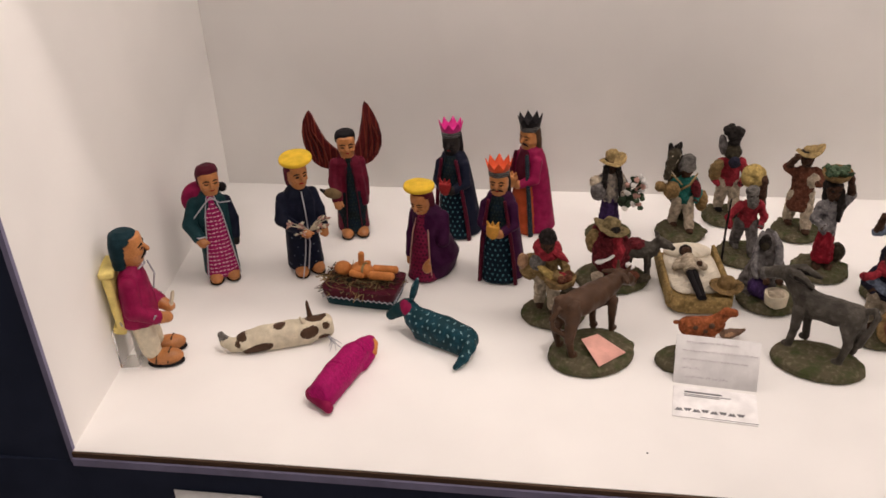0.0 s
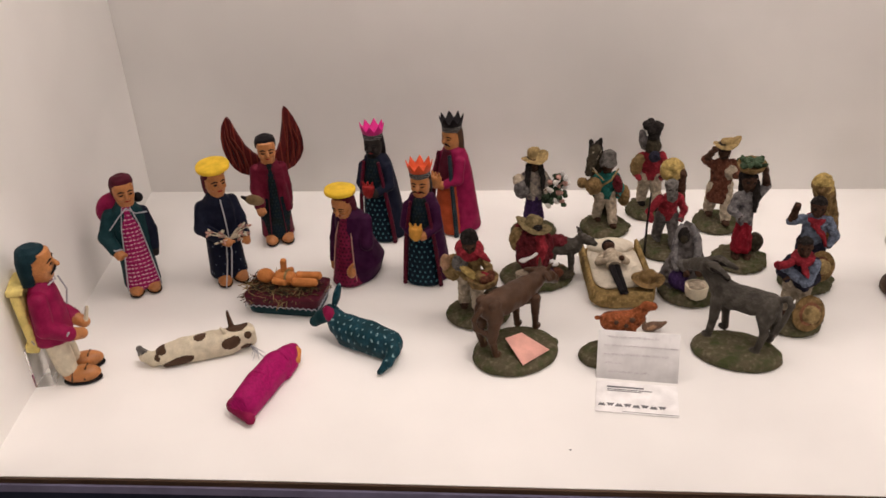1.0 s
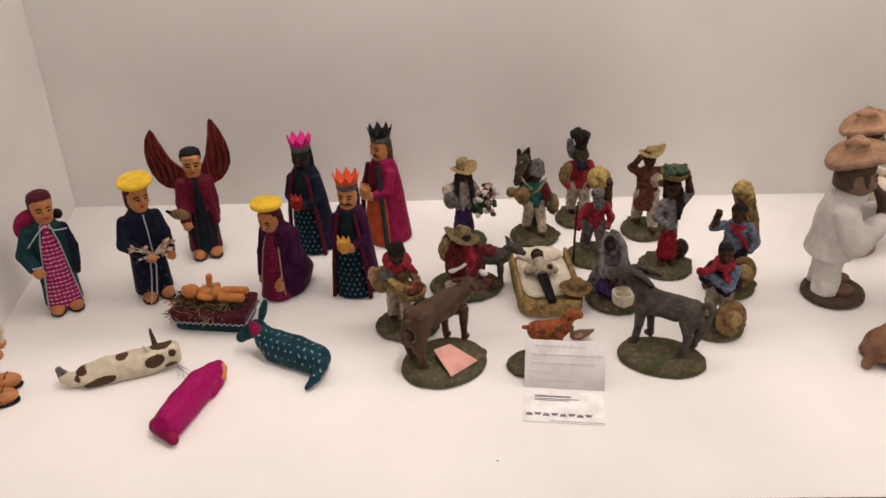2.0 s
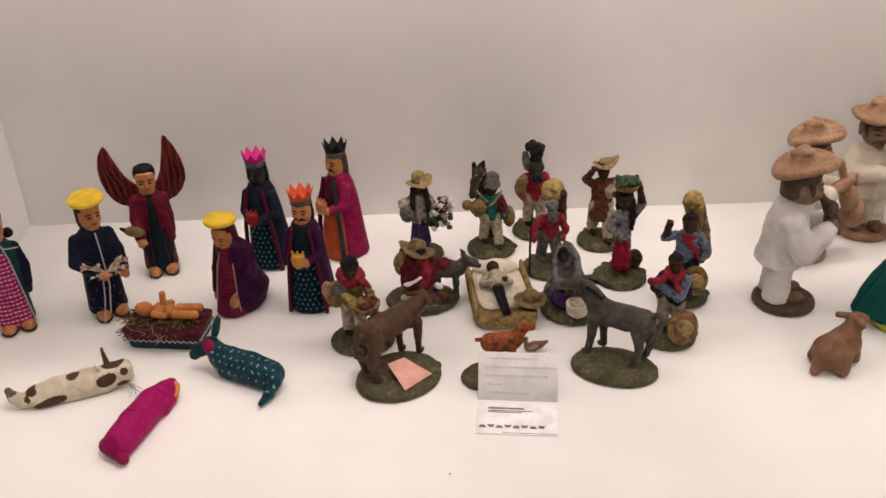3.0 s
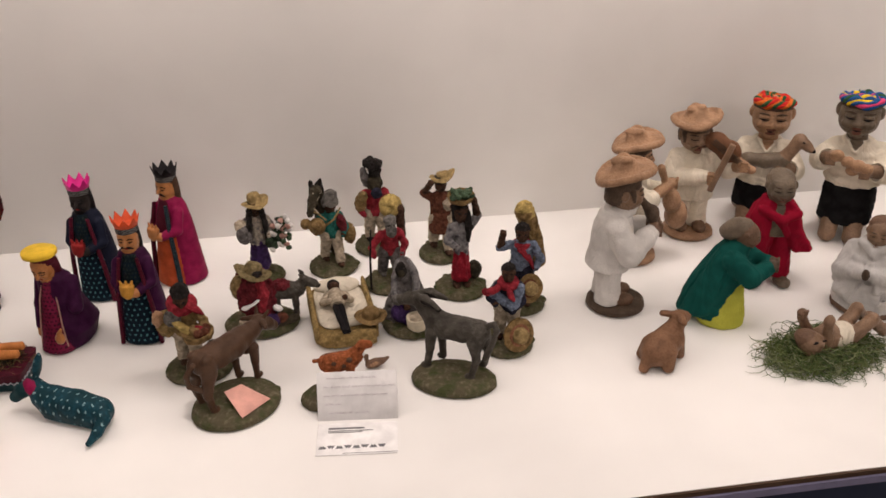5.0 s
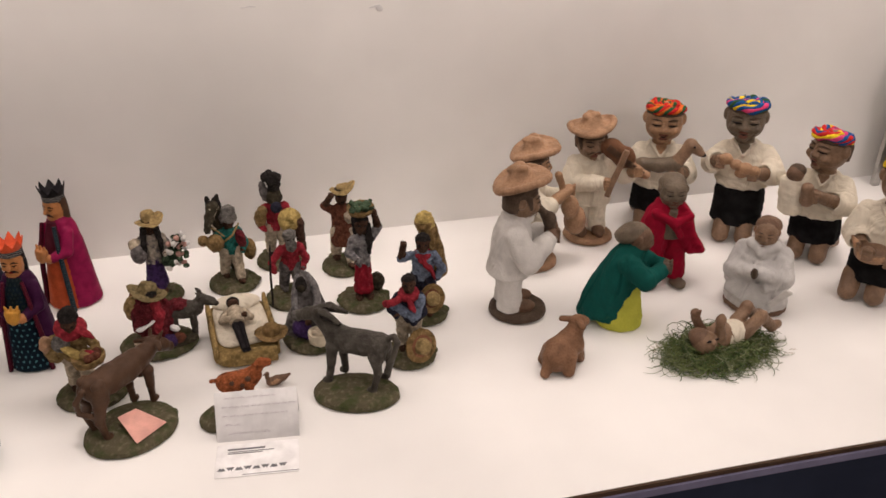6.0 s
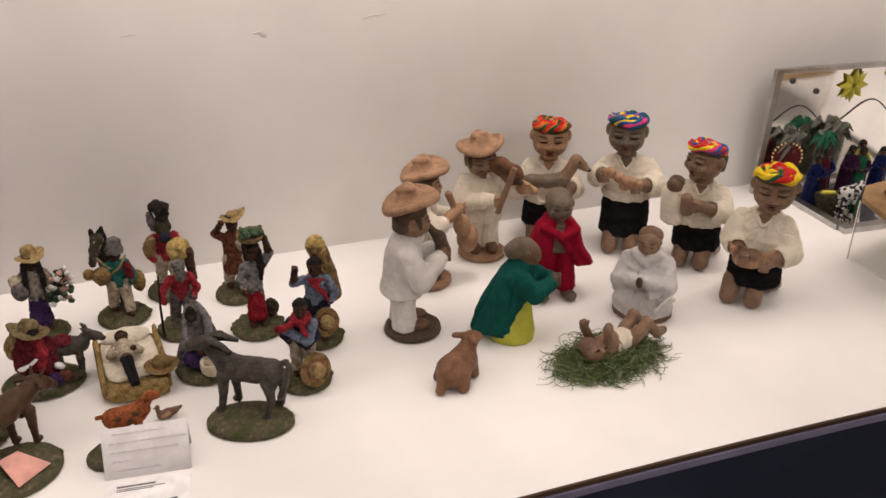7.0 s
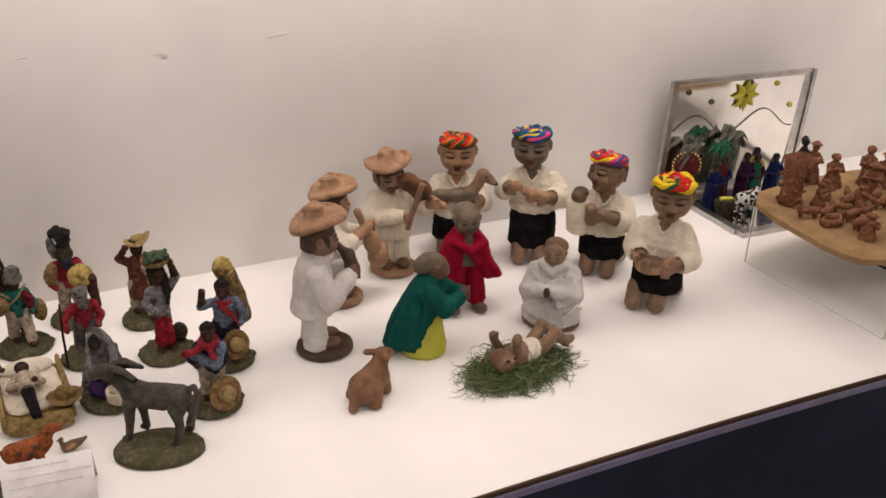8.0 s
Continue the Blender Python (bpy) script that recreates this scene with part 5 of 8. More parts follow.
def person(f, z0, h, legs, shirt, skin, hair, skirt=None, stride=0.0, left=None, right=None, lean=0.0, head=(0, 0), cap=True, wide=1.0):
    """A small figure of height h that stands at z0. left, right: where each fist is, in parts of h."""
    keep = f.m
    f.m = keep @ pose(0, 0, z0)
    if skirt:
        f.loft([(0.07 * h, 0.132 * h * wide, 0.118 * h), (0.085 * h, 0.142 * h * wide, 0.126 * h), (0.28 * h, 0.124 * h * wide, 0.108 * h), (0.47 * h, 0.100 * h * wide, 0.082 * h)], skirt, 18, fold=0.055, pleats=9, seed=h * 400)
        for k in (-1, 1):
            f.limb((k * 0.055 * h, 0, 0.12 * h), (k * 0.06 * h, -0.01 * h, 0.02 * h), 0.045 * h, 0.034 * h, skin, 10)
            f.ball((k * 0.06 * h, -0.06 * h, 0.02 * h), (0.045 * h, 0.085 * h, 0.03 * h), skin)
    else:
        for k in (-1, 1):
            y = -k * stride * h
            f.sleeve_limb((k * 0.065 * h, 0, 0.44 * h), (k * 0.075 * h, y * 0.5, 0.24 * h), 0.080 * h, 0.066 * h, legs)
            f.sleeve_limb((k * 0.075 * h, y * 0.5, 0.26 * h), (k * 0.08 * h, y, 0.075 * h), 0.066 * h, 0.062 * h, legs, wrinkle=0.12)
            f.ball((k * 0.08 * h, y - 0.045 * h, 0.03 * h), (0.045 * h, 0.09 * h, 0.035 * h), skin)
    f.m = f.m @ pose(0, 0, 0.44 * h, lean)
    f.loft([(-0.04 * h, 0.105 * h * wide, 0.085 * h), (0.0, 0.115 * h * wide, 0.09 * h), (0.16 * h, 0.115 * h * wide, 0.09 * h), (0.27 * h, 0.125 * h * wide, 0.085 * h), (0.325 * h, 0.085 * h * wide, 0.065 * h), (0.35 * h, 0.045 * h, 0.045 * h)], shirt, 18, fold=0.045, pleats=7, seed=h * 300)
    for k, hand in ((-1, left), (1, right)):
        s = Vector((k * 0.125 * h * wide, 0, 0.28 * h))
        w = Vector(hand) * h if hand else Vector((k * 0.17, -0.05, -0.02)) * h
        mid = s.lerp(w, 0.5)
        e = mid + Vector((k * 0.07 * h, 0.03 * h, -0.05 * h - (0.10 * h if w.z > s.z + 0.05 * h and abs(w.x) > 0.2 * h else 0.0)))
        f.sleeve_limb(s, e, 0.048 * h, 0.042 * h, shirt)
        f.sleeve_limb(e, w, 0.040 * h, 0.030 * h, shirt if hand is None else skin if (w - s).z > 0.05 * h else shirt)
        f.ball(w, 0.036 * h, skin)
    f.limb((0, 0, 0.34 * h), (0, -0.01 * h, 0.40 * h), 0.045 * h, 0.045 * h, skin)
    f.m = f.m @ pose(0, -0.01 * h, 0.46 * h, head[0], 0, head[1])
    f.loft([(-0.10 * h, 0.035 * h, 0.04 * h, 0, -0.02 * h), (-0.07 * h, 0.065 * h, 0.07 * h, 0, -0.01 * h), (0.0, 0.078 * h, 0.085 * h), (0.06 * h, 0.07 * h, 0.078 * h), (0.10 * h, 0.035 * h, 0.04 * h)], skin, 14)
    f.ball((0, -0.088 * h, -0.015 * h), (0.016 * h, 0.018 * h, 0.028 * h), skin, n=8, k=5)
    for k in (-1, 1):
        f.ball((k * 0.034 * h, -0.076 * h, 0.018 * h), (0.020 * h, 0.010 * h, 0.009 * h), HAIRB, n=8, k=5)
    f.ball((0, -0.074 * h, -0.058 * h), (0.024 * h, 0.010 * h, 0.008 * h), HAIRB, n=8, k=5)
    if cap:
        f.loft([(-0.04 * h, 0.065 * h, 0.04 * h, 0, 0.05 * h), (0.02 * h, 0.086 * h, 0.07 * h, 0, 0.03 * h), (0.07 * h, 0.080 * h, 0.082 * h, 0, 0.012 * h), (0.11 * h, 0.04 * h, 0.045 * h, 0, 0.01 * h)], hair, 14)
    f.m = keep


def head_at(z0, h, lean=0.0):
    """Middle of the head of a person() of that height."""
    m = pose(0, 0, z0) @ pose(0, 0, 0.44 * h, lean) @ pose(0, -0.01 * h, 0.46 * h)
    return m.translation


def pack(f, c, r, mat, turn=(0, 0, 0)):
    f.ball(c, r, mat, turn)


def scarf(f, z, r, mat, tail=True, cy=0.0):
    f.lathe((0, cy, z), [(r * 0.7, -0.004), (r * 1.05, -0.002), (r, 0.004), (r * 0.7, 0.006)], mat, (8, 0, 0), 16)
    if tail:
        f.tube([(0, cy - r * 0.9, z), (0.004, cy - r * 1.15, z - 0.010), (0.010, cy - r * 1.0, z - 0.022)], [0.004, 0.0055, 0.002], mat, 8, 0.5)


RAG = "painted clay villagers"

# woman with a straw hat, a bundle and an armful of flowers
f = Clay(0.0012, 0.0018)
z = mossy(f)
person(f, z, 0.135, RAGP, RAGC, SKINR, HAIRB, RAGP, left=(-0.10, -0.10, 0.12), right=(0.13, -0.16, 0.12), wide=0.9)
straw_hat(f, (0.002, 0.0, z + 0.128), 0.0230, (-4, -9, 20), STRAW, wave=0.0045, crown_r=0.52, tall=0.8)
for k in (-1, 1):
    f.tube([(k * 0.010, -0.008, z + 0.118), (k * 0.013, -0.016, z + 0.095), (k * 0.012, -0.018, z + 0.072)], [0.005, 0.0045, 0.002], HAIRB, 8)
pack(f, (-0.022, -0.012, z + 0.078), (0.013, 0.013, 0.017), RAGG)
pack(f, (-0.026, -0.006, z + 0.092), (0.010, 0.010, 0.011), RAGW)
rnd = random.Random(8)
for i in range(40):
    a = Vector((rnd.uniform(0.016, 0.052), rnd.uniform(-0.036, -0.006), z + rnd.uniform(0.048, 0.106)))
    f.tube([(0.020, -0.020, z + 0.070), a.lerp(Vector((0.02, -0.02, z + 0.07)), 0.4), a], [0.001, 0.001, 0.0006], DARKLEAF, 4)
    f.ball(a, (0.0052, 0.0042, 0.0040), (LEAFG, CLOTHS, DRIEDF, LEAFG, CLOTHW, DRIEDF, DARKLEAF)[i % 7], (rnd.uniform(0, 90), rnd.uniform(0, 90), 0), 7, 5)
pack(f, (0.024, -0.020, z + 0.066), (0.013, 0.009, 0.017), DARKLEAF, (0, 30, 0))
f.stand("flower_seller_figurine", "painted clay woman figurine with straw hat, violet skirt and flowers", "figurine", 0.748, 0.606, 8, group=RAG, rough=0.0015, freq=170)

# man beside a laden brown horse
f = Clay(0.0012, 0.0018)
z = mossy(f, 0.0408, 0.0408)
person(f, z, 0.118, RAGW, RAGT, SKINR, GREYH, stride=0.12, left=(-0.22, -0.10, 0.10), right=(0.14, -0.12, 0.02), head=(0, 45))
c = head_at(z, 0.118)
f.lathe((c.x + 0.001, c.y, c.z + 0.006), [(0.012, -0.002), (0.015, -0.003), (0.0145, 0.001), (0.0115, 0.007), (0.0100, 0.016), (0.004, 0.020)], GREYH, (10, 8, 0), 18)
f.tube([(0.0, 0.020, z + 0.050), (-0.010, 0.018, z + 0.095), (-0.017, 0.010, z + 0.120), (-0.021, 0.000, z + 0.132), (-0.029, -0.010, z + 0.120), (-0.036, -0.017, z + 0.102)], [0.018, 0.013, 0.0100, 0.0098, 0.0078, 0.0056], EARTH, 14)
f.tube([(-0.026, -0.010, z + 0.134), (-0.032, -0.018, z + 0.114), (-0.024, -0.022, z + 0.104)], 0.0011, RAGW, 5)
f.tube([(-0.012, -0.004, z + 0.134), (-0.022, -0.014, z + 0.122), (-0.034, -0.010, z + 0.118)], 0.0010, RAGW, 5)
for k in (-1, 1):
    f.tube([(-0.020 + k * 0.006, 0.004, z + 0.136), (-0.019 + k * 0.008, 0.005, z + 0.146), (-0.019 + k * 0.008, 0.005, z + 0.151)], [0.0042, 0.0036, 0.001], HAIRB, 8)
f.tube([(-0.012, 0.016, z + 0.136), (-0.006, 0.022, z + 0.112), (0.002, 0.026, z + 0.085)], [0.006, 0.007, 0.005], HAIRB, 8)
f.tube([(-0.037, -0.016, z + 0.108), (-0.026, -0.022, z + 0.104), (-0.012, -0.025, z + 0.090)], 0.0012, STRAW, 5)
for p, r in (((-0.026, -0.018, z + 0.078), (0.013, 0.012, 0.015)), ((-0.043, -0.010, z + 0.082), (0.009, 0.009, 0.009)), ((0.032, 0.004, z + 0.045), (0.010, 0.014, 0.019))):
    pack(f, p, r, RAGT2)
f.ball((0.016, -0.010, z + 0.074), (0.008, 0.009, 0.016), RAGM, (0, -10, 0))
f.tube([(-0.014, -0.020, z + 0.078), (0.0, -0.026, z + 0.090), (0.014, -0.016, z + 0.104)], 0.0016, STRAW, 6)
f.limb((0.010, 0.020, z + 0.050), (0.010, 0.024, z + 0.006), 0.009, 0.007, EARTH)
f.stand("horse_and_man_figurine", "painted clay man figurine leading a laden brown horse", "figurine", 0.870, 0.619, 12, group=RAG, rough=0.0015, freq=170, scale=1.03)

# man with a dark load on his head
f = Clay(0.0012, 0.0018)
z = mossy(f, 0.0388, 0.0388)
person(f, z, 0.130, RAGW, RAGR, HAIRB, HAIRB, stride=0.08, left=(-0.17, -0.10, 0.02), right=(0.12, -0.12, 0.02), wide=1.05)
f.ball((0, -0.004, z + 0.113), (0.0135, 0.0135, 0.015), EARTH)
rnd = random.Random(6)
for i in range(26):
    f.ball((rnd.uniform(-0.014, 0.014), rnd.uniform(-0.012, 0.012), z + 0.140 + rnd.uniform(-0.013, 0.013)), 0.0062, HAIRB, n=8, k=6)
pack(f, (0, -0.020, z + 0.100), (0.010, 0.008, 0.010), RAGD)
pack(f, (-0.016, 0.002, z + 0.122), (0.007, 0.012, 0.018), RAGG, (0, -8, 0))
pack(f, (-0.026, -0.004, z + 0.076), (0.010, 0.012, 0.016), RAGT2)
pack(f, (-0.022, -0.010, z + 0.092), (0.008, 0.010, 0.010), RAGO)
f.stand("load_bearer_figurine", "painted clay man figurine in red shirt carrying a dark bundle", "figurine", 0.952, 0.682, 4, group=RAG, rough=0.0015, freq=170, scale=1.03)

# bearded old man with a basket on his back and a staff
f = Clay(0.0012, 0.0018)
z = mossy(f, 0.0417, 0.0408)
person(f, z, 0.118, RAGG, RAGR, GREYH, GREYH, stride=0.14, left=(-0.24, -0.12, 0.02), right=(0.14, -0.16, 0.04), lean=12)
c = head_at(z, 0.118, 12)
f.ball((c.x, c.y - 0.007, c.z - 0.010), (0.0085, 0.007, 0.012), GREYH)
f.lathe((0.008, 0.018, z + 0.121), [(0.006, -0.020), (0.016, -0.018), (0.0185, -0.004), (0.0175, 0.005), (0.010, 0.009), (0.006, 0.009), (0.0055, 0.011), (0.002, 0.012)], RAGY, (55, 0, 0), 22)
f.limb((0.020, 0.014, z + 0.115), (0.024, 0.012, z + 0.070), 0.009, 0.006, SKINR)
f.tube([(-0.036, -0.020, z - 0.006), (-0.035, -0.020, z + 0.045), (-0.033, -0.019, z + 0.100)], 0.0017, HAIRB, 7)
f.stand("old_man_figurine", "painted clay old man figurine with red shirt, basket and thin staff", "figurine", 0.962, 0.545, 6, group=RAG, rough=0.0015, freq=170, scale=1.03)

# man shading his eyes, hat on
f = Clay(0.0012, 0.0018)
z = mossy(f, 0.0388, 0.0398)
person(f, z, 0.138, RAGW, RUST, SKINR, HAIRB, stride=0.12, left=(-0.13, -0.10, 0.50), right=(0.14, -0.14, 0.18), wide=1.1)
f.loft([(z + 0.034, 0.019, 0.017), (z + 0.038, 0.021, 0.018), (z + 0.070, 0.017, 0.014)], RUST, 16)
straw_hat(f, (0.004, 0.0, z + 0.135), 0.0225, (-4, -16, 0), STRAW, 0.005, 0.5, 0.35)
f.ball((0.012, -0.010, z + 0.088), (0.010, 0.008, 0.012), RAGW)
f.stand("lookout_figurine", "painted clay man figurine in rust tunic with raised arm", "figurine", 1.062, 0.634, -2, group=RAG, rough=0.0015, freq=170, scale=1.03)

# woman with a basket of greens on her head
f = Clay(0.0012, 0.0018)
z = mossy(f, 0.0417, 0.0417)
person(f, z, 0.140, RAGR, RAGL, SKINR, HAIRB, SKIRTR, left=(-0.08, -0.14, 0.10), right=(0.14, -0.02, 0.60), wide=0.76)
f.tube([(-0.004, 0.010, z + 0.130), (0.0, 0.014, z + 0.10), (0.002, 0.012, z + 0.075)], [0.010, 0.010, 0.004], HAIRB, 10)
f.tube([(0.008, -0.004, z + 0.126), (0.010, -0.014, z + 0.104), (0.008, -0.017, z + 0.084)], [0.006, 0.0055, 0.003], HAIRB, 8)
f.lathe((0.0, 0.0, z + 0.145), [(0.010, -0.002), (0.018, 0.002), (0.0215, 0.010), (0.0205, 0.0115), (0.016, 0.008)], RAGT2, (6, -4, 0), 22)
rnd = random.Random(2)
for i in range(30):
    f.ball((rnd.uniform(-0.016, 0.016), rnd.uniform(-0.016, 0.016), z + 0.155 + rnd.uniform(-0.002, 0.005)), (0.005, 0.004, 0.003), LEAFG, (rnd.uniform(-40, 40), rnd.uniform(-40, 40), 0), 7, 5)
f.ball((0.024, 0.012, z + 0.016), (0.012, 0.012, 0.016), EARTH)
f.stand("greens_seller_figurine", "painted clay woman figurine carrying a basket of greens, red skirt", "figurine", 1.075, 0.508, 0, group=RAG, rough=0.0015, freq=170, scale=1.03)

# man with a rolled mat on his back, one hand raised
f = Clay(0.0012, 0.0018)
z = mossy(f, 0.0388, 0.0388)
person(f, z, 0.135, RAGD, RAGB, SKINR, HAIRB, stride=0.10, left=(-0.21, -0.08, 0.50), right=(0.16, -0.08, 0.02), lean=10, wide=1.05)
scarf(f, z + 0.098, 0.013, RAGR, cy=-0.006)
f.tube([(-0.006, -0.018, z + 0.095), (0.012, -0.016, z + 0.080), (0.018, -0.012, z + 0.060)], [0.006, 0.007, 0.004], RAGR, 8, 0.5)
f.tube([(0.026, 0.032, z + 0.050), (0.018, 0.026, z + 0.090), (0.006, 0.016, z + 0.132), (0.002, 0.012, z + 0.143)], [0.0125, 0.0140, 0.0145, 0.0145], RAGT2, 18)
f.cone((0.004, 0.014, z + 0.139), (0.002, 0.012, z + 0.1465), 0.0148, 0.0140, RAGY, melt=0.0008)
f.tube([(0.0018 + (0.003 + 0.0092 * i / 40) * math.cos(i * 0.42), 0.0108 + (0.003 + 0.0092 * i / 40) * math.sin(i * 0.42), z + 0.1478 + 0.003 * math.sin(i * 0.42) * i / 40) for i in range(41)], 0.0014, RAGT2, 6)
f.tube([(-0.010, 0.004, z + 0.140), (0.012, -0.006, z + 0.110), (0.024, 0.008, z + 0.085)], 0.0014, STRAW, 6)
f.stand("mat_bearer_figurine", "painted clay man figurine in blue shirt carrying a rolled mat", "figurine", 1.160, 0.445, -14, group=RAG, rough=0.0015, freq=170, scale=1.03)

# seated player with a red neckerchief, hat resting beside him
f = Clay(0.0012, 0.0018)
z = mossy(f, 0.0388, 0.0388)
person(f, z, 0.124, RAGW, RAGD, SKINR, HAIRB, stride=0.05, left=(-0.14, -0.15, 0.12), right=(0.06, -0.17, 0.04), lean=4)
scarf(f, z + 0.094, 0.015, RAGR, cy=-0.004)
f.tube([(-0.030, -0.024, z + 0.090), (-0.020, -0.020, z + 0.090), (-0.012, -0.012, z + 0.092)], [0.006, 0.005, 0.005], RAGR, 8)
f.limb((0.016, -0.006, z + 0.088), (0.010, -0.018, z + 0.066), 0.007, 0.006, RAGB)
f.limb((-0.018, -0.010, z + 0.078), (0.006, -0.020, z + 0.066), 0.007, 0.006, RAGB)
straw_hat(f, (0.016, -0.024, z + 0.022), 0.0245, (74, 0, 34), STRAW, 0.0015, 0.46, 0.62)
f.lathe((0.016, -0.024, z + 0.022), [(0.0225, 0.0006), (0.0252, 0.0016), (0.0246, 0.0042)], RAGT2, (74, 0, 34), 22)
f.lathe((0.016, -0.024, z + 0.022), [(0.0135, 0.0035), (0.0165, 0.0050), (0.0128, 0.0062)], REDCL, (74, 0, 34), 22)
f.lathe((0.016, -0.024, z + 0.022), [(0.0118, 0.0020), (0.0125, 0.0060), (0.0112, 0.0130), (0.0070, 0.0175), (0.002, 0.0180)], STRAW, (74, 0, 34), 22)
f.stand("hat_man_figurine", "painted clay man figurine with red neckerchief and sombrero", "figurine", 1.113, 0.336, -14, group=RAG, rough=0.0015, freq=170, scale=1.03)
f = Fig()   # brim with a raised rim, round crown and a rust band, leaning upright
f.lathe((0, 0, 0), [(0.008, 0.0), (0.0180, -0.0006), (0.0225, 0.0022), (0.0232, 0.0050), (0.0222, 0.0052), (0.0175, 0.0022), (0.0118, 0.0022)], RAGT2, (72, 0, 22), 24, 0.0008)
f.lathe((0, 0, 0), [(0.0114, 0.0020), (0.0118, 0.0060), (0.0104, 0.0125), (0.0064, 0.0165), (0.002, 0.0170)], STRAW, (72, 0, 22), 22)
f.lathe((0, 0, 0), [(0.0122, 0.0024), (0.0145, 0.0036), (0.0120, 0.0052)], RUST, (72, 0, 22), 22)
f.stand("straw_sombrero", "small round straw sombrero propped against a clay figurine", "hat", 1.1625, 0.404, 0, z=0.034, group=RAG, rough=0.0006, freq=120)

# stooping man with a wide hat and a small grey donkey
f = Clay(0.0012, 0.0018)
z = mossy(f, 0.0563, 0.0447)
f.m = Matrix.Diagonal((1, 1, 0.93, 1))
person(f, z, 0.100, RAGD, RAGM, SKINR, HAIRB, stride=0.10, left=(-0.14, -0.20, -0.02), right=(0.10, -0.20, 0.06), lean=20, wide=1.4)
f.loft([(z + 0.010, 0.020, 0.016, 0, -0.004), (z + 0.014, 0.0225, 0.018, 0, -0.005), (z + 0.036, 0.0235, 0.020, 0, -0.008), (z + 0.058, 0.022, 0.019, -0.001, -0.010), (z + 0.078, 0.015, 0.014, -0.003, -0.010)], RAGM, 20, fold=0.07, pleats=7, seed=6)
f.tube([(-0.014, -0.006, z + 0.082), (-0.021, -0.014, z + 0.060), (-0.020, -0.016, z + 0.036), (-0.014, -0.014, z + 0.020)], [0.006, 0.010, 0.011, 0.006], RAGM, 10)
straw_hat(f, (-0.006, -0.008, z + 0.090), 0.0285, (-8, 20, 0), STRAWD, 0.004, 0.48, 0.6)
pack(f, (-0.026, 0.0, z + 0.060), (0.015, 0.018, 0.020), RAGO)
pack(f, (-0.010, 0.012, z + 0.074), (0.022, 0.016, 0.016), RAGM)
f.tube([(0.004, -0.022, z + 0.080), (0.008, -0.026, z + 0.060), (0.004, -0.028, z + 0.034)], [0.006, 0.0085, 0.005], RAGR, 9)
f.tube([(0.008, -0.029, z + 0.058), (-0.006, -0.032, z + 0.048), (-0.018, -0.030, z + 0.040), (-0.024, -0.024, z + 0.038)], [0.0018, 0.0030, 0.0048, 0.003], CARD, 8, 0.6)
f.lathe((-0.022, -0.028, z + 0.003), [(0.007, -0.003), (0.0085, 0.0), (0.0095, 0.012), (0.009, 0.013), (0.007, 0.011)], RAGW, n=16)
f.ball((0.018, -0.028, z + 0.012), (0.011, 0.009, 0.010), RAGP)
f.ball((0.031, -0.024, z + 0.013), (0.009, 0.008, 0.009), RUST)
f.ball((0.026, -0.016, z + 0.026), (0.008, 0.005, 0.005), CARD, (0, 20, 0), 8, 5)
keep = f.m
f.m = keep @ pose(0.036, 0.004, z)
f.tube([(-0.020, 0.0, 0.042), (-0.014, 0.0, 0.044), (0.006, 0.0, 0.045), (0.020, 0.0, 0.046), (0.026, 0.0, 0.054), (0.032, 0.0, 0.060), (0.044, -0.002, 0.056), (0.051, -0.004, 0.052)], [0.006, 0.013, 0.014, 0.0125, 0.0085, 0.0080, 0.0068, 0.0040], DONK, 12)
for x, y in ((-0.012, -0.007), (-0.012, 0.007), (0.016, -0.007), (0.016, 0.007)):
    f.limb((x, y, 0.038), (x + 0.001, y, 0.004), 0.0055, 0.004, DONK, 8)
for k in (-1, 1):
    f.tube([(0.032, k * 0.004, 0.064), (0.028, k * 0.006, 0.072), (0.024, k * 0.007, 0.077)], [0.003, 0.003, 0.001], DONK, 7)
f.ball((-0.004, 0, 0.056), (0.016, 0.014, 0.008), RAGM)
f.m = keep
f.limb((0.016, -0.026, z + 0.004), (0.050, -0.020, z + 0.008), 0.008, 0.007, EARTH)
f.stand("muleteer_figurine", "painted clay stooping figurine with straw hat and small grey donkey", "figurine", 0.751, 0.456, 0, group=RAG, rough=0.0015, freq=170, scale=1.03)

# man with a red head cloth carrying a basket of fruit
f = Clay(0.0012, 0.0018)
z = mossy(f, 0.0466, 0.0408)
keep = f.m
f.m = pose(-0.010, 0, 0)
person(f, z, 0.122, RAGW, RAGO, SKINR, HAIRB, stride=0.08, left=(0.02, -0.22, 0.12), right=(0.16, -0.20, 0.14), lean=10, wide=1.1)
f.ball((0.0, -0.004, z + 0.119), (0.0125, 0.0125, 0.012), HAIRB)
f.lathe((0, -0.004, z + 0.102), [(0.010, -0.006), (0.021, -0.004), (0.019, 0.003), (0.012, 0.008)], RAGR, (14, 6, 0), 18, 0.002)
f.tube([(0.010, -0.014, z + 0.104), (0.020, -0.022, z + 0.098), (0.028, -0.026, z + 0.092)], [0.007, 0.006, 0.002], RAGR, 8, 0.5)
pack(f, (-0.024, 0.006, z + 0.066), (0.015, 0.016, 0.020), RAGO)
pack(f, (-0.034, 0.0, z + 0.078), (0.008, 0.010, 0.012), CLAYP)
f.ball((-0.014, -0.016, z + 0.086), (0.011, 0.008, 0.012), GREYH)
f.tube([(-0.020, -0.012, z + 0.092), (-0.008, -0.022, z + 0.080), (0.010, -0.026, z + 0.066), (0.024, -0.024, z + 0.062)], [0.004, 0.006, 0.0065, 0.004], RAGY, 9, 0.6)
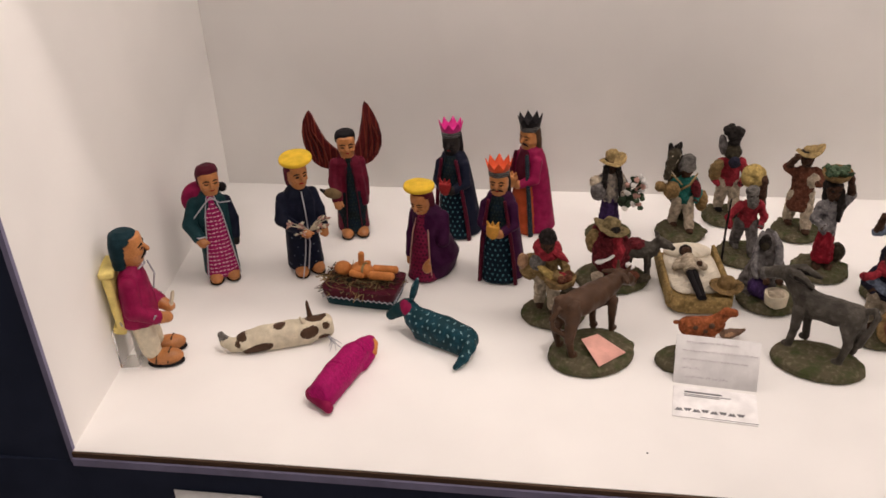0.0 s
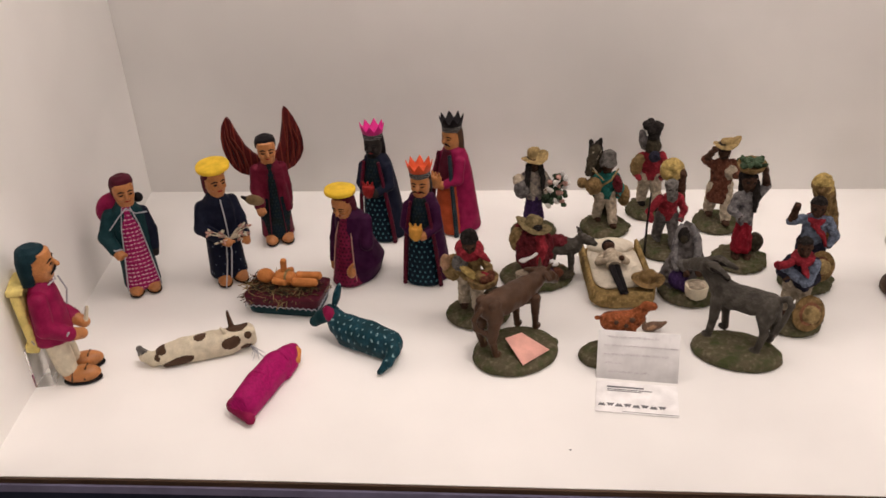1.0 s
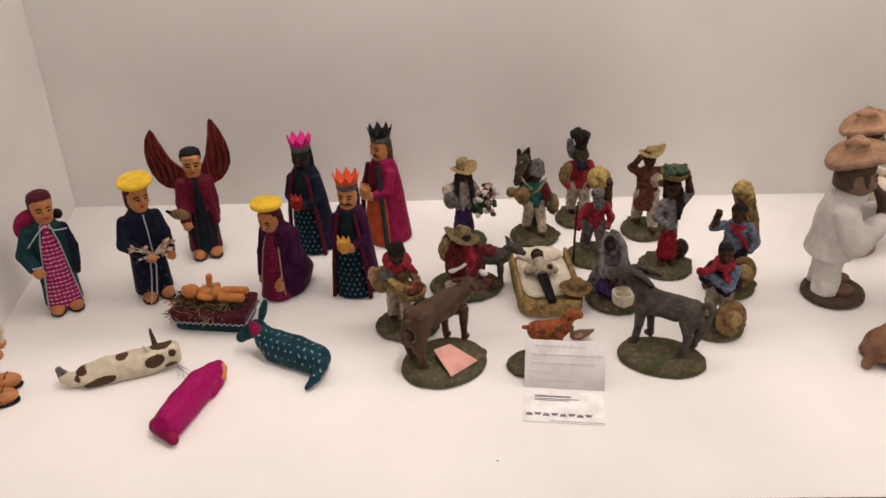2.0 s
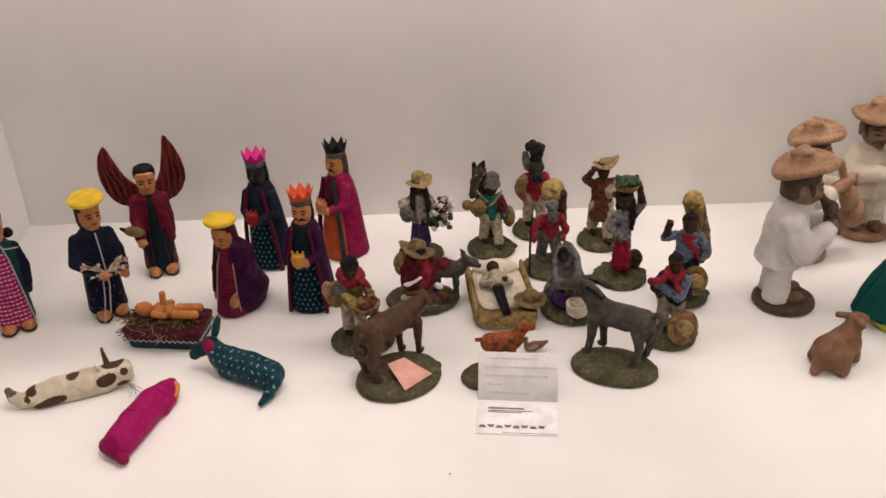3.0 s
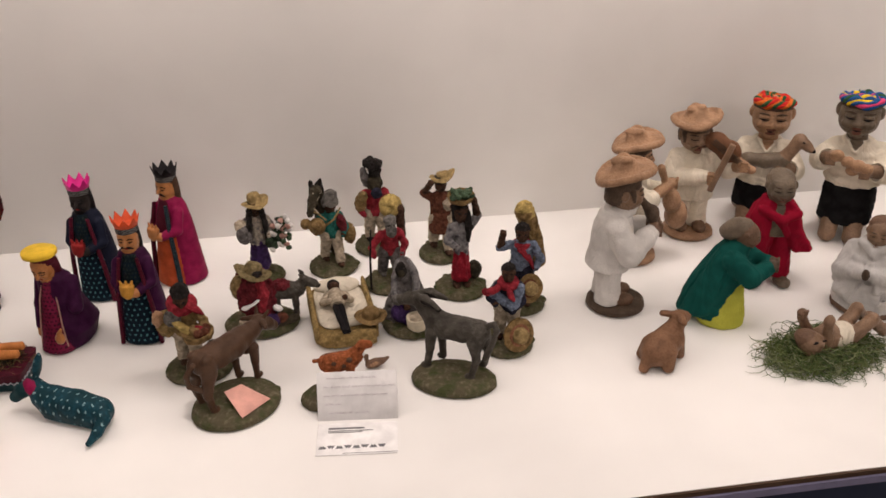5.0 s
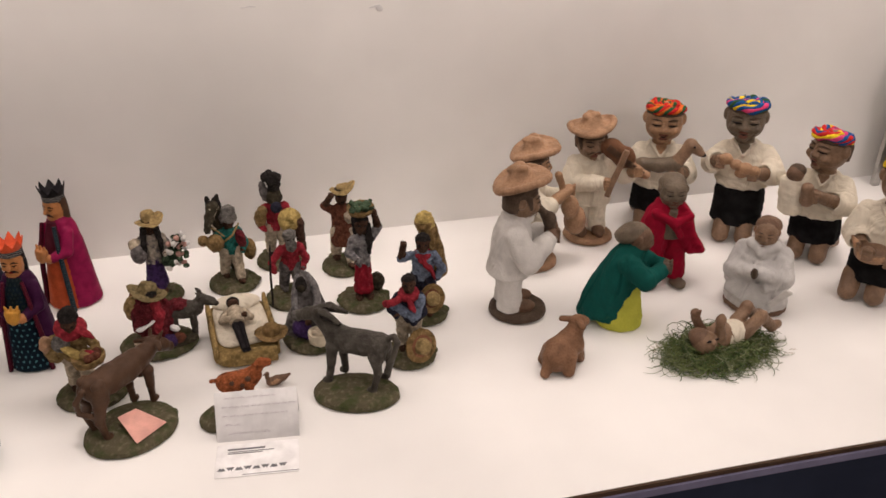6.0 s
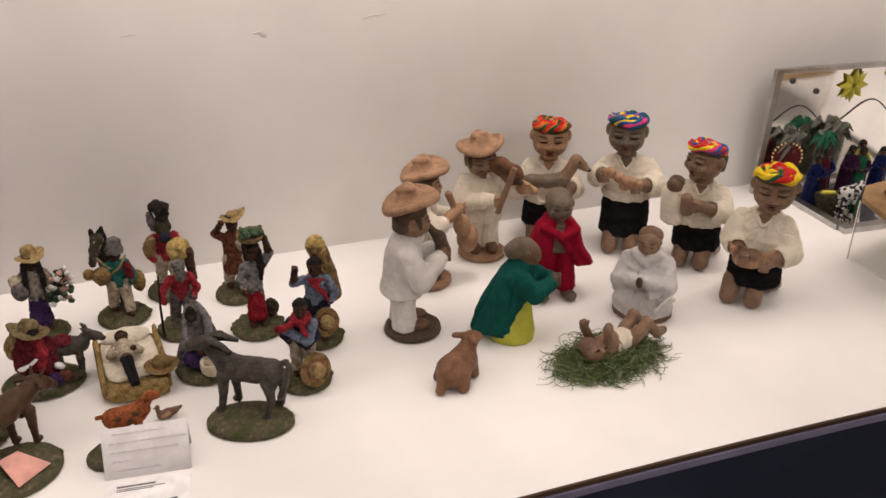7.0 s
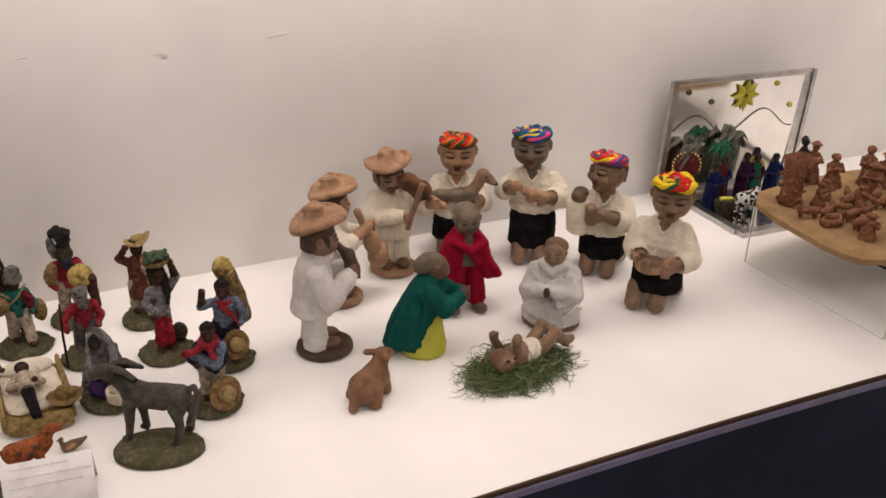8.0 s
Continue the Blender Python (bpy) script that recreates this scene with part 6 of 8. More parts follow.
f.lathe((0.018, -0.034, z + 0.066), [(0.010, -0.008), (0.020, -0.002), (0.0215, 0.006), (0.020, 0.007), (0.014, 0.003)], RAGT2, (0, -8, 0), 20)
for i in range(9):
    f.ball((0.018 + 0.011 * math.cos(i * 2.4) * (i % 3) / 2, -0.034 + 0.011 * math.sin(i * 2.4) * (i % 3) / 2, z + 0.074), 0.0058, (RAGR, RAGO, RUST)[i % 3], n=8, k=6)
f.m = keep
pack(f, (0.026, 0.012, z + 0.012), (0.018, 0.014, 0.013), EARTH)
f.stand("fruit_seller_figurine", "painted clay man figurine with red scarf holding a basket of fruit", "figurine", 0.664, 0.349, 4, group=RAG, rough=0.0015, freq=170, scale=1.03)

# kneeling woman in a grey shawl with a bowl
f = Clay(0.0012, 0.0018)
z = mossy(f, 0.0456, 0.0447)
f.m = pose(-0.011, 0.013, 0, 0, 0, 10) @ Matrix.Diagonal((0.90, 0.90, 0.93, 1))
f.loft([(z - 0.002, 0.030, 0.034, -0.008, 0.004), (z + 0.020, 0.026, 0.028, -0.006, 0.004), (z + 0.050, 0.020, 0.020, 0, 0.002)], RAGG, 18, fold=0.05, pleats=8, seed=1)
f.loft([(z + 0.030, 0.020, 0.021, 0, 0.004), (z + 0.034, 0.0215, 0.022, 0, 0.003), (z + 0.066, 0.0185, 0.017, 0, 0), (z + 0.084, 0.0125, 0.013, 0, -0.005), (z + 0.098, 0.0120, 0.0135, 0, -0.007), (z + 0.107, 0.006, 0.007, 0, -0.005)], RAGG, 18, fold=0.04, pleats=7, seed=4)
f.ball((-0.007, -0.0150, z + 0.091), (0.0100, 0.0085, 0.0130), HAIRB)
f.tube([(0.004, -0.010, z + 0.106), (0.012, -0.012, z + 0.090), (0.017, -0.016, z + 0.066), (0.012, -0.026, z + 0.046)], [0.005, 0.0085, 0.0095, 0.005], RAGL, 9, 0.7)
f.tube([(-0.010, -0.004, z + 0.104), (-0.016, -0.006, z + 0.084), (-0.020, -0.016, z + 0.056), (-0.016, -0.028, z + 0.034)], [0.004, 0.006, 0.008, 0.005], RAGL, 9, 0.7)
f.ball((-0.008, -0.0200, z + 0.088), (0.0060, 0.0050, 0.0085), EARTH)
for k in (-1, 1):
    f.limb((k * 0.016, -0.006, z + 0.062), (k * 0.012 + 0.006, -0.030, z + 0.040), 0.0080, 0.0065, RAGG)
    f.ball((k * 0.010 + 0.008, -0.036, z + 0.034), 0.006, SKINR)
f.tube([(0.018, 0.006, z + 0.060), (0.026, -0.004, z + 0.040), (0.030, -0.010, z + 0.022)], [0.009, 0.009, 0.004], RAGG, 9, 0.6)
f.m = Matrix.Identity(4)
f.ball((-0.018, -0.012, z + 0.016), (0.014, 0.013, 0.014), RAGP)
f.ball((-0.006, -0.018, z + 0.008), (0.012, 0.010, 0.008), RAGP)
f.lathe((0.008, -0.030, z + 0.004), [(0.011, -0.004), (0.015, 0.0), (0.0170, 0.014), (0.0165, 0.016), (0.013, 0.0145)], CREAM, n=20)
f.lathe((0.008, -0.030, z + 0.019), [(0.0125, 0.0), (0.012, 0.0015), (0.004, 0.003)], RAGW, n=18)
f.stand("kneeling_woman_figurine", "painted clay kneeling woman figurine in grey shawl with a pale bowl", "figurine", 0.982, 0.415, -8, group=RAG, rough=0.0015, freq=170, scale=1.03)


# animals on bases
def beast(f, z, mat, body, neck, legs, ears, tail, girth=1.0):
    f.tube([p for p, _ in body], [r * girth for _, r in body], mat, 18)
    f.tube([p for p, _ in neck], [r for _, r in neck], mat, 14)
    for a, b, c, r in legs:
        f.limb(a, b, r, r * 0.72, mat, 10)
        f.limb(b, c, r * 0.72, r * 0.55, mat, 10)
        f.ball(c, (r * 0.72, r * 0.85, r * 0.55), mat, n=8, k=6)
    for e in ears:
        f.tube(e, [0.0045, 0.0075, 0.0025], mat, 8, 0.55)
    f.tube(tail, [0.004, 0.003, 0.0035, 0.0015][: len(tail)], mat, 8)


f = Clay(0.0012, 0.0025)   # brown cow, head towards +x
f.m = pose(-0.007, -0.0185, 0, 0, 0, -20)
z = mossy(f, 0.062, 0.052, 0.014)
f.m = Matrix.Identity(4)
f.tube([(-0.036, 0, 0.084), (-0.012, 0, 0.082), (0.018, 0, 0.080), (0.036, 0, 0.082)], [0.0178, 0.0190, 0.0186, 0.0160], COWBR)
f.tube([(0.038, 0, 0.080), (0.054, -0.001, 0.083), (0.068, -0.002, 0.087)], [0.0165, 0.0128, 0.0102], COWBR)
f.tube([(0.070, -0.002, 0.088), (0.084, -0.004, 0.079), (0.094, -0.005, 0.071)], [0.0118, 0.0092, 0.0072], COWBR)
f.ball((0.042, 0, 0.068), (0.012, 0.009, 0.016), COWBR)
for k in (-1, 1):
    f.ball((-0.040, k * 0.012, 0.094), (0.010, 0.006, 0.006), COWBR)
    f.ball((-0.040, k * 0.012, 0.075), (0.013, 0.009, 0.019), COWBR)
    x = 0.003 * k
    f.tube([(-0.042 + x, k * 0.013, 0.062), (-0.047 + x, k * 0.0145, 0.044), (-0.041 + x, k * 0.0150, 0.018)], [0.0090, 0.0056, 0.0044], COWBR)
    f.tube([(0.036 - x * 2, k * 0.013, 0.066), (0.037 - x * 2, k * 0.013, 0.042), (0.038 - x * 2, k * 0.012, 0.018)], [0.0080, 0.0052, 0.0043], COWBR)
    f.ball((-0.038 + x, k * 0.015, 0.0170), (0.0068, 0.0055, 0.0042), COWBR, melt=0.002)
    f.ball((0.041 - x * 2, k * 0.012, 0.0170), (0.0068, 0.0055, 0.0042), COWBR, melt=0.002)
    f.cone((0.067, -0.002 + k * 0.010, 0.093), (0.060, -0.002 + k * 0.021, 0.092), 0.0045, 0.0030, COWBR, melt=0.002)
    f.cone((0.074, -0.002 + k * 0.007, 0.097), (0.079, -0.002 + k * 0.011, 0.106), 0.0030, 0.0014, COWBR, melt=0.001)
    f.cone((-0.030, k * 0.0205, 0.092), (-0.022, k * 0.0218, 0.071), 0.0030, 0.0022, COWBR, "carve")
    f.cone((0.022, k * 0.0210, 0.090), (0.026, k * 0.0208, 0.069), 0.0030, 0.0022, COWBR, "carve")
f.tube([(-0.056, 0, 0.090), (-0.064, 0.005, 0.076), (-0.062, 0.004, 0.060), (-0.050, -0.010, 0.050)], [0.0040, 0.0034, 0.0034, 0.0042], COWBR)
f.stand("cow_figurine", "glazed brown clay cow figurine on a mossy green base", "figurine", 0.710, 0.271, 50, rough=0.0007, freq=90)
paper = thing("pink_note", "folded pink paper note leaning on the brown cow figurine", "paper", pose(0.736, 0.249, 0.0))
f = Clay(0.0012, 0.0018)
corners = [(-0.0300, 0.0010, 0.0290), (-0.0060, -0.0430, 0.0170), (0.0300, -0.0090, 0.0180), (-0.0080, 0.0150, 0.0290)]
f.rings([[(x, y, z + up) for x, y, z in corners] for up in (0.0, 0.0008)], PINKP)
part("sheet", f, paper)

f = Clay(0.0012, 0.0025)   # grey donkey with long ears, head towards -x
f.m = pose(0.003, -0.016, 0, 0, 0, 13)
z = mossy(f, 0.061, 0.041, 0.014)
f.m = Matrix.Identity(4)
f.tube([(0.034, 0, 0.083), (0.012, 0, 0.080), (-0.016, 0, 0.079), (-0.030, 0, 0.083)], [0.0160, 0.0180, 0.0182, 0.0165], DONK)
f.tube([(-0.032, 0, 0.087), (-0.047, 0.001, 0.101), (-0.058, 0.002, 0.110)], [0.0155, 0.0118, 0.0098], DONK)
f.tube([(-0.060, 0.002, 0.113), (-0.075, 0.003, 0.109), (-0.089, 0.004, 0.103)], [0.0108, 0.0088, 0.0070], DONK)
f.ball((-0.092, 0.004, 0.102), (0.0085, 0.0082, 0.0075), GREYH, melt=0.002)
for k in (-1, 1):
    f.ball((0.034, k * 0.010, 0.074), (0.012, 0.008, 0.019), DONK)
    x = 0.003 * k
    f.tube([(-0.030 + x, k * 0.012, 0.072), (-0.031 + x, k * 0.014, 0.046), (-0.032 + x * 2, k * 0.015, 0.018)], [0.0090, 0.0058, 0.0048], DONK)
    f.tube([(0.034 + x, k * 0.013, 0.068), (0.039 + x, k * 0.016, 0.046), (0.033 + x, k * 0.018, 0.018)], [0.0095, 0.0056, 0.0046], DONK)
    f.ball((-0.035 + x * 2, k * 0.015, 0.0172), (0.0068, 0.0056, 0.0042), DONK, melt=0.002)
    f.ball((0.030 + x, k * 0.018, 0.0172), (0.0068, 0.0056, 0.0042), DONK, melt=0.002)
    f.tube([(-0.057, k * 0.006 + 0.002, 0.120), (-0.043, k * 0.010 + 0.002, 0.120), (-0.022, k * 0.014 + 0.002, 0.113)], [0.0046, 0.0068, 0.0030], DONK)
    f.ball((-0.039, k * 0.011 - 0.005, 0.118), (0.014, 0.0035, 0.003), HAIRB, (0, 18, 0), way="paint")
    f.cone((-0.016, k * 0.0200, 0.090), (-0.010, k * 0.0200, 0.068), 0.0028, 0.0020, DONK, "carve")
f.tube([(0.046, 0, 0.094), (0.056, -0.003, 0.101), (0.062, -0.006, 0.094), (0.056, -0.010, 0.072), (0.048, -0.013, 0.050)], [0.0046, 0.0038, 0.0038, 0.0040, 0.0044], DONK)
f.tube([(-0.024, 0.0, 0.102), (-0.038, 0.001, 0.112), (-0.052, 0.002, 0.120)], [0.0040, 0.0050, 0.0036], HAIRB, 8, 0.5)
f.stand("grey_donkey_figurine", "grey painted clay donkey figurine with long ears on a mossy base", "figurine", 1.026, 0.274, -32.5, rough=0.0008, freq=90)

f = Clay(0.0012, 0.0018)   # spotted brown dog behind the card
f.m = pose(-0.014, -0.004, 0)
z = mossy(f, 0.050, 0.036, 0.014)
f.m = Matrix.Identity(4)
beast(f, z, DOGM,
      [((-0.022, 0, z + 0.050), 0.008), ((-0.018, 0, z + 0.051), 0.0150), ((0.0, 0, z + 0.051), 0.0155), ((0.018, 0, z + 0.053), 0.0145), ((0.026, 0, z + 0.055), 0.010)],
      [((0.016, 0, z + 0.056), 0.0120), ((0.028, 0, z + 0.067), 0.0092), ((0.036, 0, z + 0.077), 0.0078), ((0.046, -0.004, z + 0.079), 0.0060)],
      [((-0.016, -0.008, z + 0.044), (-0.018, -0.009, z + 0.024), (-0.018, -0.009, z + 0.004), 0.007), ((-0.014, 0.008, z + 0.044), (-0.016, 0.009, z + 0.024), (-0.014, 0.009, z + 0.004), 0.007),
       ((0.016, -0.008, z + 0.046), (0.018, -0.009, z + 0.024), (0.018, -0.009, z + 0.004), 0.0065), ((0.014, 0.008, z + 0.046), (0.014, 0.009, z + 0.024), (0.013, 0.009, z + 0.004), 0.0065)],
      [], [(-0.022, 0, z + 0.056), (-0.032, -0.002, z + 0.058), (-0.038, -0.004, z + 0.060)])
for p in ((-0.010, -0.013, 0.056), (0.004, -0.014, 0.052), (0.014, -0.012, 0.060), (-0.016, -0.011, 0.046)):
    f.ball((p[0], p[1], z + p[2]), (0.0045, 0.0026, 0.004), COWB, n=8, k=5)
f.stand("dog_figurine", "small spotted orange clay dog figurine on a mossy base", "figurine", 0.862, 0.252, 2, rough=0.0009, freq=90, scale=0.88)
f = Clay(0.0012, 0.0018)
f.tube([(-0.012, 0, 0.010), (0.002, 0, 0.011), (0.016, 0, 0.014), (0.030, 0, 0.020)], [0.0095, 0.0108, 0.0075, 0.0030], CLAYD)
f.tube([(-0.014, 0, 0.014), (-0.018, 0, 0.024), (-0.017, 0, 0.032)], [0.0065, 0.0042, 0.0045], CLAYD)
f.cone((-0.018, 0, 0.033), (-0.026, -0.002, 0.031), 0.0030, 0.0012, CLAYD)
f.ball((-0.002, -0.009, 0.014), (0.011, 0.003, 0.005), CLAYP, (0, -18, 0), way="paint")
f.stand("clay_bird_figurine", "tiny dull brown clay bird figurine behind the card", "figurine", 0.913, 0.312, 6, z=0.001, rough=0.0004, freq=90, scale=0.66)

# a straw bed with a doll lying on it and a hat beside
bed = thing("straw_bed", "small ochre straw bed with raised rails and a white pillow", "bed", pose(0.874, 0.450, 0, 0, 0, 4) @ Matrix.Diagonal((0.86, 0.94, 1, 1)))
part("mattress", Fig().block((0, -0.002, 0.0105), (0.112, 0.176, 0.019), BEDM, r=0.3, sq=6), bed, rough=0.0012, freq=80)
for k in (-1, 1):
    part("rail", Fig().block((k * 0.0520, 0.004, 0.0175), (0.0095, 0.160, 0.027), BEDM, r=0.3, sq=5), bed, rough=0.0012, freq=80)
part("foot_board", Fig().block((0.010, -0.0865, 0.0160), (0.080, 0.012, 0.026), BEDM, r=0.3, sq=5), bed, rough=0.001, freq=80)
part("pillow", Fig().ball((0, 0.060, 0.030), (0.044, 0.022, 0.012), CLOTHC), bed, "rumpled off-white pillow", rough=0.0015, freq=70)
part("sheet", Fig().block((0, 0.006, 0.0235), (0.094, 0.140, 0.007), CLOTHC, r=0.4, sq=4), bed, "off-white cloth", rough=0.0022, freq=60)
f = Fig()
f.ball((0, 0.046, 0.017), (0.010, 0.0125, 0.0105), SKINR)
f.ball((0, 0.053, 0.017), (0.0115, 0.0100, 0.0110), HAIRB)
f.tube([(0, 0.034, 0.012), (0, 0.026, 0.013), (0, 0.0, 0.014), (0, -0.016, 0.013)], [0.007, 0.014, 0.0145, 0.012], RAGW, 14)
for k in (-1, 1):
    f.limb((k * 0.014, 0.026, 0.012), (k * 0.026, 0.006, 0.010), 0.007, 0.006, RAGW)
    f.limb((k * 0.026, 0.006, 0.010), (k * 0.012, -0.006, 0.020), 0.006, 0.005, RAGW)
    f.limb((k * 0.0042, -0.020, 0.013), (k * 0.0030 + 0.004, -0.092, 0.010), 0.0062, 0.0048, BLACK)
f.ball((0.014, -0.006, 0.024), 0.0055, SKINR)
f.stand("reclining_doll", "small reclining doll with white shirt and black trousers", "doll", 0.868, 0.440, 4, z=0.027, rough=0.0008, freq=90, scale=0.87)
f = Fig()
straw_hat(f, (0, 0, 0.004), 0.025, (0, 0, 0), RAGT2, 0.002, 0.55, 0.6)
f.stand("straw_hat", "tiny straw sombrero lying on the foot of the bed", "hat", 0.916, 0.395, 0, z=0.034, rough=0.0005)

# cards
card = thing("handwritten_card", "white folded card with faint handwriting, standing on the shelf", "card", pose(0.880, 0.1985, 0.0, 0, 0, -6))
lean = pose(0, 0, 0.0, -24, 0, 0)
f = Fig().block((0, 0, 0.0325), (0.106, 0.0012, 0.065), CARD2, sq=60, r=0.1)
part("front_leaf", f, card, m=lean)
part("back_leaf", Fig().block((0, 0, 0.0323), (0.106, 0.0012, 0.0646), CARD2, sq=60, r=0.1), card, m=pose(0, 0.0528, 0.0004, 24, 0, 0))
rnd = random.Random(12)
for i, (x0, w) in enumerate(((-0.040, 0.066), (-0.044, 0.090), (-0.044, 0.088), (-0.042, 0.020), (-0.038, 0.056))):
    f = Fig()
    x = x0
    while x < x0 + w - 0.004:
        n = rnd.randint(5, 13)
        f.tube([(x + 0.0010 * j, -0.0009, 0.057 - i * 0.0118 + (0.0014 if j % 2 else -0.0006) * rnd.uniform(0.2, 1.5)) for j in range(n + 1)], 0.00030, INK2, 4)
        x += 0.0010 * n + rnd.uniform(0.002, 0.004)
    part("writing_line", f, card, "faint handwriting", m=lean)
label = thing("printed_label", "small white printed label with a row of triangle ornaments", "label", pose(0.876, 0.160, 0.0, 0, 0, -6))
part("sheet", Fig().block((0, 0, 0.0010), (0.104, 0.062, 0.0012), CARD, sq=60, r=0.1), label)
for x0, w, y, t in ((-0.038, 0.047, 0.020, 0.0030), (-0.038, 0.058, 0.0150, 0.0014), (-0.038, 0.044, 0.0120, 0.0014), (-0.018, 0.070, -0.0285, 0.0008)):
    part("text_bar", Fig().block((x0 + w / 2, y, 0.0018), (w, t, 0.0004), INK, sq=30), label)
for i in range(8):
    f = Fig()
    up = 1 if i % 2 else -1
    x = -0.044 + i * 0.0108
    f.slab([(x - 0.0050, -0.0030 * up), (x + 0.0050, -0.0030 * up), (x + 0.0020, 0.0028 * up), (x, 0.0008 * up), (x - 0.0020, 0.0028 * up)][::up], 0.0004, INK, pose(0, -0.0165, 0.0019, 90, 0, 0))
    part("ornament", f, label, "dark triangle ornament")


# ---- bare clay figures dressed in cloth ----
def clay_face(f, c, s, skin, tip=0.0, turn=0.0, wide=1.0, brow=None, smile=0.0):
    """A broad modelled head with ears, lowered lids, a short nose and parted lips; s is half its width."""
    keep = f.m
    f.m = keep @ pose(*c, tip, 0, turn)
    f.ball((0, 0, s * 0.05), (s * 0.97, s * 0.96, s * 0.98), skin, melt=0.004)
    f.ball((0, -s * 0.16, -s * 0.34), (s * 0.93 * wide, s * 0.84, s * 0.70), skin, melt=0.006)
    for k in (-1, 1):
        f.ball((k * s * 0.98, s * 0.12, s * 0.10), (s * 0.17, s * 0.24, s * 0.34), skin, (0, 0, k * 18), melt=0.002)
        f.ball((k * s * 0.45, -s * 0.76, -s * 0.26), (s * 0.34, s * 0.26, s * 0.27), skin, melt=0.004)
        f.ball((k * s * 0.42, -s * 0.83, s * 0.17), (s * 0.27, s * 0.16, s * 0.13), skin, (0, k * 8, k * 20), melt=0.002)
        Fig.tube(f, [(k * s * 0.17, -s * 1.015, s * 0.085), (k * s * 0.42, -s * 0.985, s * 0.060), (k * s * 0.66, -s * 0.84, s * 0.075)], [s * 0.018, s * 0.042, s * 0.018], BLACK, 6)
        Fig.tube(f, [(k * s * 0.16, -s * 0.97, s * 0.34), (k * s * 0.42, -s * 0.93, s * 0.385), (k * s * 0.70, -s * 0.72, s * 0.32)], [s * 0.025, s * 0.055, s * 0.022], brow or skin, 6)
    f.cone((0, -s * 0.86, s * 0.24), (0, -s * 1.03, -s * 0.16), s * 0.10, s * 0.17, skin, melt=0.004)
    for k in (-1, 1):
        f.ball((k * s * 0.16, -s * 0.98, -s * 0.20), (s * 0.13, s * 0.13, s * 0.10), skin, melt=0.003)
    f.ball((0, -s * 0.94, -s * 0.44), (s * 0.25, s * 0.10, s * 0.085), LIP, melt=0.003)
    f.ball((0, -s * 0.91, -s * 0.66), (s * 0.22, s * 0.11, s * 0.09), LIP, melt=0.003)
    Fig.tube(f, [(-s * 0.22, -s * 0.93, -s * (0.53 - smile)), (0, -s * 1.00, -s * 0.56), (s * 0.22, -s * 0.93, -s * (0.53 - smile))], [s * 0.02, s * 0.055, s * 0.02], BLACK, 6)
    f.ball((0, -s * 0.80, -s * 0.86), (s * 0.30, s * 0.20, s * 0.16), skin, melt=0.004)
    f.m = keep


def turban(f, c, s, colours, seed=1, tip=0.0, turn=0.0):
    """Bundles of thick wool twisted into a wreath round the top of the head."""
    rnd = random.Random(seed)
    keep = f.m
    f.m = keep @ pose(*c, tip, 0, turn) @ pose(0, 0, s * 0.76, -8)
    for ring, (big, small, up, turns, few) in enumerate(((0.88, 0.19, 0.0, 3, 6), (0.56, 0.18, 0.07, 2, 5), (0.24, 0.15, 0.09, 2, 3))):
        turns = max(1, turns - 1) if seed > 6 else turns
        for i in range(few):
            colour = colours[(i + ring) % len(colours)]
            pts, radii = [], []
            for j in range(60):
                a = 2 * math.pi * j / 59
                b = turns * a + 2 * math.pi * i / few + 0.9 * math.sin(2 * a + seed + ring)
                r = s * (big + small * 0.62 * math.cos(b))
                lift = s * (up + small * 0.70 * math.sin(b) + 0.05 * math.sin(2 * a + seed * 1.3) + 0.04 * math.sin(5 * a + seed))
                pts.append((r * math.cos(a + 0.7 * ring), r * math.sin(a + 0.7 * ring), lift))
                radii.append(s * (0.105 + 0.038 * math.sin(5 * a + i * 1.7 + seed)))
            Fig.tube(f, pts, radii, YARN[colour], 7)
    for i in range(9):
        a = rnd.uniform(0, 6.28)
        p = Vector((s * 0.9 * math.cos(a), s * 0.9 * math.sin(a), s * rnd.uniform(-0.05, 0.2)))
        Fig.tube(f, [p, p * 1.1 + Vector((0, 0, 0.002)), p * 1.16 + Vector((rnd.uniform(-0.003, 0.003), 0, rnd.uniform(-0.004, 0.003)))], [0.0010, 0.0008, 0.0004], YARN[colours[i % len(colours)]], 4)
    Fig.ball(f, (0, 0, -s * 0.02), (s * 0.80, s * 0.80, s * 0.25), YARN[colours[-1]])
    f.m = keep


def clay_sombrero(f, c, r, turn=(0, 0, 0), wave=0.005, mat=None):
    """A clay hat with a drooping brim and a dented crown."""
    mat = mat or CLAY
    keep = f.m
    f.m = keep @ pose(*c, *turn)
    f.ball((0, 0, 0.001), (r * 0.98, r * 0.94, r * 0.120), mat, melt=0.002)
    for i in range(28):
        a = 2 * math.pi * i / 28
        b = 2 * math.pi * (i + 1) / 28
        f.cone((r * 0.95 * math.cos(a), r * 0.92 * math.sin(a), wave * math.cos(2 * a)), (r * 0.95 * math.cos(b), r * 0.92 * math.sin(b), wave * math.cos(2 * b)), 0.0040, 0.0040, mat, melt=0.005)
    f.loft([(0.0, r * 0.56, r * 0.52), (r * 0.16, r * 0.49, r * 0.46), (r * 0.36, r * 0.40, r * 0.38), (r * 0.46, r * 0.30, r * 0.28)], mat, melt=0.008)
    for x, y, q in ((-0.20, -0.06, 0.20), (0.21, -0.02, 0.19), (0.0, 0.18, 0.20)):
        f.ball((x * r, y * r, r * 0.47), (q * r, q * r * 1.2, r * 0.13), mat, melt=0.004)
    f.m = keep


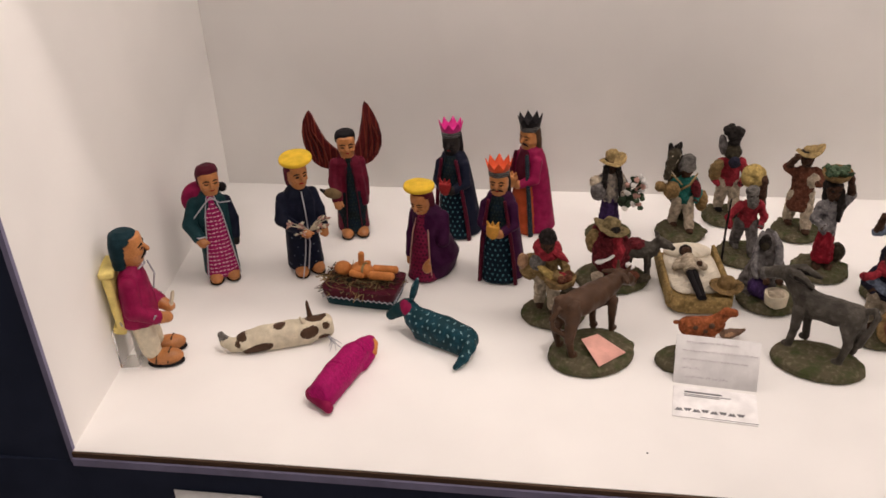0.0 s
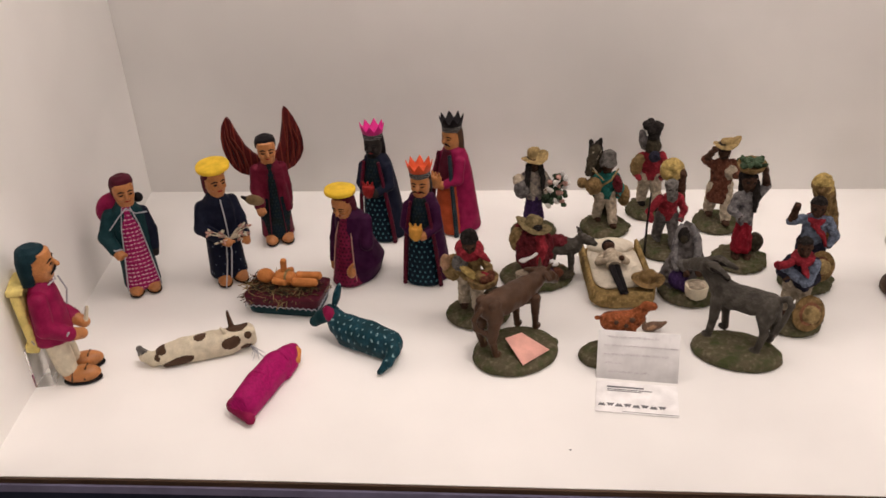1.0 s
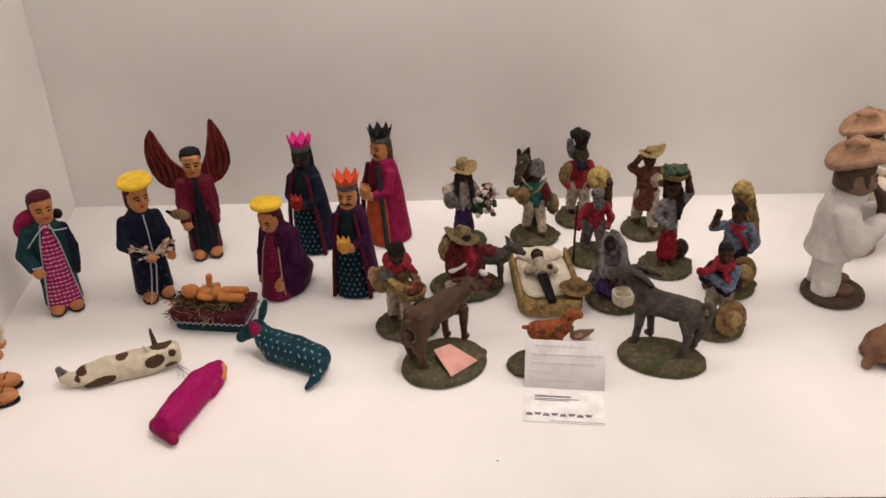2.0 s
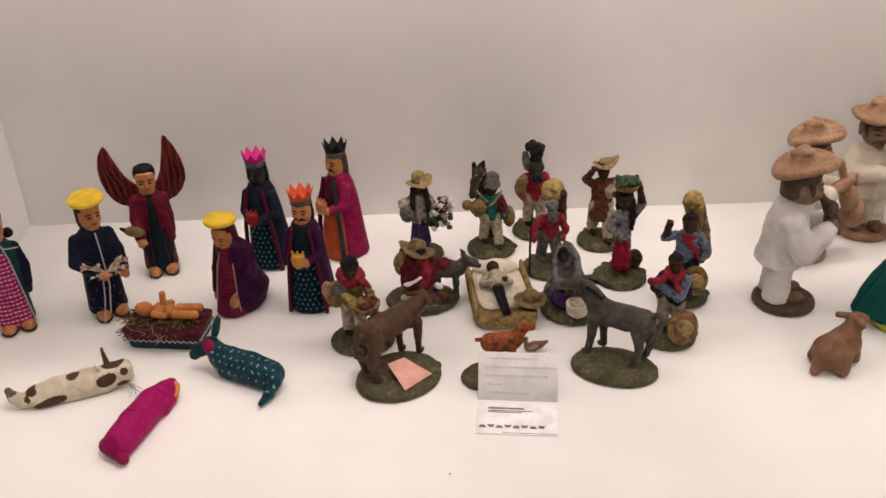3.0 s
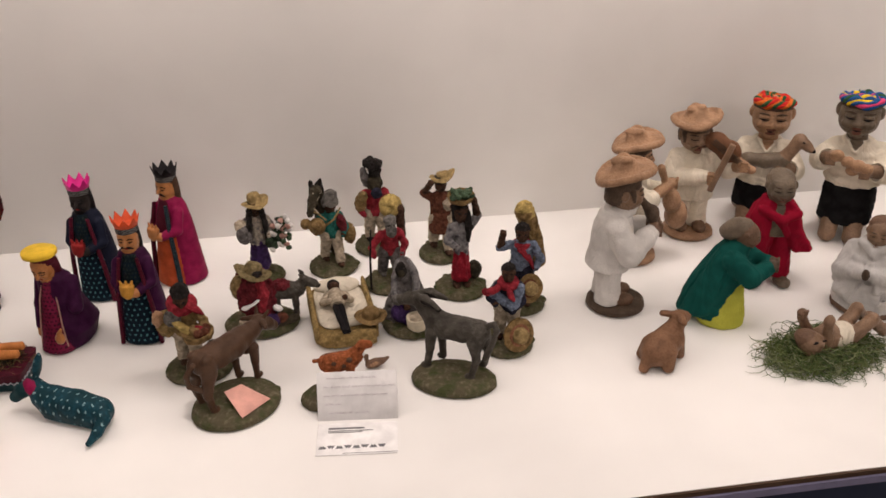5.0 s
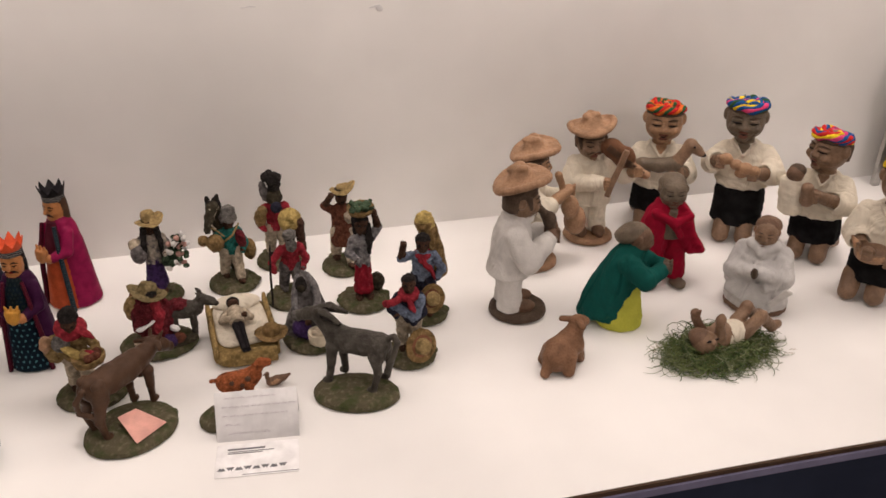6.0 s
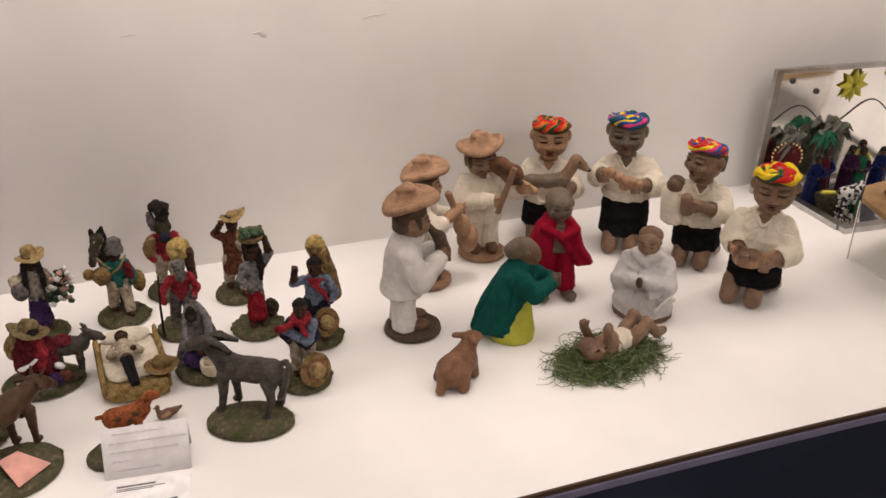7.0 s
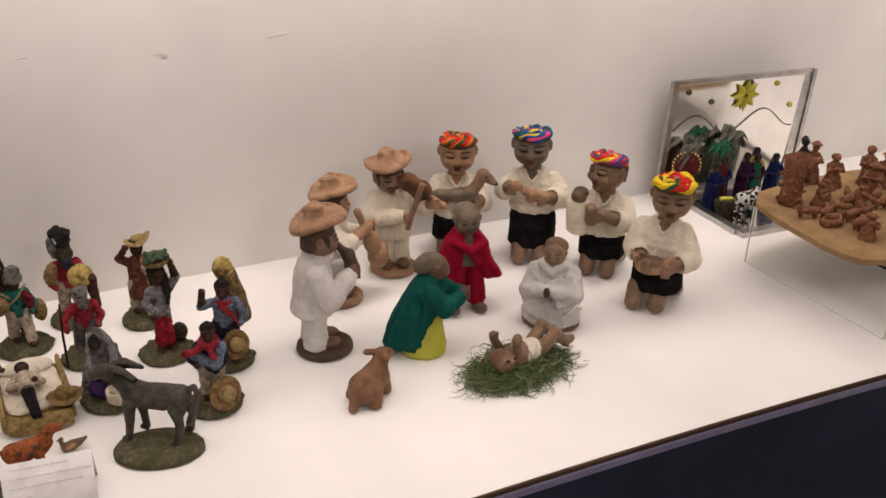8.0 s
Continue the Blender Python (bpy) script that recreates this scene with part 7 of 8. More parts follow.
def fist(f, c, r, skin):
    """A modelled hand with thick bent fingers."""
    c = Vector(c)
    f.ball(c, (r, r * 0.9, r * 0.9), skin, melt=0.002)
    for i in range(4):
        z = (i - 1.5) * r * 0.48
        f.cone(c + Vector((-r * 0.4, -r * 0.75, z)), c + Vector((r * 0.5, -r * 0.85, z * 0.9)), r * 0.26, r * 0.24, skin, melt=0.001)


def cloth_arm(f, s, e, w, cloth, skin, r=0.0165, bare=False, cuff=1.0):
    """Upper arm in loose cloth, forearm in cloth or bare, and a hand."""
    s, e, w = Vector(s), Vector(e), Vector(w)
    for i in range(4):
        u, v = i / 4, (i + 1) / 4
        f.cone(s.lerp(e, u), s.lerp(e, v), r * (1 + 0.07 * math.sin(9 * u + s.x * 300)), r * (1 + 0.07 * math.sin(9 * v + s.x * 300)), cloth, melt=0.005)
    way = (w - e).normalized()
    if bare:
        end = e + way * 0.012
        f.cone(e, end, r, r * 1.10 * cuff, cloth, melt=0.004)
        f.cone(e, w, r * 0.74, r * 0.64, skin, melt=0.0006)
    else:
        for i in range(4):
            u, v = i / 4, (i + 1) / 4
            f.cone(e.lerp(w, u), e.lerp(w, v), r * (0.98 - 0.16 * u + 0.06 * math.sin(11 * u)), r * (0.98 - 0.16 * v + 0.06 * math.sin(11 * v)), cloth, melt=0.004)
        f.cone(w, w + way * 0.004, r * 0.70, r * 0.66, skin, melt=0.0006)
    fist(f, w + way * r * 0.6, r * 0.70, skin)


def musician(cloth=None, base=None, skin=None, hat_turn=(0, 0, 0), hat=0.044, head=(0, -0.004, 0.197), face=(0, 0), back=0.0, hat_at=0.222):
    """A player in cotton suit and broad hat, on a round clay base. back: how far behind the middle of the base he stands."""
    f = Clay(0.0015)
    cloth, base, skin = cloth or CLOTHW, base or CLAYK, skin or CLAYM
    f.loft([(0, 0.043, 0.043), (0.003, 0.047, 0.047), (0.009, 0.046, 0.046), (0.013, 0.041, 0.041)], base, melt=0.003)
    for k in (-1, 1):
        f.loft([(0.014, 0.0175, 0.0190, k * 0.0155, back), (0.020, 0.0185, 0.0200, k * 0.0155, back), (0.050, 0.0170, 0.0185, k * 0.0150, back), (0.092, 0.0185, 0.0210, k * 0.0140, back)], cloth, fold=0.035, pleats=7, seed=2 + k, melt=0.0012)
        f.ball((k * 0.017, back - 0.022, 0.020), (0.0125, 0.020, 0.010), CLAYD, melt=0.001)
    f.loft([(0.074, 0.036, 0.035, 0, back), (0.078, 0.040, 0.038, 0, back), (0.108, 0.036, 0.033, 0, back - 0.001), (0.140, 0.036, 0.031, 0, back - 0.002), (0.160, 0.031, 0.026, 0, back - 0.003), (0.172, 0.021, 0.020, 0, back - 0.004)], cloth, fold=0.022, pleats=6, seed=hat * 500 + hat_turn[0], melt=0.0012)
    f.loft([(0.166, 0.0215, 0.0210, 0, head[1]), (0.176, 0.0200, 0.0200, 0, head[1] - 0.001)], cloth, melt=0.003)
    clay_face(f, head, 0.0262, skin, face[0], face[1], brow=CLAYK)
    keep = f.m
    f.m = keep @ pose(*head, face[0], 0, face[1])
    f.loft([(-0.016, 0.0225, 0.014, 0, 0.015), (0.000, 0.0272, 0.020, 0, 0.010), (0.014, 0.0272, 0.026, 0, 0.003), (0.026, 0.0250, 0.025, 0, 0.001)], CLAYK, melt=0.001)
    for k in (-1, 1):
        f.cone((k * 0.0245, -0.008, 0.010), (k * 0.0225, -0.012, -0.006), 0.0042, 0.0030, CLAYK, melt=0.001)
        Fig.tube(f, [(k * 0.002, -0.0268, -0.0085), (k * 0.008, -0.0262, -0.0105), (k * 0.014, -0.0225, -0.015)], [0.0018, 0.0024, 0.0010], CLAYK, 7)
    f.m = keep
    clay_sombrero(f, (head[0], head[1] + 0.001, hat_at), hat, hat_turn)
    return f


PLAY = "clay musicians"
f = musician(hat_turn=(-15, 2, 0), hat=0.0450, head=(0, 0.002, 0.199), back=0.016, face=(4, 0), hat_at=0.231)
for k in (-1, 1):
    cloth_arm(f, (k * 0.034, 0.012, 0.152), (k * 0.046, -0.006, 0.112), (k * 0.016, -0.040, 0.136), CLOTHW, CLAYD, 0.0175)
f.tube([(0.002, -0.026, 0.184), (0.003, -0.036, 0.172), (0.004, -0.046, 0.150), (0.005, -0.050, 0.130)], [0.0055, 0.0065, 0.0075, 0.0105], CLAYK, 12)
f.ball((0.0, -0.044, 0.162), (0.015, 0.011, 0.014), CLAYK)
f.stand("flute_player_figurine", "clay musician figurine in white cotton suit playing a pipe", "figurine", 1.312, 0.421, 80, group=PLAY, rough=0.0008, freq=75)

f = musician(CLOTHC, CLAY, CLAYP, hat_turn=(-14, -2, 0), hat=0.0440, head=(0, 0.004, 0.194), back=0.014, hat_at=0.222)
cloth_arm(f, (0.034, 0.008, 0.150), (0.048, -0.014, 0.118), (0.024, -0.050, 0.122), CLOTHC, CLAYP, 0.0155)
cloth_arm(f, (-0.034, 0.008, 0.150), (-0.048, -0.014, 0.128), (-0.018, -0.052, 0.150), CLOTHC, CLAYP, 0.0155, True)
f.ball((0.014, -0.076, 0.082), (0.030, 0.020, 0.027), CLAY, (0, 30, 0), melt=0.006)
f.ball((0.000, -0.064, 0.114), (0.021, 0.016, 0.021), CLAY, (0, 30, 0), melt=0.006)
f.ball((0.010, -0.092, 0.094), (0.007, 0.008, 0.007), CLAYK, way="paint")
f.tube([(-0.006, -0.058, 0.130), (-0.016, -0.046, 0.160), (-0.022, -0.038, 0.184)], [0.0075, 0.006, 0.007], CLAYP, 10)
f.stand("guitar_player_figurine", "clay musician figurine with cream cloth, terracotta sombrero and small guitar", "figurine", 1.391, 0.574, 72, group=PLAY, rough=0.0008, freq=75, scale=0.97)

f = musician(CLOTHC, CLAY, CLAYM, hat_turn=(2, -10, 0), hat=0.0420, head=(-0.010, -0.006, 0.196), back=0.006, face=(6, 14), hat_at=0.226)
cloth_arm(f, (0.034, 0, 0.150), (0.054, -0.018, 0.134), (0.066, -0.044, 0.152), CLOTHC, CLAYP, 0.0155, True)
cloth_arm(f, (-0.034, 0, 0.150), (-0.046, -0.022, 0.120), (0.008, -0.050, 0.132), CLOTHC, CLAYP, 0.0165)
keep = f.m
f.m = keep @ pose(0.034, -0.036, 0.186, 0, 34, -16)
f.ball((-0.012, 0, 0), (0.021, 0.010, 0.019), CLAYR, melt=0.006)
f.ball((0.014, 0, 0), (0.022, 0.010, 0.021), CLAYR, melt=0.006)
f.tube([(0.030, -0.001, 0), (0.050, -0.002, 0.0), (0.066, -0.002, 0.0)], [0.0060, 0.0050, 0.0072], CLAY, 9)
for j in range(4):
    Fig.tube(f, [(-0.020, -0.0100, (j - 1.5) * 0.0032), (0.010, -0.0115, (j - 1.5) * 0.0032), (0.060, -0.0075, (j - 1.5) * 0.0022)], 0.0009, CLAYK, 5)
f.m = keep
f.block((0.030, -0.064, 0.156), (0.0105, 0.0080, 0.094), CLAYM, (0, 18, 0), 0.3, 5, melt=0.001)
f.stand("violin_player_figurine", "clay musician figurine in cream cloth and terracotta hat playing a violin", "figurine", 1.530, 0.646, -14, group=PLAY, rough=0.0008, freq=75, scale=0.99)


def kneeler(colours, skin, seed, tip=4.0, turn=0.0, s=0.0345, lift=0.0, lean=0.0, knee=0.0):
    """A kneeling figure in loose white blouse and black skirt with a wool headdress. lift lengthens the skirt; lean shifts the head sideways."""
    f = Clay(0.0015)
    for k in (-1, 1):
        f.cone((k * 0.020 + knee, -0.020, 0.038), (k * 0.0205 + knee, -0.043, 0.0155), 0.0165, 0.0155, CLAYM, melt=0.003)
        f.cone((k * 0.026, 0.012, 0.030), (k * 0.033, 0.044, 0.0135), 0.0160, 0.0125, CLAYM, melt=0.003)
    f.loft([(0.034, 0.043, 0.041, 0, 0.0), (0.038, 0.0465, 0.0445, 0, 0.0), (0.070 + lift, 0.0450, 0.0420), (0.104 + lift, 0.0390, 0.0360)], CLOTHK, 26, 2.2, fold=0.022, pleats=8, seed=seed, melt=0.0008)
    f.m = pose(0, 0, lift)
    f.loft([(0.086, 0.0450, 0.0420), (0.090, 0.0475, 0.0440), (0.100, 0.0455, 0.0420)], CLOTHC, 40, 2.1, fold=0.040, pleats=13, seed=seed, melt=0.0008)
    f.loft([(0.092, 0.0440, 0.0410), (0.118, 0.0450, 0.0390), (0.144, 0.0385, 0.0330), (0.160, 0.0285, 0.0265), (0.168, 0.0240, 0.0235, lean * 0.4, -0.003)], CLOTHC, 26, 2.1, fold=0.040, pleats=5, seed=seed, melt=0.004)
    f.loft([(0.158, 0.0180, 0.0180, lean * 0.5, -0.004), (0.190, 0.0175, 0.0175, lean * 0.9, -0.008)], skin, melt=0.001)
    f.ball((lean * 0.5, -0.0270, 0.165), (0.0105, 0.0120, 0.0130), skin, (0, 0, 0), way="paint")
    for k in (-1, 1):
        f.cone((lean * 0.5 + k * 0.0190, -0.0190, 0.170), (lean * 0.4 + k * 0.002, -0.0350, 0.150), 0.0030, 0.0024, CLOTHC, melt=0.002)
    for x, y0, z0, x1, y1, z1 in ((-0.030, -0.030, 0.136, -0.020, -0.043, 0.096), (0.012, -0.040, 0.140, 0.022, -0.042, 0.098), (-0.006, -0.041, 0.142, -0.002, -0.046, 0.100), (0.034, -0.024, 0.140, 0.038, -0.032, 0.098), (-0.044, 0.004, 0.138, -0.048, 0.002, 0.096), (0.042, 0.010, 0.138, 0.048, 0.008, 0.096)):
        f.cone((x, y0, z0), (x1, y1, z1), 0.0016, 0.0030, CLOTHC, "carve")
    c = (lean, -0.008, 0.212)
    clay_face(f, c, s, skin, tip, turn, brow=CLAYK)
    keep = f.m
    f.m = keep @ pose(*c, tip, 0, turn)
    f.loft([(-s * 0.5, s * 0.80, s * 0.42, 0, s * 0.52), (s * 0.30, s * 1.0, s * 0.66, 0, s * 0.36), (s * 0.56, s * 0.98, s * 0.96, 0, s * 0.06), (s * 0.76, s * 0.88, s * 0.87, 0, s * 0.02)], CLAYK, melt=0.0008)
    f.m = keep
    turban(f, c, s, colours, seed, tip, turn)
    return f


def blouse_arm(f, k, e, w, skin=None, r=0.0185, hand=True):
    s, e, w = Vector((k * 0.034, 0.002, 0.146)), Vector(e), Vector(w)
    way = (w - e).normalized()
    for i in range(4):
        u, v = i / 4, (i + 1) / 4
        f.cone(s.lerp(e, u), s.lerp(e, v), r * (0.95 + 0.12 * u), r * (0.95 + 0.12 * v), CLOTHC, melt=0.006)
    f.cone(e, e + way * 0.014, r * 1.06, r * 1.10, CLOTHC, melt=0.004)
    f.ball(e + way * 0.031, (r * 0.85, r * 0.85, r * 0.85), CLOTHC, way="carve")
    f.cone(e + way * 0.004, w, 0.0125, 0.0110, skin or CLAYM, melt=0.0006)
    if hand:
        fist(f, w, 0.0130, skin or CLAYM)


KN = "kneeling clay figures with wool headdresses"
f = kneeler(["red", "green", "orange", "red", "green", "orange", "red"], CLAYP, 3, 4, 2)
blouse_arm(f, -1, (-0.050, -0.014, 0.112), (-0.026, -0.054, 0.128))
blouse_arm(f, 1, (0.052, -0.014, 0.112), (0.036, -0.056, 0.130))
f.tube([(-0.050, -0.054, 0.142), (-0.030, -0.062, 0.144), (0.000, -0.064, 0.144), (0.028, -0.064, 0.150)], [0.0055, 0.0115, 0.0135, 0.0140], CLAYG, 14)
f.tube([(0.028, -0.064, 0.150), (0.042, -0.064, 0.172), (0.050, -0.064, 0.188)], [0.0130, 0.0105, 0.0125], CLAYM, 14)
f.tube([(0.052, -0.066, 0.189), (0.064, -0.069, 0.181), (0.071, -0.071, 0.176)], [0.0115, 0.0085, 0.0062], CLAYM, 9)
Fig.ball(f, (0.076, -0.074, 0.1745), (0.0034, 0.0036, 0.0032), BLACK)
Fig.ball(f, (0.057, -0.079, 0.190), (0.0020, 0.0014, 0.0020), BLACK)
for k in (-1, 1):
    f.cone((0.030 + k * 0.008, -0.070, 0.142), (0.034 + k * 0.010, -0.076, 0.124), 0.0062, 0.0050, CLAYM)
f.stand("lamb_bearer_figurine", "kneeling clay figurine with orange wool headdress holding a clay lamb", "figurine", 1.679, 0.676, -28, group=KN, rough=0.0007, freq=75)

f = kneeler(["blue", "green", "blue", "pink", "blue", "yellow", "red"], CLAYG, 5, 4, 2, lift=0.022, lean=-0.010)
blouse_arm(f, -1, (-0.056, -0.020, 0.124), (-0.040, -0.052, 0.142))
blouse_arm(f, 1, (0.054, -0.018, 0.116), (0.018, -0.058, 0.128))
for x, y, z, q in ((-0.030, -0.062, 0.150, 0.012), (-0.012, -0.064, 0.142, 0.011), (0.006, -0.066, 0.138, 0.0125), (0.020, -0.064, 0.134, 0.011), (-0.002, -0.060, 0.126, 0.011)):
    f.ball((x, y, z), (q, q * 0.85, q * 0.9), CLAYP, melt=0.0015)
f.stand("clay_bread_bearer_figurine", "kneeling clay figurine with blue and yellow wool headdress, black skirt", "figurine", 1.806, 0.590, -36, group=KN, rough=0.0007, freq=75)

f = kneeler(["red", "blue", "pink", "yellow", "red", "blue", "pink"], CLAYM, 7, 0, -38, 0.0345)
blouse_arm(f, -1, (-0.052, -0.024, 0.120), (-0.034, -0.056, 0.128))
blouse_arm(f, 1, (0.046, -0.020, 0.116), (-0.004, -0.062, 0.140))
f.loft([(0.096, 0.016, 0.014, -0.040, -0.060), (0.102, 0.021, 0.018, -0.040, -0.061), (0.140, 0.022, 0.019, -0.044, -0.063), (0.164, 0.020, 0.017, -0.046, -0.064), (0.170, 0.014, 0.012, -0.046, -0.064)], CLOTHC, fold=0.05, pleats=6, seed=3, melt=0.001)
f.ball((-0.042, -0.068, 0.176), (0.0150, 0.0145, 0.0155), CLAYD, melt=0.001)
f.ball((-0.040, -0.064, 0.182), (0.0150, 0.0140, 0.0120), CLAYK, melt=0.001)
f.cone((-0.014, -0.072, 0.132), (-0.016, -0.076, 0.156), 0.0125, 0.0110, CLAYM, melt=0.001)
f.stand("cradling_figurine", "kneeling clay figurine with pink and yellow headdress cradling a bundle", "figurine", 1.904, 0.488, -46, group=KN, rough=0.0007, freq=75, scale=0.965)

f = kneeler(["yellow", "yellow", "red", "red", "green", "yellow", "red"], CLAYM, 9, 8, 6, lean=0.009, knee=-0.011)
blouse_arm(f, -1, (-0.044, -0.018, 0.112), (-0.024, -0.056, 0.104))
blouse_arm(f, 1, (0.054, -0.020, 0.104), (0.020, -0.060, 0.096))
f.ball((-0.006, -0.056, 0.098), (0.029, 0.020, 0.017), CLAYP, (0, -6, 0), melt=0.002)
f.ball((-0.006, -0.061, 0.112), (0.024, 0.016, 0.017), CLAYM, (0, -6, 0), way="carve")
f.cone((0.020, -0.062, 0.110), (0.032, -0.062, 0.124), 0.0065, 0.0025, CLAYP, melt=0.004)
f.cone((-0.032, -0.060, 0.108), (-0.042, -0.056, 0.120), 0.0060, 0.0025, CLAYP, melt=0.004)
fist(f, (-0.014, -0.066, 0.102), 0.0120, CLAYM)
f.stand("bowl_bearer_figurine", "kneeling clay figurine with yellow and red headdress holding a clay bowl", "figurine", 1.914, 0.330, -48, group=KN, rough=0.0007, freq=75)

# figure in red felt
f = Clay(0.0015)
for k in (-1, 1):
    f.ball((k * 0.024, -0.016, 0.008), (0.0125, 0.020, 0.0085), CLAYG, (0, 0, k * 10), melt=0.001)
    f.loft([(0.012, 0.0160, 0.0175, k * 0.022, 0.002), (0.016, 0.0180, 0.0190, k * 0.022, 0.002), (0.060, 0.0180, 0.0190, k * 0.018, 0.002), (0.104, 0.0200, 0.0210, k * 0.013, 0.0)], CLOTHR, fold=0.04, pleats=6, seed=k, melt=0.001)
f.loft([(0.094, 0.030, 0.025), (0.120, 0.030, 0.024), (0.142, 0.024, 0.020), (0.150, 0.014, 0.014)], CLAYG, melt=0.001)
for k, drop, out in ((-1, 0.046, 0.030), (1, 0.066, 0.044)):
    f.loft([(drop, 0.020, 0.027, k * out, 0.002), (drop + 0.004, 0.0215, 0.029, k * out, 0.001), (0.100, 0.0215, 0.029, k * 0.0270, 0.0), (0.134, 0.0185, 0.025, k * 0.0190, 0.0), (0.154, 0.011, 0.017, k * 0.0110, 0.002)], CLOTHR, sq=2.4, fold=0.055, pleats=6, seed=2 + k, melt=0.0012)
f.cone((-0.030, -0.020, 0.142), (0.002, -0.030, 0.126), 0.0075, 0.0075, CLOTHR, melt=0.004)
f.cone((0.002, -0.030, 0.126), (0.026, -0.024, 0.136), 0.0075, 0.0075, CLOTHR, melt=0.004)
f.cone((0.0, -0.029, 0.124), (0.012, -0.032, 0.104), 0.007, 0.005, CLOTHR, melt=0.004)
clay_face(f, (0.0, -0.004, 0.174), 0.0220, CLAYG, 4, -6, brow=CLAYK)
f.ball((0, 0.005, 0.184), (0.0228, 0.0215, 0.0180), CLAYG, melt=0.002)
f.stand("red_cloaked_figurine", "grey clay standing figurine wrapped in red felt cape and trousers", "figurine", 1.583, 0.450, -10, rough=0.0013, freq=85)

# kneeling figure in a green cape and yellow skirt
f = Clay(0.0015)
f.loft([(0.0, 0.034, 0.037, 0, 0.002), (0.005, 0.0365, 0.040, 0, 0.002), (0.040, 0.031, 0.033, 0, 0.0), (0.080, 0.026, 0.026, 0, 0.0)], CLOTHY, fold=0.025, pleats=8, melt=0.001)
f.loft([(0.018, 0.038, 0.026, 0, 0.044), (0.024, 0.042, 0.030, 0, 0.038), (0.060, 0.041, 0.032, 0, 0.026), (0.094, 0.038, 0.030, 0, 0.012), (0.122, 0.032, 0.026, 0, 0.000), (0.140, 0.022, 0.021, 0, -0.008), (0.148, 0.014, 0.014, 0, -0.012)], CLOTHG, sq=2.6, fold=0.030, pleats=5, seed=4, melt=0.001)
f.loft([(0.008, 0.034, 0.028, 0.010, 0.022), (0.014, 0.040, 0.031, 0.008, 0.018), (0.080, 0.038, 0.030, 0.004, 0.006), (0.112, 0.034, 0.030, 0, -0.004)], CLOTHG, sq=2.6, fold=0.035, pleats=5, seed=7, melt=0.003)
for k in (-1, 1):
    f.cone((k * 0.028, -0.006, 0.122), (k * 0.032, -0.034, 0.100), 0.017, 0.017, CLOTHG, melt=0.005)
    f.cone((k * 0.032, -0.034, 0.100), (k * 0.010, -0.056, 0.108), 0.016, 0.0125, CLOTHG, melt=0.005)
    fist(f, (k * 0.006, -0.064, 0.112), 0.0095, CLAYK)
f.cone((0.018, -0.036, 0.096), (0.016, -0.040, 0.066), 0.014, 0.007, CLOTHG, melt=0.004)
for k in (-1, 1):
    for a, b in (((k * 0.040, 0.020, 0.100), (k * 0.046, 0.034, 0.030)), ((k * 0.036, 0.002, 0.108), (k * 0.045, 0.012, 0.020)), ((k * 0.022, 0.036, 0.100), (k * 0.024, 0.066, 0.026)), ((k * 0.036, -0.014, 0.112), (k * 0.040, -0.006, 0.050))):
        f.cone(a, b, 0.0024, 0.0036, CLOTHG, "carve")
clay_face(f, (0, -0.020, 0.158), 0.0185, CLAYD, 20, brow=CLAYK)
f.ball((0, -0.003, 0.164), (0.0182, 0.0262, 0.0160), CLAYG, (-26, 0, 0), melt=0.001)
f.stand("green_cloaked_figurine", "clay kneeling figurine in green felt cape over yellow green skirt", "figurine", 1.459, 0.350, 62, rough=0.0010, freq=80, scale=0.97)

# seated figure wrapped in pale grey cotton
f = Clay(0.0015)
f.loft([(0.0, 0.049, 0.044), (0.003, 0.052, 0.047), (0.011, 0.051, 0.046)], CLAYD, melt=0.002)
f.loft([(0.009, 0.050, 0.045), (0.013, 0.052, 0.047), (0.040, 0.050, 0.045), (0.060, 0.046, 0.042)], CLOTHS, fold=0.02, pleats=6, seed=1, melt=0.001)
f.loft([(0.030, 0.047, 0.034, -0.006, 0.012), (0.036, 0.051, 0.040, -0.005, 0.009), (0.070, 0.047, 0.040, -0.002, 0.004), (0.098, 0.038, 0.033), (0.116, 0.028, 0.026), (0.130, 0.019, 0.019, 0, -0.004)], CLOTHS, sq=2.3, fold=0.045, pleats=5, seed=3, melt=0.002)
f.block((-0.022, -0.034, 0.062), (0.040, 0.010, 0.070), CLOTHS, (-16, 12, -24), 0.4, melt=0.006)
f.block((0.024, -0.032, 0.078), (0.044, 0.010, 0.052), CLOTHS, (-20, -14, 26), 0.4, melt=0.006)
for k in (-1, 1):
    f.cone((k * 0.032, 0.0, 0.100), (k * 0.040, -0.022, 0.070), 0.0155, 0.0160, CLOTHS, melt=0.006)
    f.cone((k * 0.040, -0.022, 0.070), (k * 0.008, -0.046, 0.082), 0.0150, 0.0110, CLOTHS, melt=0.006)
f.ball((-0.003, -0.055, 0.084), (0.0055, 0.0070, 0.0100), CLAYK, melt=0.001)
f.block((0.040, -0.042, 0.042), (0.013, 0.006, 0.052), CLOTHW, (24, 28, 30), 0.4, melt=0.002)
f.cone((-0.020, -0.020, 0.122), (0.000, -0.028, 0.110), 0.009, 0.008, CLOTHS, melt=0.004)
f.cone((0.020, -0.018, 0.122), (0.000, -0.028, 0.110), 0.009, 0.008, CLOTHS, melt=0.004)
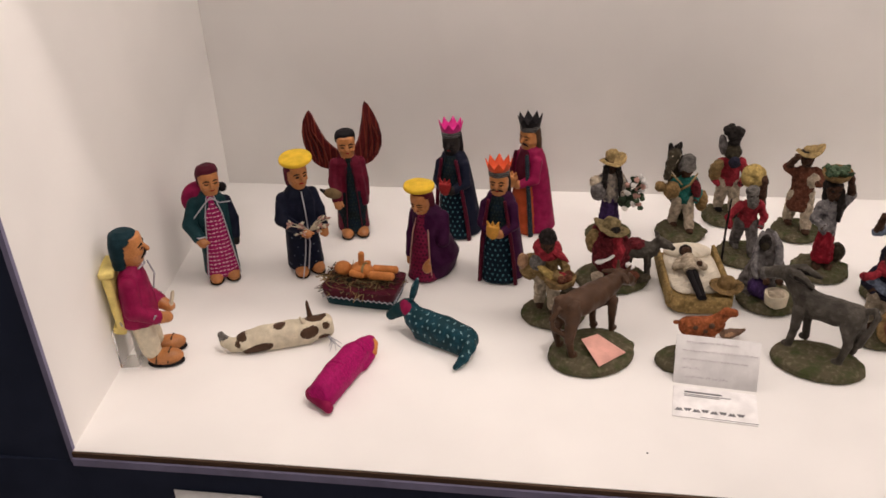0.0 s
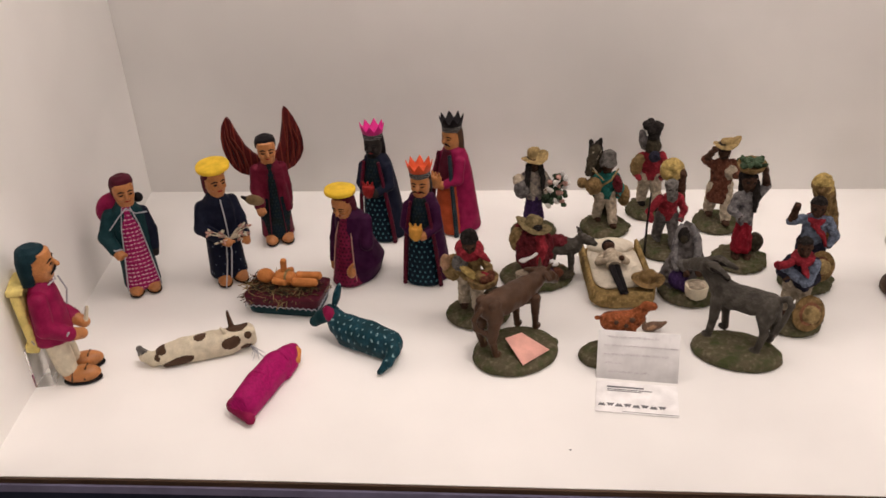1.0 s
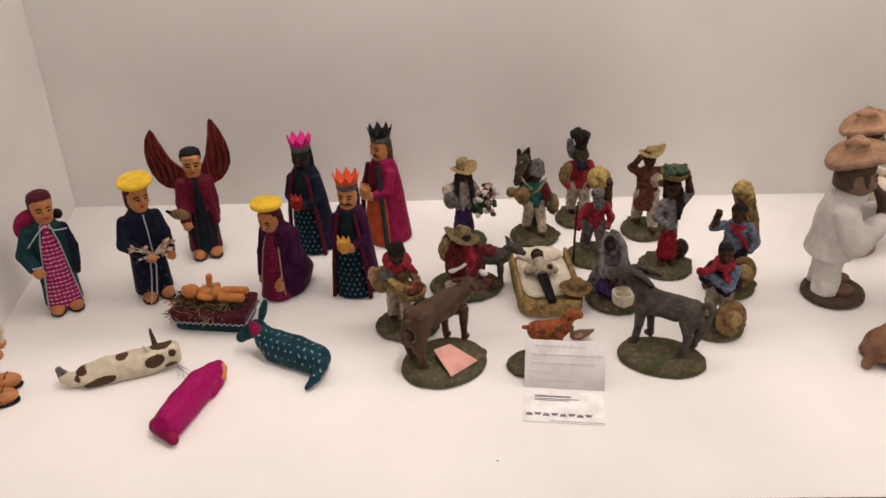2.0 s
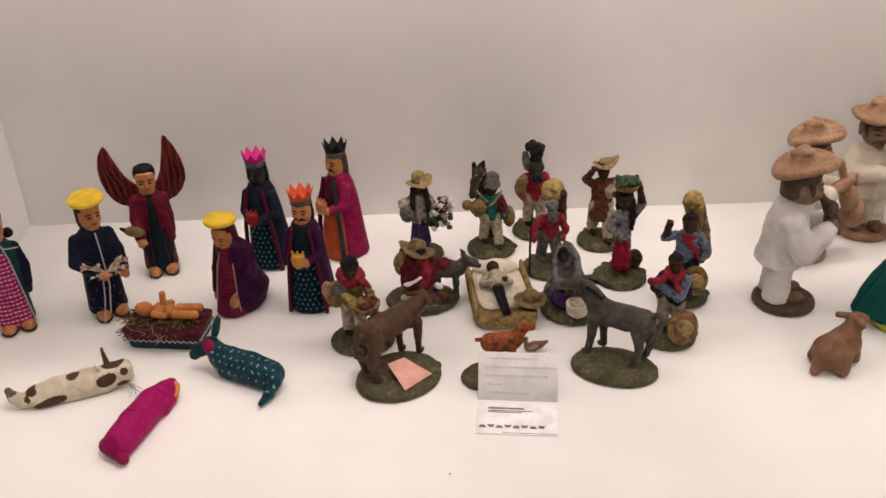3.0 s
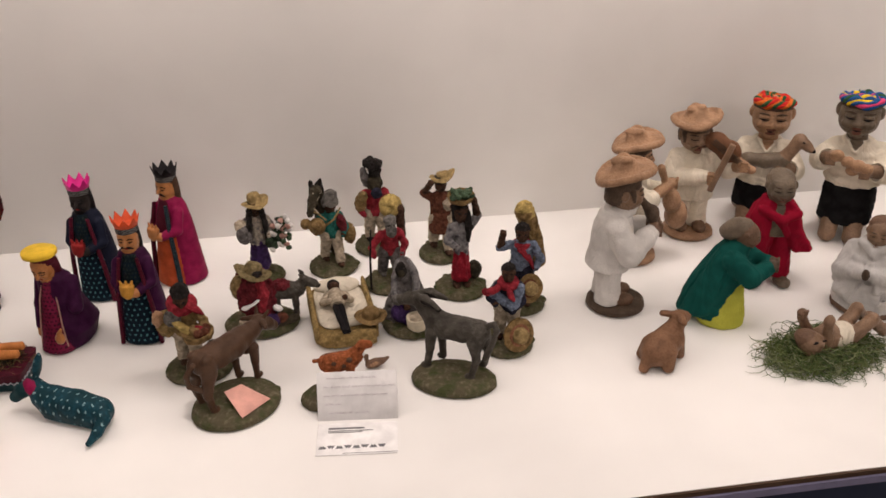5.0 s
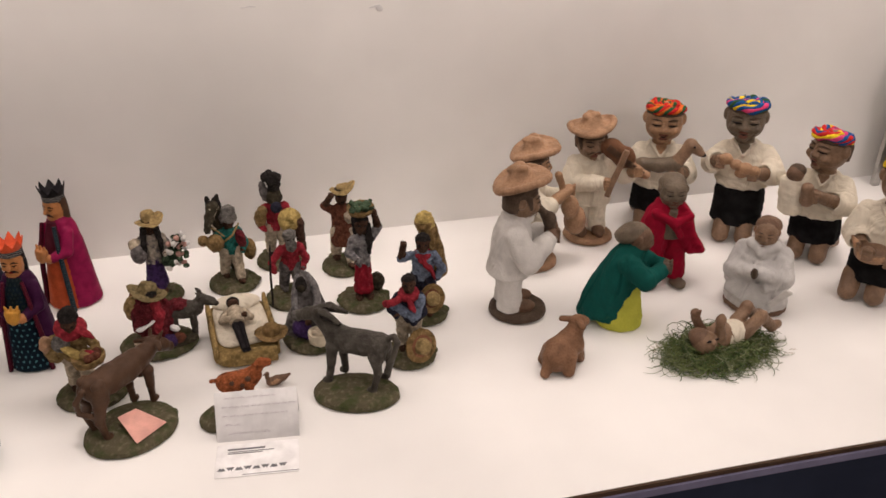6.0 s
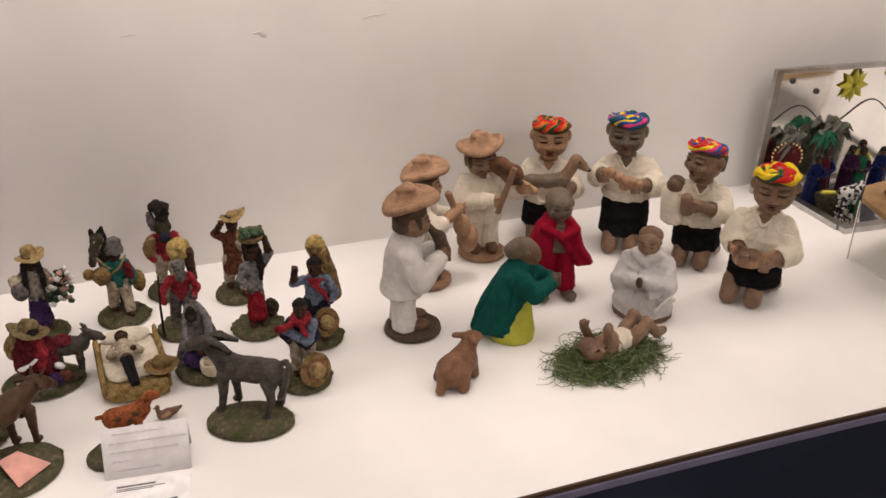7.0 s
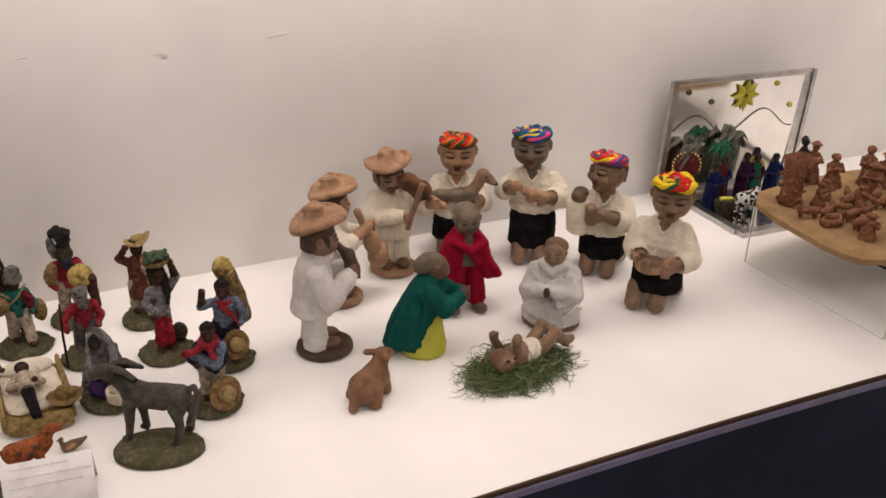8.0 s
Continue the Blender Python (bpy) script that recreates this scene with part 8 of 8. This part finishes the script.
for a, b, r in (((-0.026, -0.026, 0.116), (0.010, -0.047, 0.062), 0.0022), ((0.026, -0.024, 0.112), (-0.014, -0.046, 0.050), 0.0024), ((-0.046, -0.016, 0.080), (-0.030, -0.044, 0.022), 0.0026), ((0.044, -0.020, 0.086), (0.020, -0.046, 0.030), 0.0026), ((-0.010, -0.048, 0.050), (0.030, -0.044, 0.020), 0.0020)):
    f.cone(a, b, r, r * 0.7, CLOTHS, "carve")
clay_face(f, (0, -0.012, 0.141), 0.0185, CLAYM, 8, brow=CLAYK)
f.ball((0, -0.001, 0.150), (0.0205, 0.0205, 0.0150), CLAYD, melt=0.001)
f.stand("grey_wrapped_figurine", "seated clay figurine wrapped in pale grey cotton cloth", "figurine", 1.701, 0.346, -42, rough=0.0012, freq=95, scale=0.97)

# clay lamb, seen from behind
f = Clay(0.0013, 0.006)
f.m = Matrix.Diagonal((0.97, 0.95, 0.90, 1))
f.tube([(0, 0.022, 0.028), (0, 0.008, 0.034), (0, -0.012, 0.042), (0, -0.024, 0.050)], [0.0245, 0.0260, 0.0225, 0.0165], CLAYL)
f.tube([(0, -0.022, 0.050), (0, -0.030, 0.064), (0, -0.036, 0.074)], [0.0150, 0.0130, 0.0125], CLAYL)
f.tube([(0, -0.036, 0.074), (0, -0.050, 0.070), (0, -0.058, 0.065)], [0.0120, 0.0095, 0.0070], CLAYL)
for k in (-1, 1):
    f.cone((k * 0.018, 0.012, 0.030), (k * 0.025, 0.018, 0.0105), 0.0155, 0.0105, CLAYL)
    f.cone((k * 0.012, -0.022, 0.040), (k * 0.014, -0.028, 0.0085), 0.0110, 0.0085, CLAYL)
    f.cone((k * 0.009, -0.028, 0.080), (k * 0.021, -0.018, 0.080), 0.0058, 0.0050, CLAYL, melt=0.003)
f.cone((0, 0.036, 0.030), (0, 0.048, 0.008), 0.0105, 0.0080, CLAYL)
f.stand("clay_lamb_figurine", "small plain brown clay lamb figurine sitting on the shelf", "figurine", 1.327, 0.258, 122, rough=0.0012, freq=60, scale=0.92)

# nest of dried grass with an infant figure
f = Fig()
f.ball((0, 0, 0.003), (0.058, 0.028, 0.005), GRASSD)
straw_tangle(f, 0, 0, 0.002, 0.084, 0.044, 0.016, 260, [GRASS, GRASSL, GRASSD, GRASS], (0.012, 0.026), 0.0006, 5)
curl = random.Random(17)
for i in range(1500):
    a, d = curl.uniform(0, 2 * math.pi), curl.uniform(0.35, 0.98) if i % 9 else curl.uniform(0.9, 1.12)
    x, y, z, yaw, lift, turn = 0.090 * d * math.cos(a), 0.050 * d * math.sin(a), curl.uniform(0.002, 0.026) * (1.25 - d), curl.uniform(0, 6.28), curl.uniform(-0.2, 0.8), curl.choice((-1, 1)) * curl.uniform(0.6, 2.2)
    pts, step = [], curl.uniform(0.005, 0.010)
    for j in range(6):
        pts.append((x, y, max(0.0008, z)))
        x, y, z = x + step * math.cos(yaw), y + step * math.sin(yaw), z + step * lift
        yaw, lift = yaw + turn * 0.5, lift - 0.28
    f.tube(pts, [0.0005, 0.00065, 0.0006, 0.0006, 0.0005, 0.0002], (GRASSL, GRASS, GRASSD, GRASS, GRASSL, GRASS, GRASSD)[i % 7], 4)
straw_tangle(f, -0.01, -0.01, 0.0005, 0.128, 0.080, 0.003, 26, [GRASS, DRYG], (0.012, 0.030), 0.0005, 9)
ob = f.stand("grass_nest", "flat nest of loose dried green grass on the shelf", "grass", 1.568, 0.232, 6, rough=0)
tagged(ob, kind="stuff")
f = Clay(0.0013)
f.tube([(-0.014, 0, 0.010), (-0.008, 0, 0.013), (0.012, 0, 0.016), (0.036, 0, 0.013), (0.042, 0, 0.012)], [0.010, 0.0195, 0.0205, 0.0165, 0.010], CLAYM, 16)
f.tube([(0.010, 0, 0.014), (0.014, 0, 0.015), (0.030, 0, 0.0145), (0.044, 0, 0.012)], [0.018, 0.0222, 0.0205, 0.014], CLOTHC, 16)
f.ball((-0.034, -0.008, 0.020), (0.0190, 0.0175, 0.0180), CLAYM, (0, 20, 0))
f.ball((-0.038, -0.002, 0.026), (0.0175, 0.0165, 0.0150), CLAYD, (0, 20, 0))
f.ball((-0.030, -0.024, 0.026), (0.0045, 0.0045, 0.0050), CLAYM, n=8, k=6)
for k in (-1, 1):
    f.ball((-0.031 + k * 0.008, -0.0225, 0.030), (0.0038, 0.0018, 0.0014), BLACK, n=8, k=5)
    f.limb((0.042, k * 0.011, 0.016), (0.068, k * 0.015, 0.042), 0.0115, 0.0095, CLAYM)
    f.limb((0.068, k * 0.015, 0.042), (0.092, k * 0.018, 0.018), 0.0095, 0.0080, CLAYM)
    f.ball((0.098, k * 0.018, 0.020), (0.013, 0.008, 0.008), CLAYM)
f.limb((-0.016, 0.016, 0.020), (-0.034, 0.018, 0.050), 0.0080, 0.0068, CLAYD)
fist(f, (-0.036, 0.018, 0.058), 0.0080, CLAYD)
f.limb((-0.008, -0.012, 0.024), (-0.012, -0.012, 0.050), 0.0080, 0.0066, CLAYM)
f.ball((-0.012, -0.012, 0.056), (0.008, 0.008, 0.0085), CLAYM)
f.stand("clay_infant_figurine", "clay infant figurine with raised arms lying on the grass nest", "figurine", 1.566, 0.236, 12, z=0.004, rough=0.0014, freq=80, scale=0.99)

# ---- tin and mirror stage ----
stage = thing("mirror_stage", "tin framed mirror box with star, mountain outline and mirrored floor", "ornament", pose(2.267, 0.484, 0, 0, 0, -3.4))
W, D, HH = 0.370, 0.225, 0.292
tilt = pose(-0.055, D + 0.016, 0.0, 2.8, 0, 0)
glass = tilt @ pose(0, 0.001, 0, 2.1, 0, 0)
BW, HH = 0.404, 0.288
for name, c, size in (("front_rail", (W / 2, 0.006, 0.006), (W, 0.020, 0.012)), ("side_rail", (0.006, D / 2, 0.006), (0.020, D - 0.034, 0.012)), ("side_rail", (W - 0.006, D / 2, 0.006), (0.012, D - 0.026, 0.012)), ("back_rail", (W / 2, D - 0.006, 0.006), (W, 0.012, 0.012))):
    part(name, Fig().plate(c, size, TIN), stage, "dull grey tin rail")
part("floor_mirror", Fig().plate((W / 2, D / 2, 0.004), (W - 0.033, D - 0.033, 0.004), MIRROR), stage, "mirror glass floor")
for name, c, size in (("frame_side", (0.007, 0, HH / 2), (0.014, 0.012, HH)), ("frame_side", (BW - 0.005, -0.001, HH / 2), (0.010, 0.014, HH)), ("frame_strip", (BW - 0.0235, 0, HH / 2 - 0.006), (0.026, 0.008, HH - 0.013)), ("frame_top", (BW / 2, 0, HH - 0.004), (BW - 0.026, 0.012, 0.008))):
    part(name, Fig().plate(c, size, TIN), stage, "dull grey tin frame", m=tilt)
part("back_mirror", Fig().plate((BW / 2 - 0.012, 0.002, HH / 2 - 0.004), (BW - 0.050, 0.004, HH - 0.010), MIRROR), stage, "mirror glass back", m=glass)
f = Fig()
for i in range(8):
    a = math.pi * i / 4
    d, e = Vector((math.cos(a), 0, math.sin(a))), Vector((-math.sin(a), 0, math.cos(a)))
    p = Vector((0, -0.002, 0))
    f.rings([[p + d * 0.006 - e * 0.003, p + d * 0.006 + Vector((0, -0.002, 0)), p + d * 0.006 + e * 0.003, p + d * 0.006 + Vector((0, 0.0012, 0))], [p + d * 0.022 - e * 0.0125, p + d * 0.022 + Vector((0, -0.0065, 0)), p + d * 0.022 + e * 0.0125, p + d * 0.022 + Vector((0, 0.0012, 0))], [p + d * 0.047 - e * 0.0008, p + d * 0.047 + Vector((0, -0.0008, 0)), p + d * 0.047 + e * 0.0008, p + d * 0.047 + Vector((0, 0.0005, 0))]], TINY)
part("star", f, stage, "yellow eight-pointed star", m=glass @ pose(0.200, -0.0035, 0.243) @ Matrix.Scale(0.82, 4))
pts = [(0.016 + 0.346 * i / 40, -0.0012, 0.1795 + 0.0255 * math.sin(2 * math.pi * (i / 40 * 1.80) - 0.25)) for i in range(41)]
part("mountain_wire", Fig().tube(pts, 0.0014, WIRE, 6), stage, "dark wire outline of mountains", m=glass)
for i, (x, z) in enumerate(((0.041, 0.263), (0.109, 0.235), (0.208, 0.274), (0.288, 0.264), (0.342, 0.207))):
    part("disc", Fig().lathe((0, 0, 0), [(0.003, -0.001), (0.0065, 0.0), (0.0055, 0.002), (0.003, 0.0012)], TINY if i > 2 else WIRE, (90, 0, 0), 14), stage, "small tin disc", m=glass @ pose(x, -0.002, z))


def on_stage(u, v):
    p = pose(2.267, 0.484, 0, 0, 0, -3.4) @ Vector((u, v, 0))
    return p.x, p.y


def tin_figure(robe, cloak, h=0.085):
    f = Fig()
    f.loft([(0, 0.013, 0.008), (0.002, 0.015, 0.009), (h * 0.5, 0.012, 0.008), (h * 0.76, 0.011, 0.007), (h * 0.82, 0.004, 0.004)], robe, 14)
    f.loft([(0.001, 0.022, 0.006, 0, 0.005), (h * 0.35, 0.019, 0.006, 0, 0.004), (h * 0.62, 0.018, 0.006, 0, 0.003), (h * 0.80, 0.012, 0.005, 0, 0.003)], cloak, 14)
    for k in (-1, 1):
        f.tube([(k * 0.012, -0.002, h * 0.74), (k * 0.019, -0.005, h * 0.60), (k * 0.006, -0.013, h * 0.55)], [0.0045, 0.005, 0.0035], cloak, 7)
    f.ball((0, -0.014, h * 0.55), (0.004, 0.003, 0.004), SKINR, n=8, k=6)
    f.ball((0, -0.001, h * 0.89), (0.006, 0.006, 0.008), SKINR)
    f.ball((0, 0.0015, h * 0.925), (0.0085, 0.0075, 0.0085), HAIRB)
    f.loft([(0.0015, 0.0200, 0.003, 0, 0.0105), (h * 0.5, 0.0170, 0.003, 0, 0.0095), (h * 0.80, 0.011, 0.003, 0, 0.0070), (h * 0.98, 0.004, 0.002, 0, 0.0065)], DULLTIN, 12)
    return f


tin_figure(TINB, TINB, 0.106).stand("tin_figurine", "small blue lacquered tin figurine on the mirror stage", "figurine", *on_stage(0.036, 0.150), -20, z=0.0061, rough=0)
tin_figure(TINR, TINB, 0.118).stand("tin_figurine", "small red and blue lacquered tin figurine on the mirror stage", "figurine", *on_stage(0.064, 0.160), -20, z=0.0061, rough=0)
tin_figure(TINP, TINP, 0.120).stand("tin_figurine", "small purple lacquered tin figurine on the mirror stage", "figurine", *on_stage(0.128, 0.158), -20, z=0.0061, rough=0)
tin_figure(TING, TINP, 0.116).stand("tin_figurine", "small purple and green lacquered tin figurine on the mirror stage", "figurine", *on_stage(0.152, 0.150), -20, z=0.0061, rough=0)
tin_figure(TINY, TINY, 0.122).stand("tin_figurine", "small yellow lacquered tin figurine on the mirror stage", "figurine", *on_stage(0.172, 0.178), -20, z=0.0061, rough=0)
tin_figure(TINB, TINB, 0.106).stand("tin_figurine", "small blue lacquered tin figurine on the mirror stage", "figurine", *on_stage(0.218, 0.162), -20, z=0.0061, rough=0)
f = Fig()   # round red arch with pale beads
f.lathe((0, 0, 0.095), [(0.010, -0.003), (0.034, -0.003), (0.036, 0.0), (0.034, 0.003), (0.010, 0.003)], TINM, (90, 0, 0), 24)
f.block((0, 0, 0.032), (0.05, 0.006, 0.066), TINM, sq=8)
for i in range(15):
    a = math.pi * (i / 14 * 1.2 - 0.1)
    f.ball((0.035 * math.cos(a), -0.003, 0.095 + 0.035 * math.sin(a)), 0.0026, PALEY, n=8, k=6)
f.stand("beaded_arch", "round red tin arch with pale yellow beads on the mirror stage", "ornament", *on_stage(-0.002, 0.208), -24, z=0.0061, rough=0, scale=0.92)
f = Fig()   # tin palm
f.tube([(0, 0, 0), (0.001, 0, 0.07), (0, 0, 0.130)], [0.004, 0.0032, 0.003], COWB, 8)
rnd = random.Random(3)
for i in range(12):
    a = 2 * math.pi * i / 12
    f.tube([(0, 0, 0.130), (0.020 * math.cos(a), 0.020 * math.sin(a), 0.145 + 0.008 * (i % 2)), (0.042 * math.cos(a), 0.030 * math.sin(a), 0.132 - 0.010 * (i % 3))], [0.004, 0.008, 0.002], DULLTIN if 2 < i < 5 else TING, 7, 0.35)
f.stand("tin_palm", "small green lacquered tin palm tree on the mirror stage", "ornament", *on_stage(0.076, 0.190), 0, z=0.0061, rough=0, scale=0.92)
for u, v, size, turn in ((0.016, 0.212, 0.90, 30), (0.122, 0.210, 1.0, 80)):   # solid grey palms added close to the glass in place of palm reflections
    f = Fig()
    f.tube([(0, 0, 0), (0.002, 0, 0.07), (0, 0, 0.128)], [0.0045, 0.0035, 0.003], DULLTIN, 8)
    for i in range(14):
        a, low = 2 * math.pi * i / 14, 0.012 * (i % 3)
        f.tube([(0, 0, 0.128), (0.024 * math.cos(a), 0.008 * math.sin(a), 0.150 - low), (0.046 * math.cos(a), 0.011 * math.sin(a), 0.130 - low * 1.8)], [0.005, 0.011, 0.002], DULLTIN, 7, 0.35)
    f.stand("tin_palm", "small bare grey tin palm tree on the mirror stage", "ornament", *on_stage(u, v), 0, z=0.0061, rough=0, scale=size)
f = Fig()   # spotted cow
f.tube([(-0.026, 0, 0.034), (-0.020, 0, 0.036), (0.0, 0, 0.036), (0.018, 0, 0.038), (0.030, 0, 0.050), (0.042, 0, 0.048)], [0.006, 0.015, 0.016, 0.014, 0.009, 0.005], TINK, 14)
for x in (-0.018, 0.014):
    for y in (-0.007, 0.007):
        f.limb((x, y, 0.028), (x, y, 0.003), 0.0055, 0.0045, TINK, 8)
f.stand("tin_cow", "small white tin cow with black spots on the mirror stage", "figurine", *on_stage(0.084, 0.096), 8, z=0.0061, rough=0)

f = Fig()   # dark brown crib
f.loft([(0.0, 0.020, 0.012), (0.004, 0.022, 0.013), (0.026, 0.026, 0.016), (0.030, 0.024, 0.014)], EARTH, 18, 5)
f.limb((-0.012, 0, 0.031), (0.012, 0, 0.031), 0.007, 0.006, TINY)
f.stand("tin_crib", "small dark brown tin crib on the mirror stage", "crib", *on_stage(0.050, 0.118), -20, z=0.0061, rough=0)

# ---- acrylic riser with a slab of red clay figures ----
riser = thing("acrylic_riser", "clear acrylic riser of bent sheet holding a clay slab", "stand", pose(2.190, 0.060, 0))
for name, c, size in (("leg", (0.002, 0.165, 0.0605), (0.004, 0.330, 0.121)), ("leg", (0.438, 0.165, 0.0605), (0.004, 0.330, 0.121)), ("top", (0.22, 0.165, 0.1235), (0.444, 0.330, 0.004))):
    ob = part(name, Fig().plate(c, size, ACRYL), riser)
    ob.visible_shadow = False
for x in (0.002, 0.438):
    for y in (-0.0012, 0.3312):
        part("polished_edge", Fig().block((x, y, 0.0605), (0.0042, 0.0022, 0.121), ACEDGE, sq=30, r=0.1), riser, "milky polished edge of the acrylic")
    part("foot_edge", Fig().block((x, 0.165, 0.0008), (0.0046, 0.328, 0.0014), ACEDGE, sq=30, r=0.1), riser, "milky polished edge of the acrylic")
part("front_edge", Fig().block((0.22, -0.0012, 0.1235), (0.430, 0.0022, 0.0042), ACEDGE, sq=30, r=0.1), riser, "milky polished edge of the acrylic")
slab_outline = [(2.172, 0.372), (2.150, 0.300), (2.138, 0.180), (2.139, 0.135), (2.155, 0.105), (2.20, 0.082), (2.34, 0.068), (2.50, 0.066), (2.60, 0.082), (2.655, 0.13), (2.665, 0.24), (2.655, 0.36), (2.60, 0.415), (2.48, 0.430), (2.34, 0.432), (2.22, 0.415)]
f = Fig()
cx, cy = 2.4, 0.24
f.rings([[(cx + (x - cx) * w, cy + (y - cy) * w, z) for x, y in slab_outline[::-1]][::-1] for w, z in ((0.985, 0.1262), (1.0, 0.1285), (1.0, 0.1385), (0.985, 0.1405), (0.4, 0.1412))], SLABM)
tagged(new("clay_slab", f.data("clay_slab", 0.0012, 25)), "flat ochre clay slab with rounded corners on the acrylic riser", "slab")
TOPZ = 0.1405
RED = "red clay figures on the slab"


def lump(h, r, hat=False, arms=True, seed=0):
    """A small rough red clay figure: a flaring robe, sloping shoulders, bent arms, a head and hair or hat."""
    f = Clay(0.0012, 0.0015)
    lean = 0.12 * r * (seed % 3 - 1)
    f.loft([(0, r * 0.92, r * 0.84), (0.003, r * 0.95, r * 0.88), (h * 0.30, r * 0.72, r * 0.66), (h * 0.48, r * 0.56, r * 0.50, lean), (h * 0.66, r * 0.66, r * 0.48, lean), (h * 0.74, r * 0.46, r * 0.38, lean), (h * 0.79, r * 0.22, r * 0.22, lean)], REDCL, 14, fold=0.06, pleats=5, seed=seed)
    f.ball((lean, -r * 0.1, h * 0.87), (r * 0.40, r * 0.42, h * 0.095), REDCL, melt=0.0008)
    f.ball((lean, -r * 0.50, h * 0.86), (r * 0.10, r * 0.12, h * 0.025), REDCL, melt=0.0006)
    if hat:
        f.lathe((lean, -r * 0.1, h * 0.93), [(r * 0.3, -0.001), (r * 0.66, 0.0), (r * 0.5, 0.002), (r * 0.36, 0.003), (r * 0.3, h * 0.07)], REDCL, n=14)
    else:
        f.ball((lean, r * 0.12, h * 0.89), (r * 0.46, r * 0.40, h * 0.10), REDCL, melt=0.0008)
    if arms:
        for k in (-1, 1):
            f.limb((lean + k * r * 0.62, 0, h * 0.67), (k * r * 0.74, -r * 0.50, h * 0.52), r * 0.20, r * 0.18, REDCL, 8)
            f.limb((k * r * 0.74, -r * 0.50, h * 0.52), (k * r * 0.18, -r * 0.88, h * (0.56 + 0.03 * (seed % 2))), r * 0.18, r * 0.15, REDCL, 8)
    if seed % 3 == 1:
        f.ball((0, -r * 0.95, h * 0.60), (r * 0.34, r * 0.24, r * 0.26), REDCL, melt=0.0008)
    return f


def beastlet(l, seed=0):
    f = Clay(0.0014, 0.002)
    f.tube([(-l / 2, 0, l * 0.30), (-l * 0.4, 0, l * 0.32), (0, 0, l * 0.33), (l * 0.35, 0, l * 0.36), (l * 0.5, 0, l * 0.50), (l * 0.68, 0, l * 0.48)], [l * 0.08, l * 0.17, l * 0.18, l * 0.16, l * 0.10, l * 0.06], REDCL, 10)
    for x in (-0.3, 0.3):
        for y in (-0.1, 0.1):
            f.limb((x * l, y * l, l * 0.25), (x * l, y * l, l * 0.04), l * 0.075, l * 0.06, REDCL, 7)
    return f


f = Clay(0.0014, 0.002)   # hollow tree stump
f.m = Matrix.Diagonal((0.84, 0.84, 1, 1))
f.lathe((0, 0, 0), [(0.024, 0.0), (0.0285, 0.003), (0.0235, 0.020), (0.0220, 0.045), (0.0255, 0.072), (0.0300, 0.092), (0.0275, 0.095), (0.020, 0.078), (0.012, 0.068)], REDCL, n=18, wave=0.004)
f.tube([(0.022, -0.006, 0.070), (0.046, -0.008, 0.078), (0.064, -0.006, 0.080)], [0.012, 0.010, 0.006], REDCL, 9)
for i in range(20):
    a = i * 2.4
    f.ball((0.026 * math.cos(a), 0.026 * math.sin(a), 0.006 + i * 0.0036), (0.006, 0.006, 0.004), REDCL, n=7, k=5)
f.stand("clay_tree", "rough red clay tree stump on the slab", "figurine", 2.222, 0.338, 0, z=TOPZ, rough=0.0016, freq=110, group=RED)
for i, (x, y, h, r, turn, hat) in enumerate(((2.350, 0.408, 0.088, 0.018, -10, True), (2.372, 0.374, 0.070, 0.020, -30, False), (2.415, 0.318, 0.062, 0.020, -50, True), (2.445, 0.352, 0.084, 0.019, -60, False), (2.468, 0.330, 0.074, 0.020, -60, True),
                                             (2.262, 0.305, 0.050, 0.016, 20, False), (2.225, 0.160, 0.050, 0.018, 60, False), (2.305, 0.330, 0.040, 0.016, 10, False), (2.335, 0.270, 0.044, 0.016, 60, False), (2.520, 0.26, 0.070, 0.020, -70, False))):
    lump(h, r, hat, True, i).stand("clay_villager", "small rough red clay villager on the slab" if not hat else "small rough red clay villager with a hat on the slab", "figurine", x, y, turn, z=TOPZ, rough=0.0010, freq=150, group=RED)
lump(0.104, 0.017, False).stand("dark_clay_angel", "small dark clay figure standing behind the tree stump", "figurine", 2.318, 0.408, -10, z=TOPZ, rough=0.0012, freq=150, group=RED).data.materials[0] = DARKW
for i, (x, y, l, turn) in enumerate(((2.200, 0.272, 0.042, 160), (2.238, 0.262, 0.040, 20), (2.320, 0.285, 0.046, 10), (2.365, 0.250, 0.040, 170), (2.300, 0.235, 0.036, -10), (2.395, 0.285, 0.042, 30), (2.262, 0.232, 0.040, 190), (2.345, 0.306, 0.036, 60), (2.282, 0.268, 0.034, 150), (2.250, 0.196, 0.044, 10))):
    beastlet(l, i).stand("clay_sheep", "tiny red clay sheep on the slab", "figurine", x, y, turn, z=TOPZ, rough=0.0016, freq=170, group=RED)
f = Fig()
f.block((0, 0, 0.008), (0.040, 0.026, 0.016), REDCL, r=0.3, sq=4)
f.limb((-0.010, 0, 0.018), (0.010, 0, 0.018), 0.007, 0.006, REDCL)
f.stand("clay_crib", "tiny red clay crib with an infant on the slab", "figurine", 2.212, 0.228, -10, z=TOPZ, rough=0.001, freq=120, group=RED)
f = Clay(0.0014, 0.002)   # a rough clay arch
f.tube([(-0.030, 0, 0), (-0.028, 0, 0.040), (-0.010, 0, 0.066), (0.012, 0, 0.070), (0.030, 0, 0.044), (0.034, 0, 0)], [0.012, 0.010, 0.010, 0.010, 0.010, 0.012], REDCL, 10)
f.stand("clay_arch", "rough red clay arch on the slab", "figurine", 2.300, 0.160, 30, z=TOPZ, rough=0.0016, freq=110, group=RED)
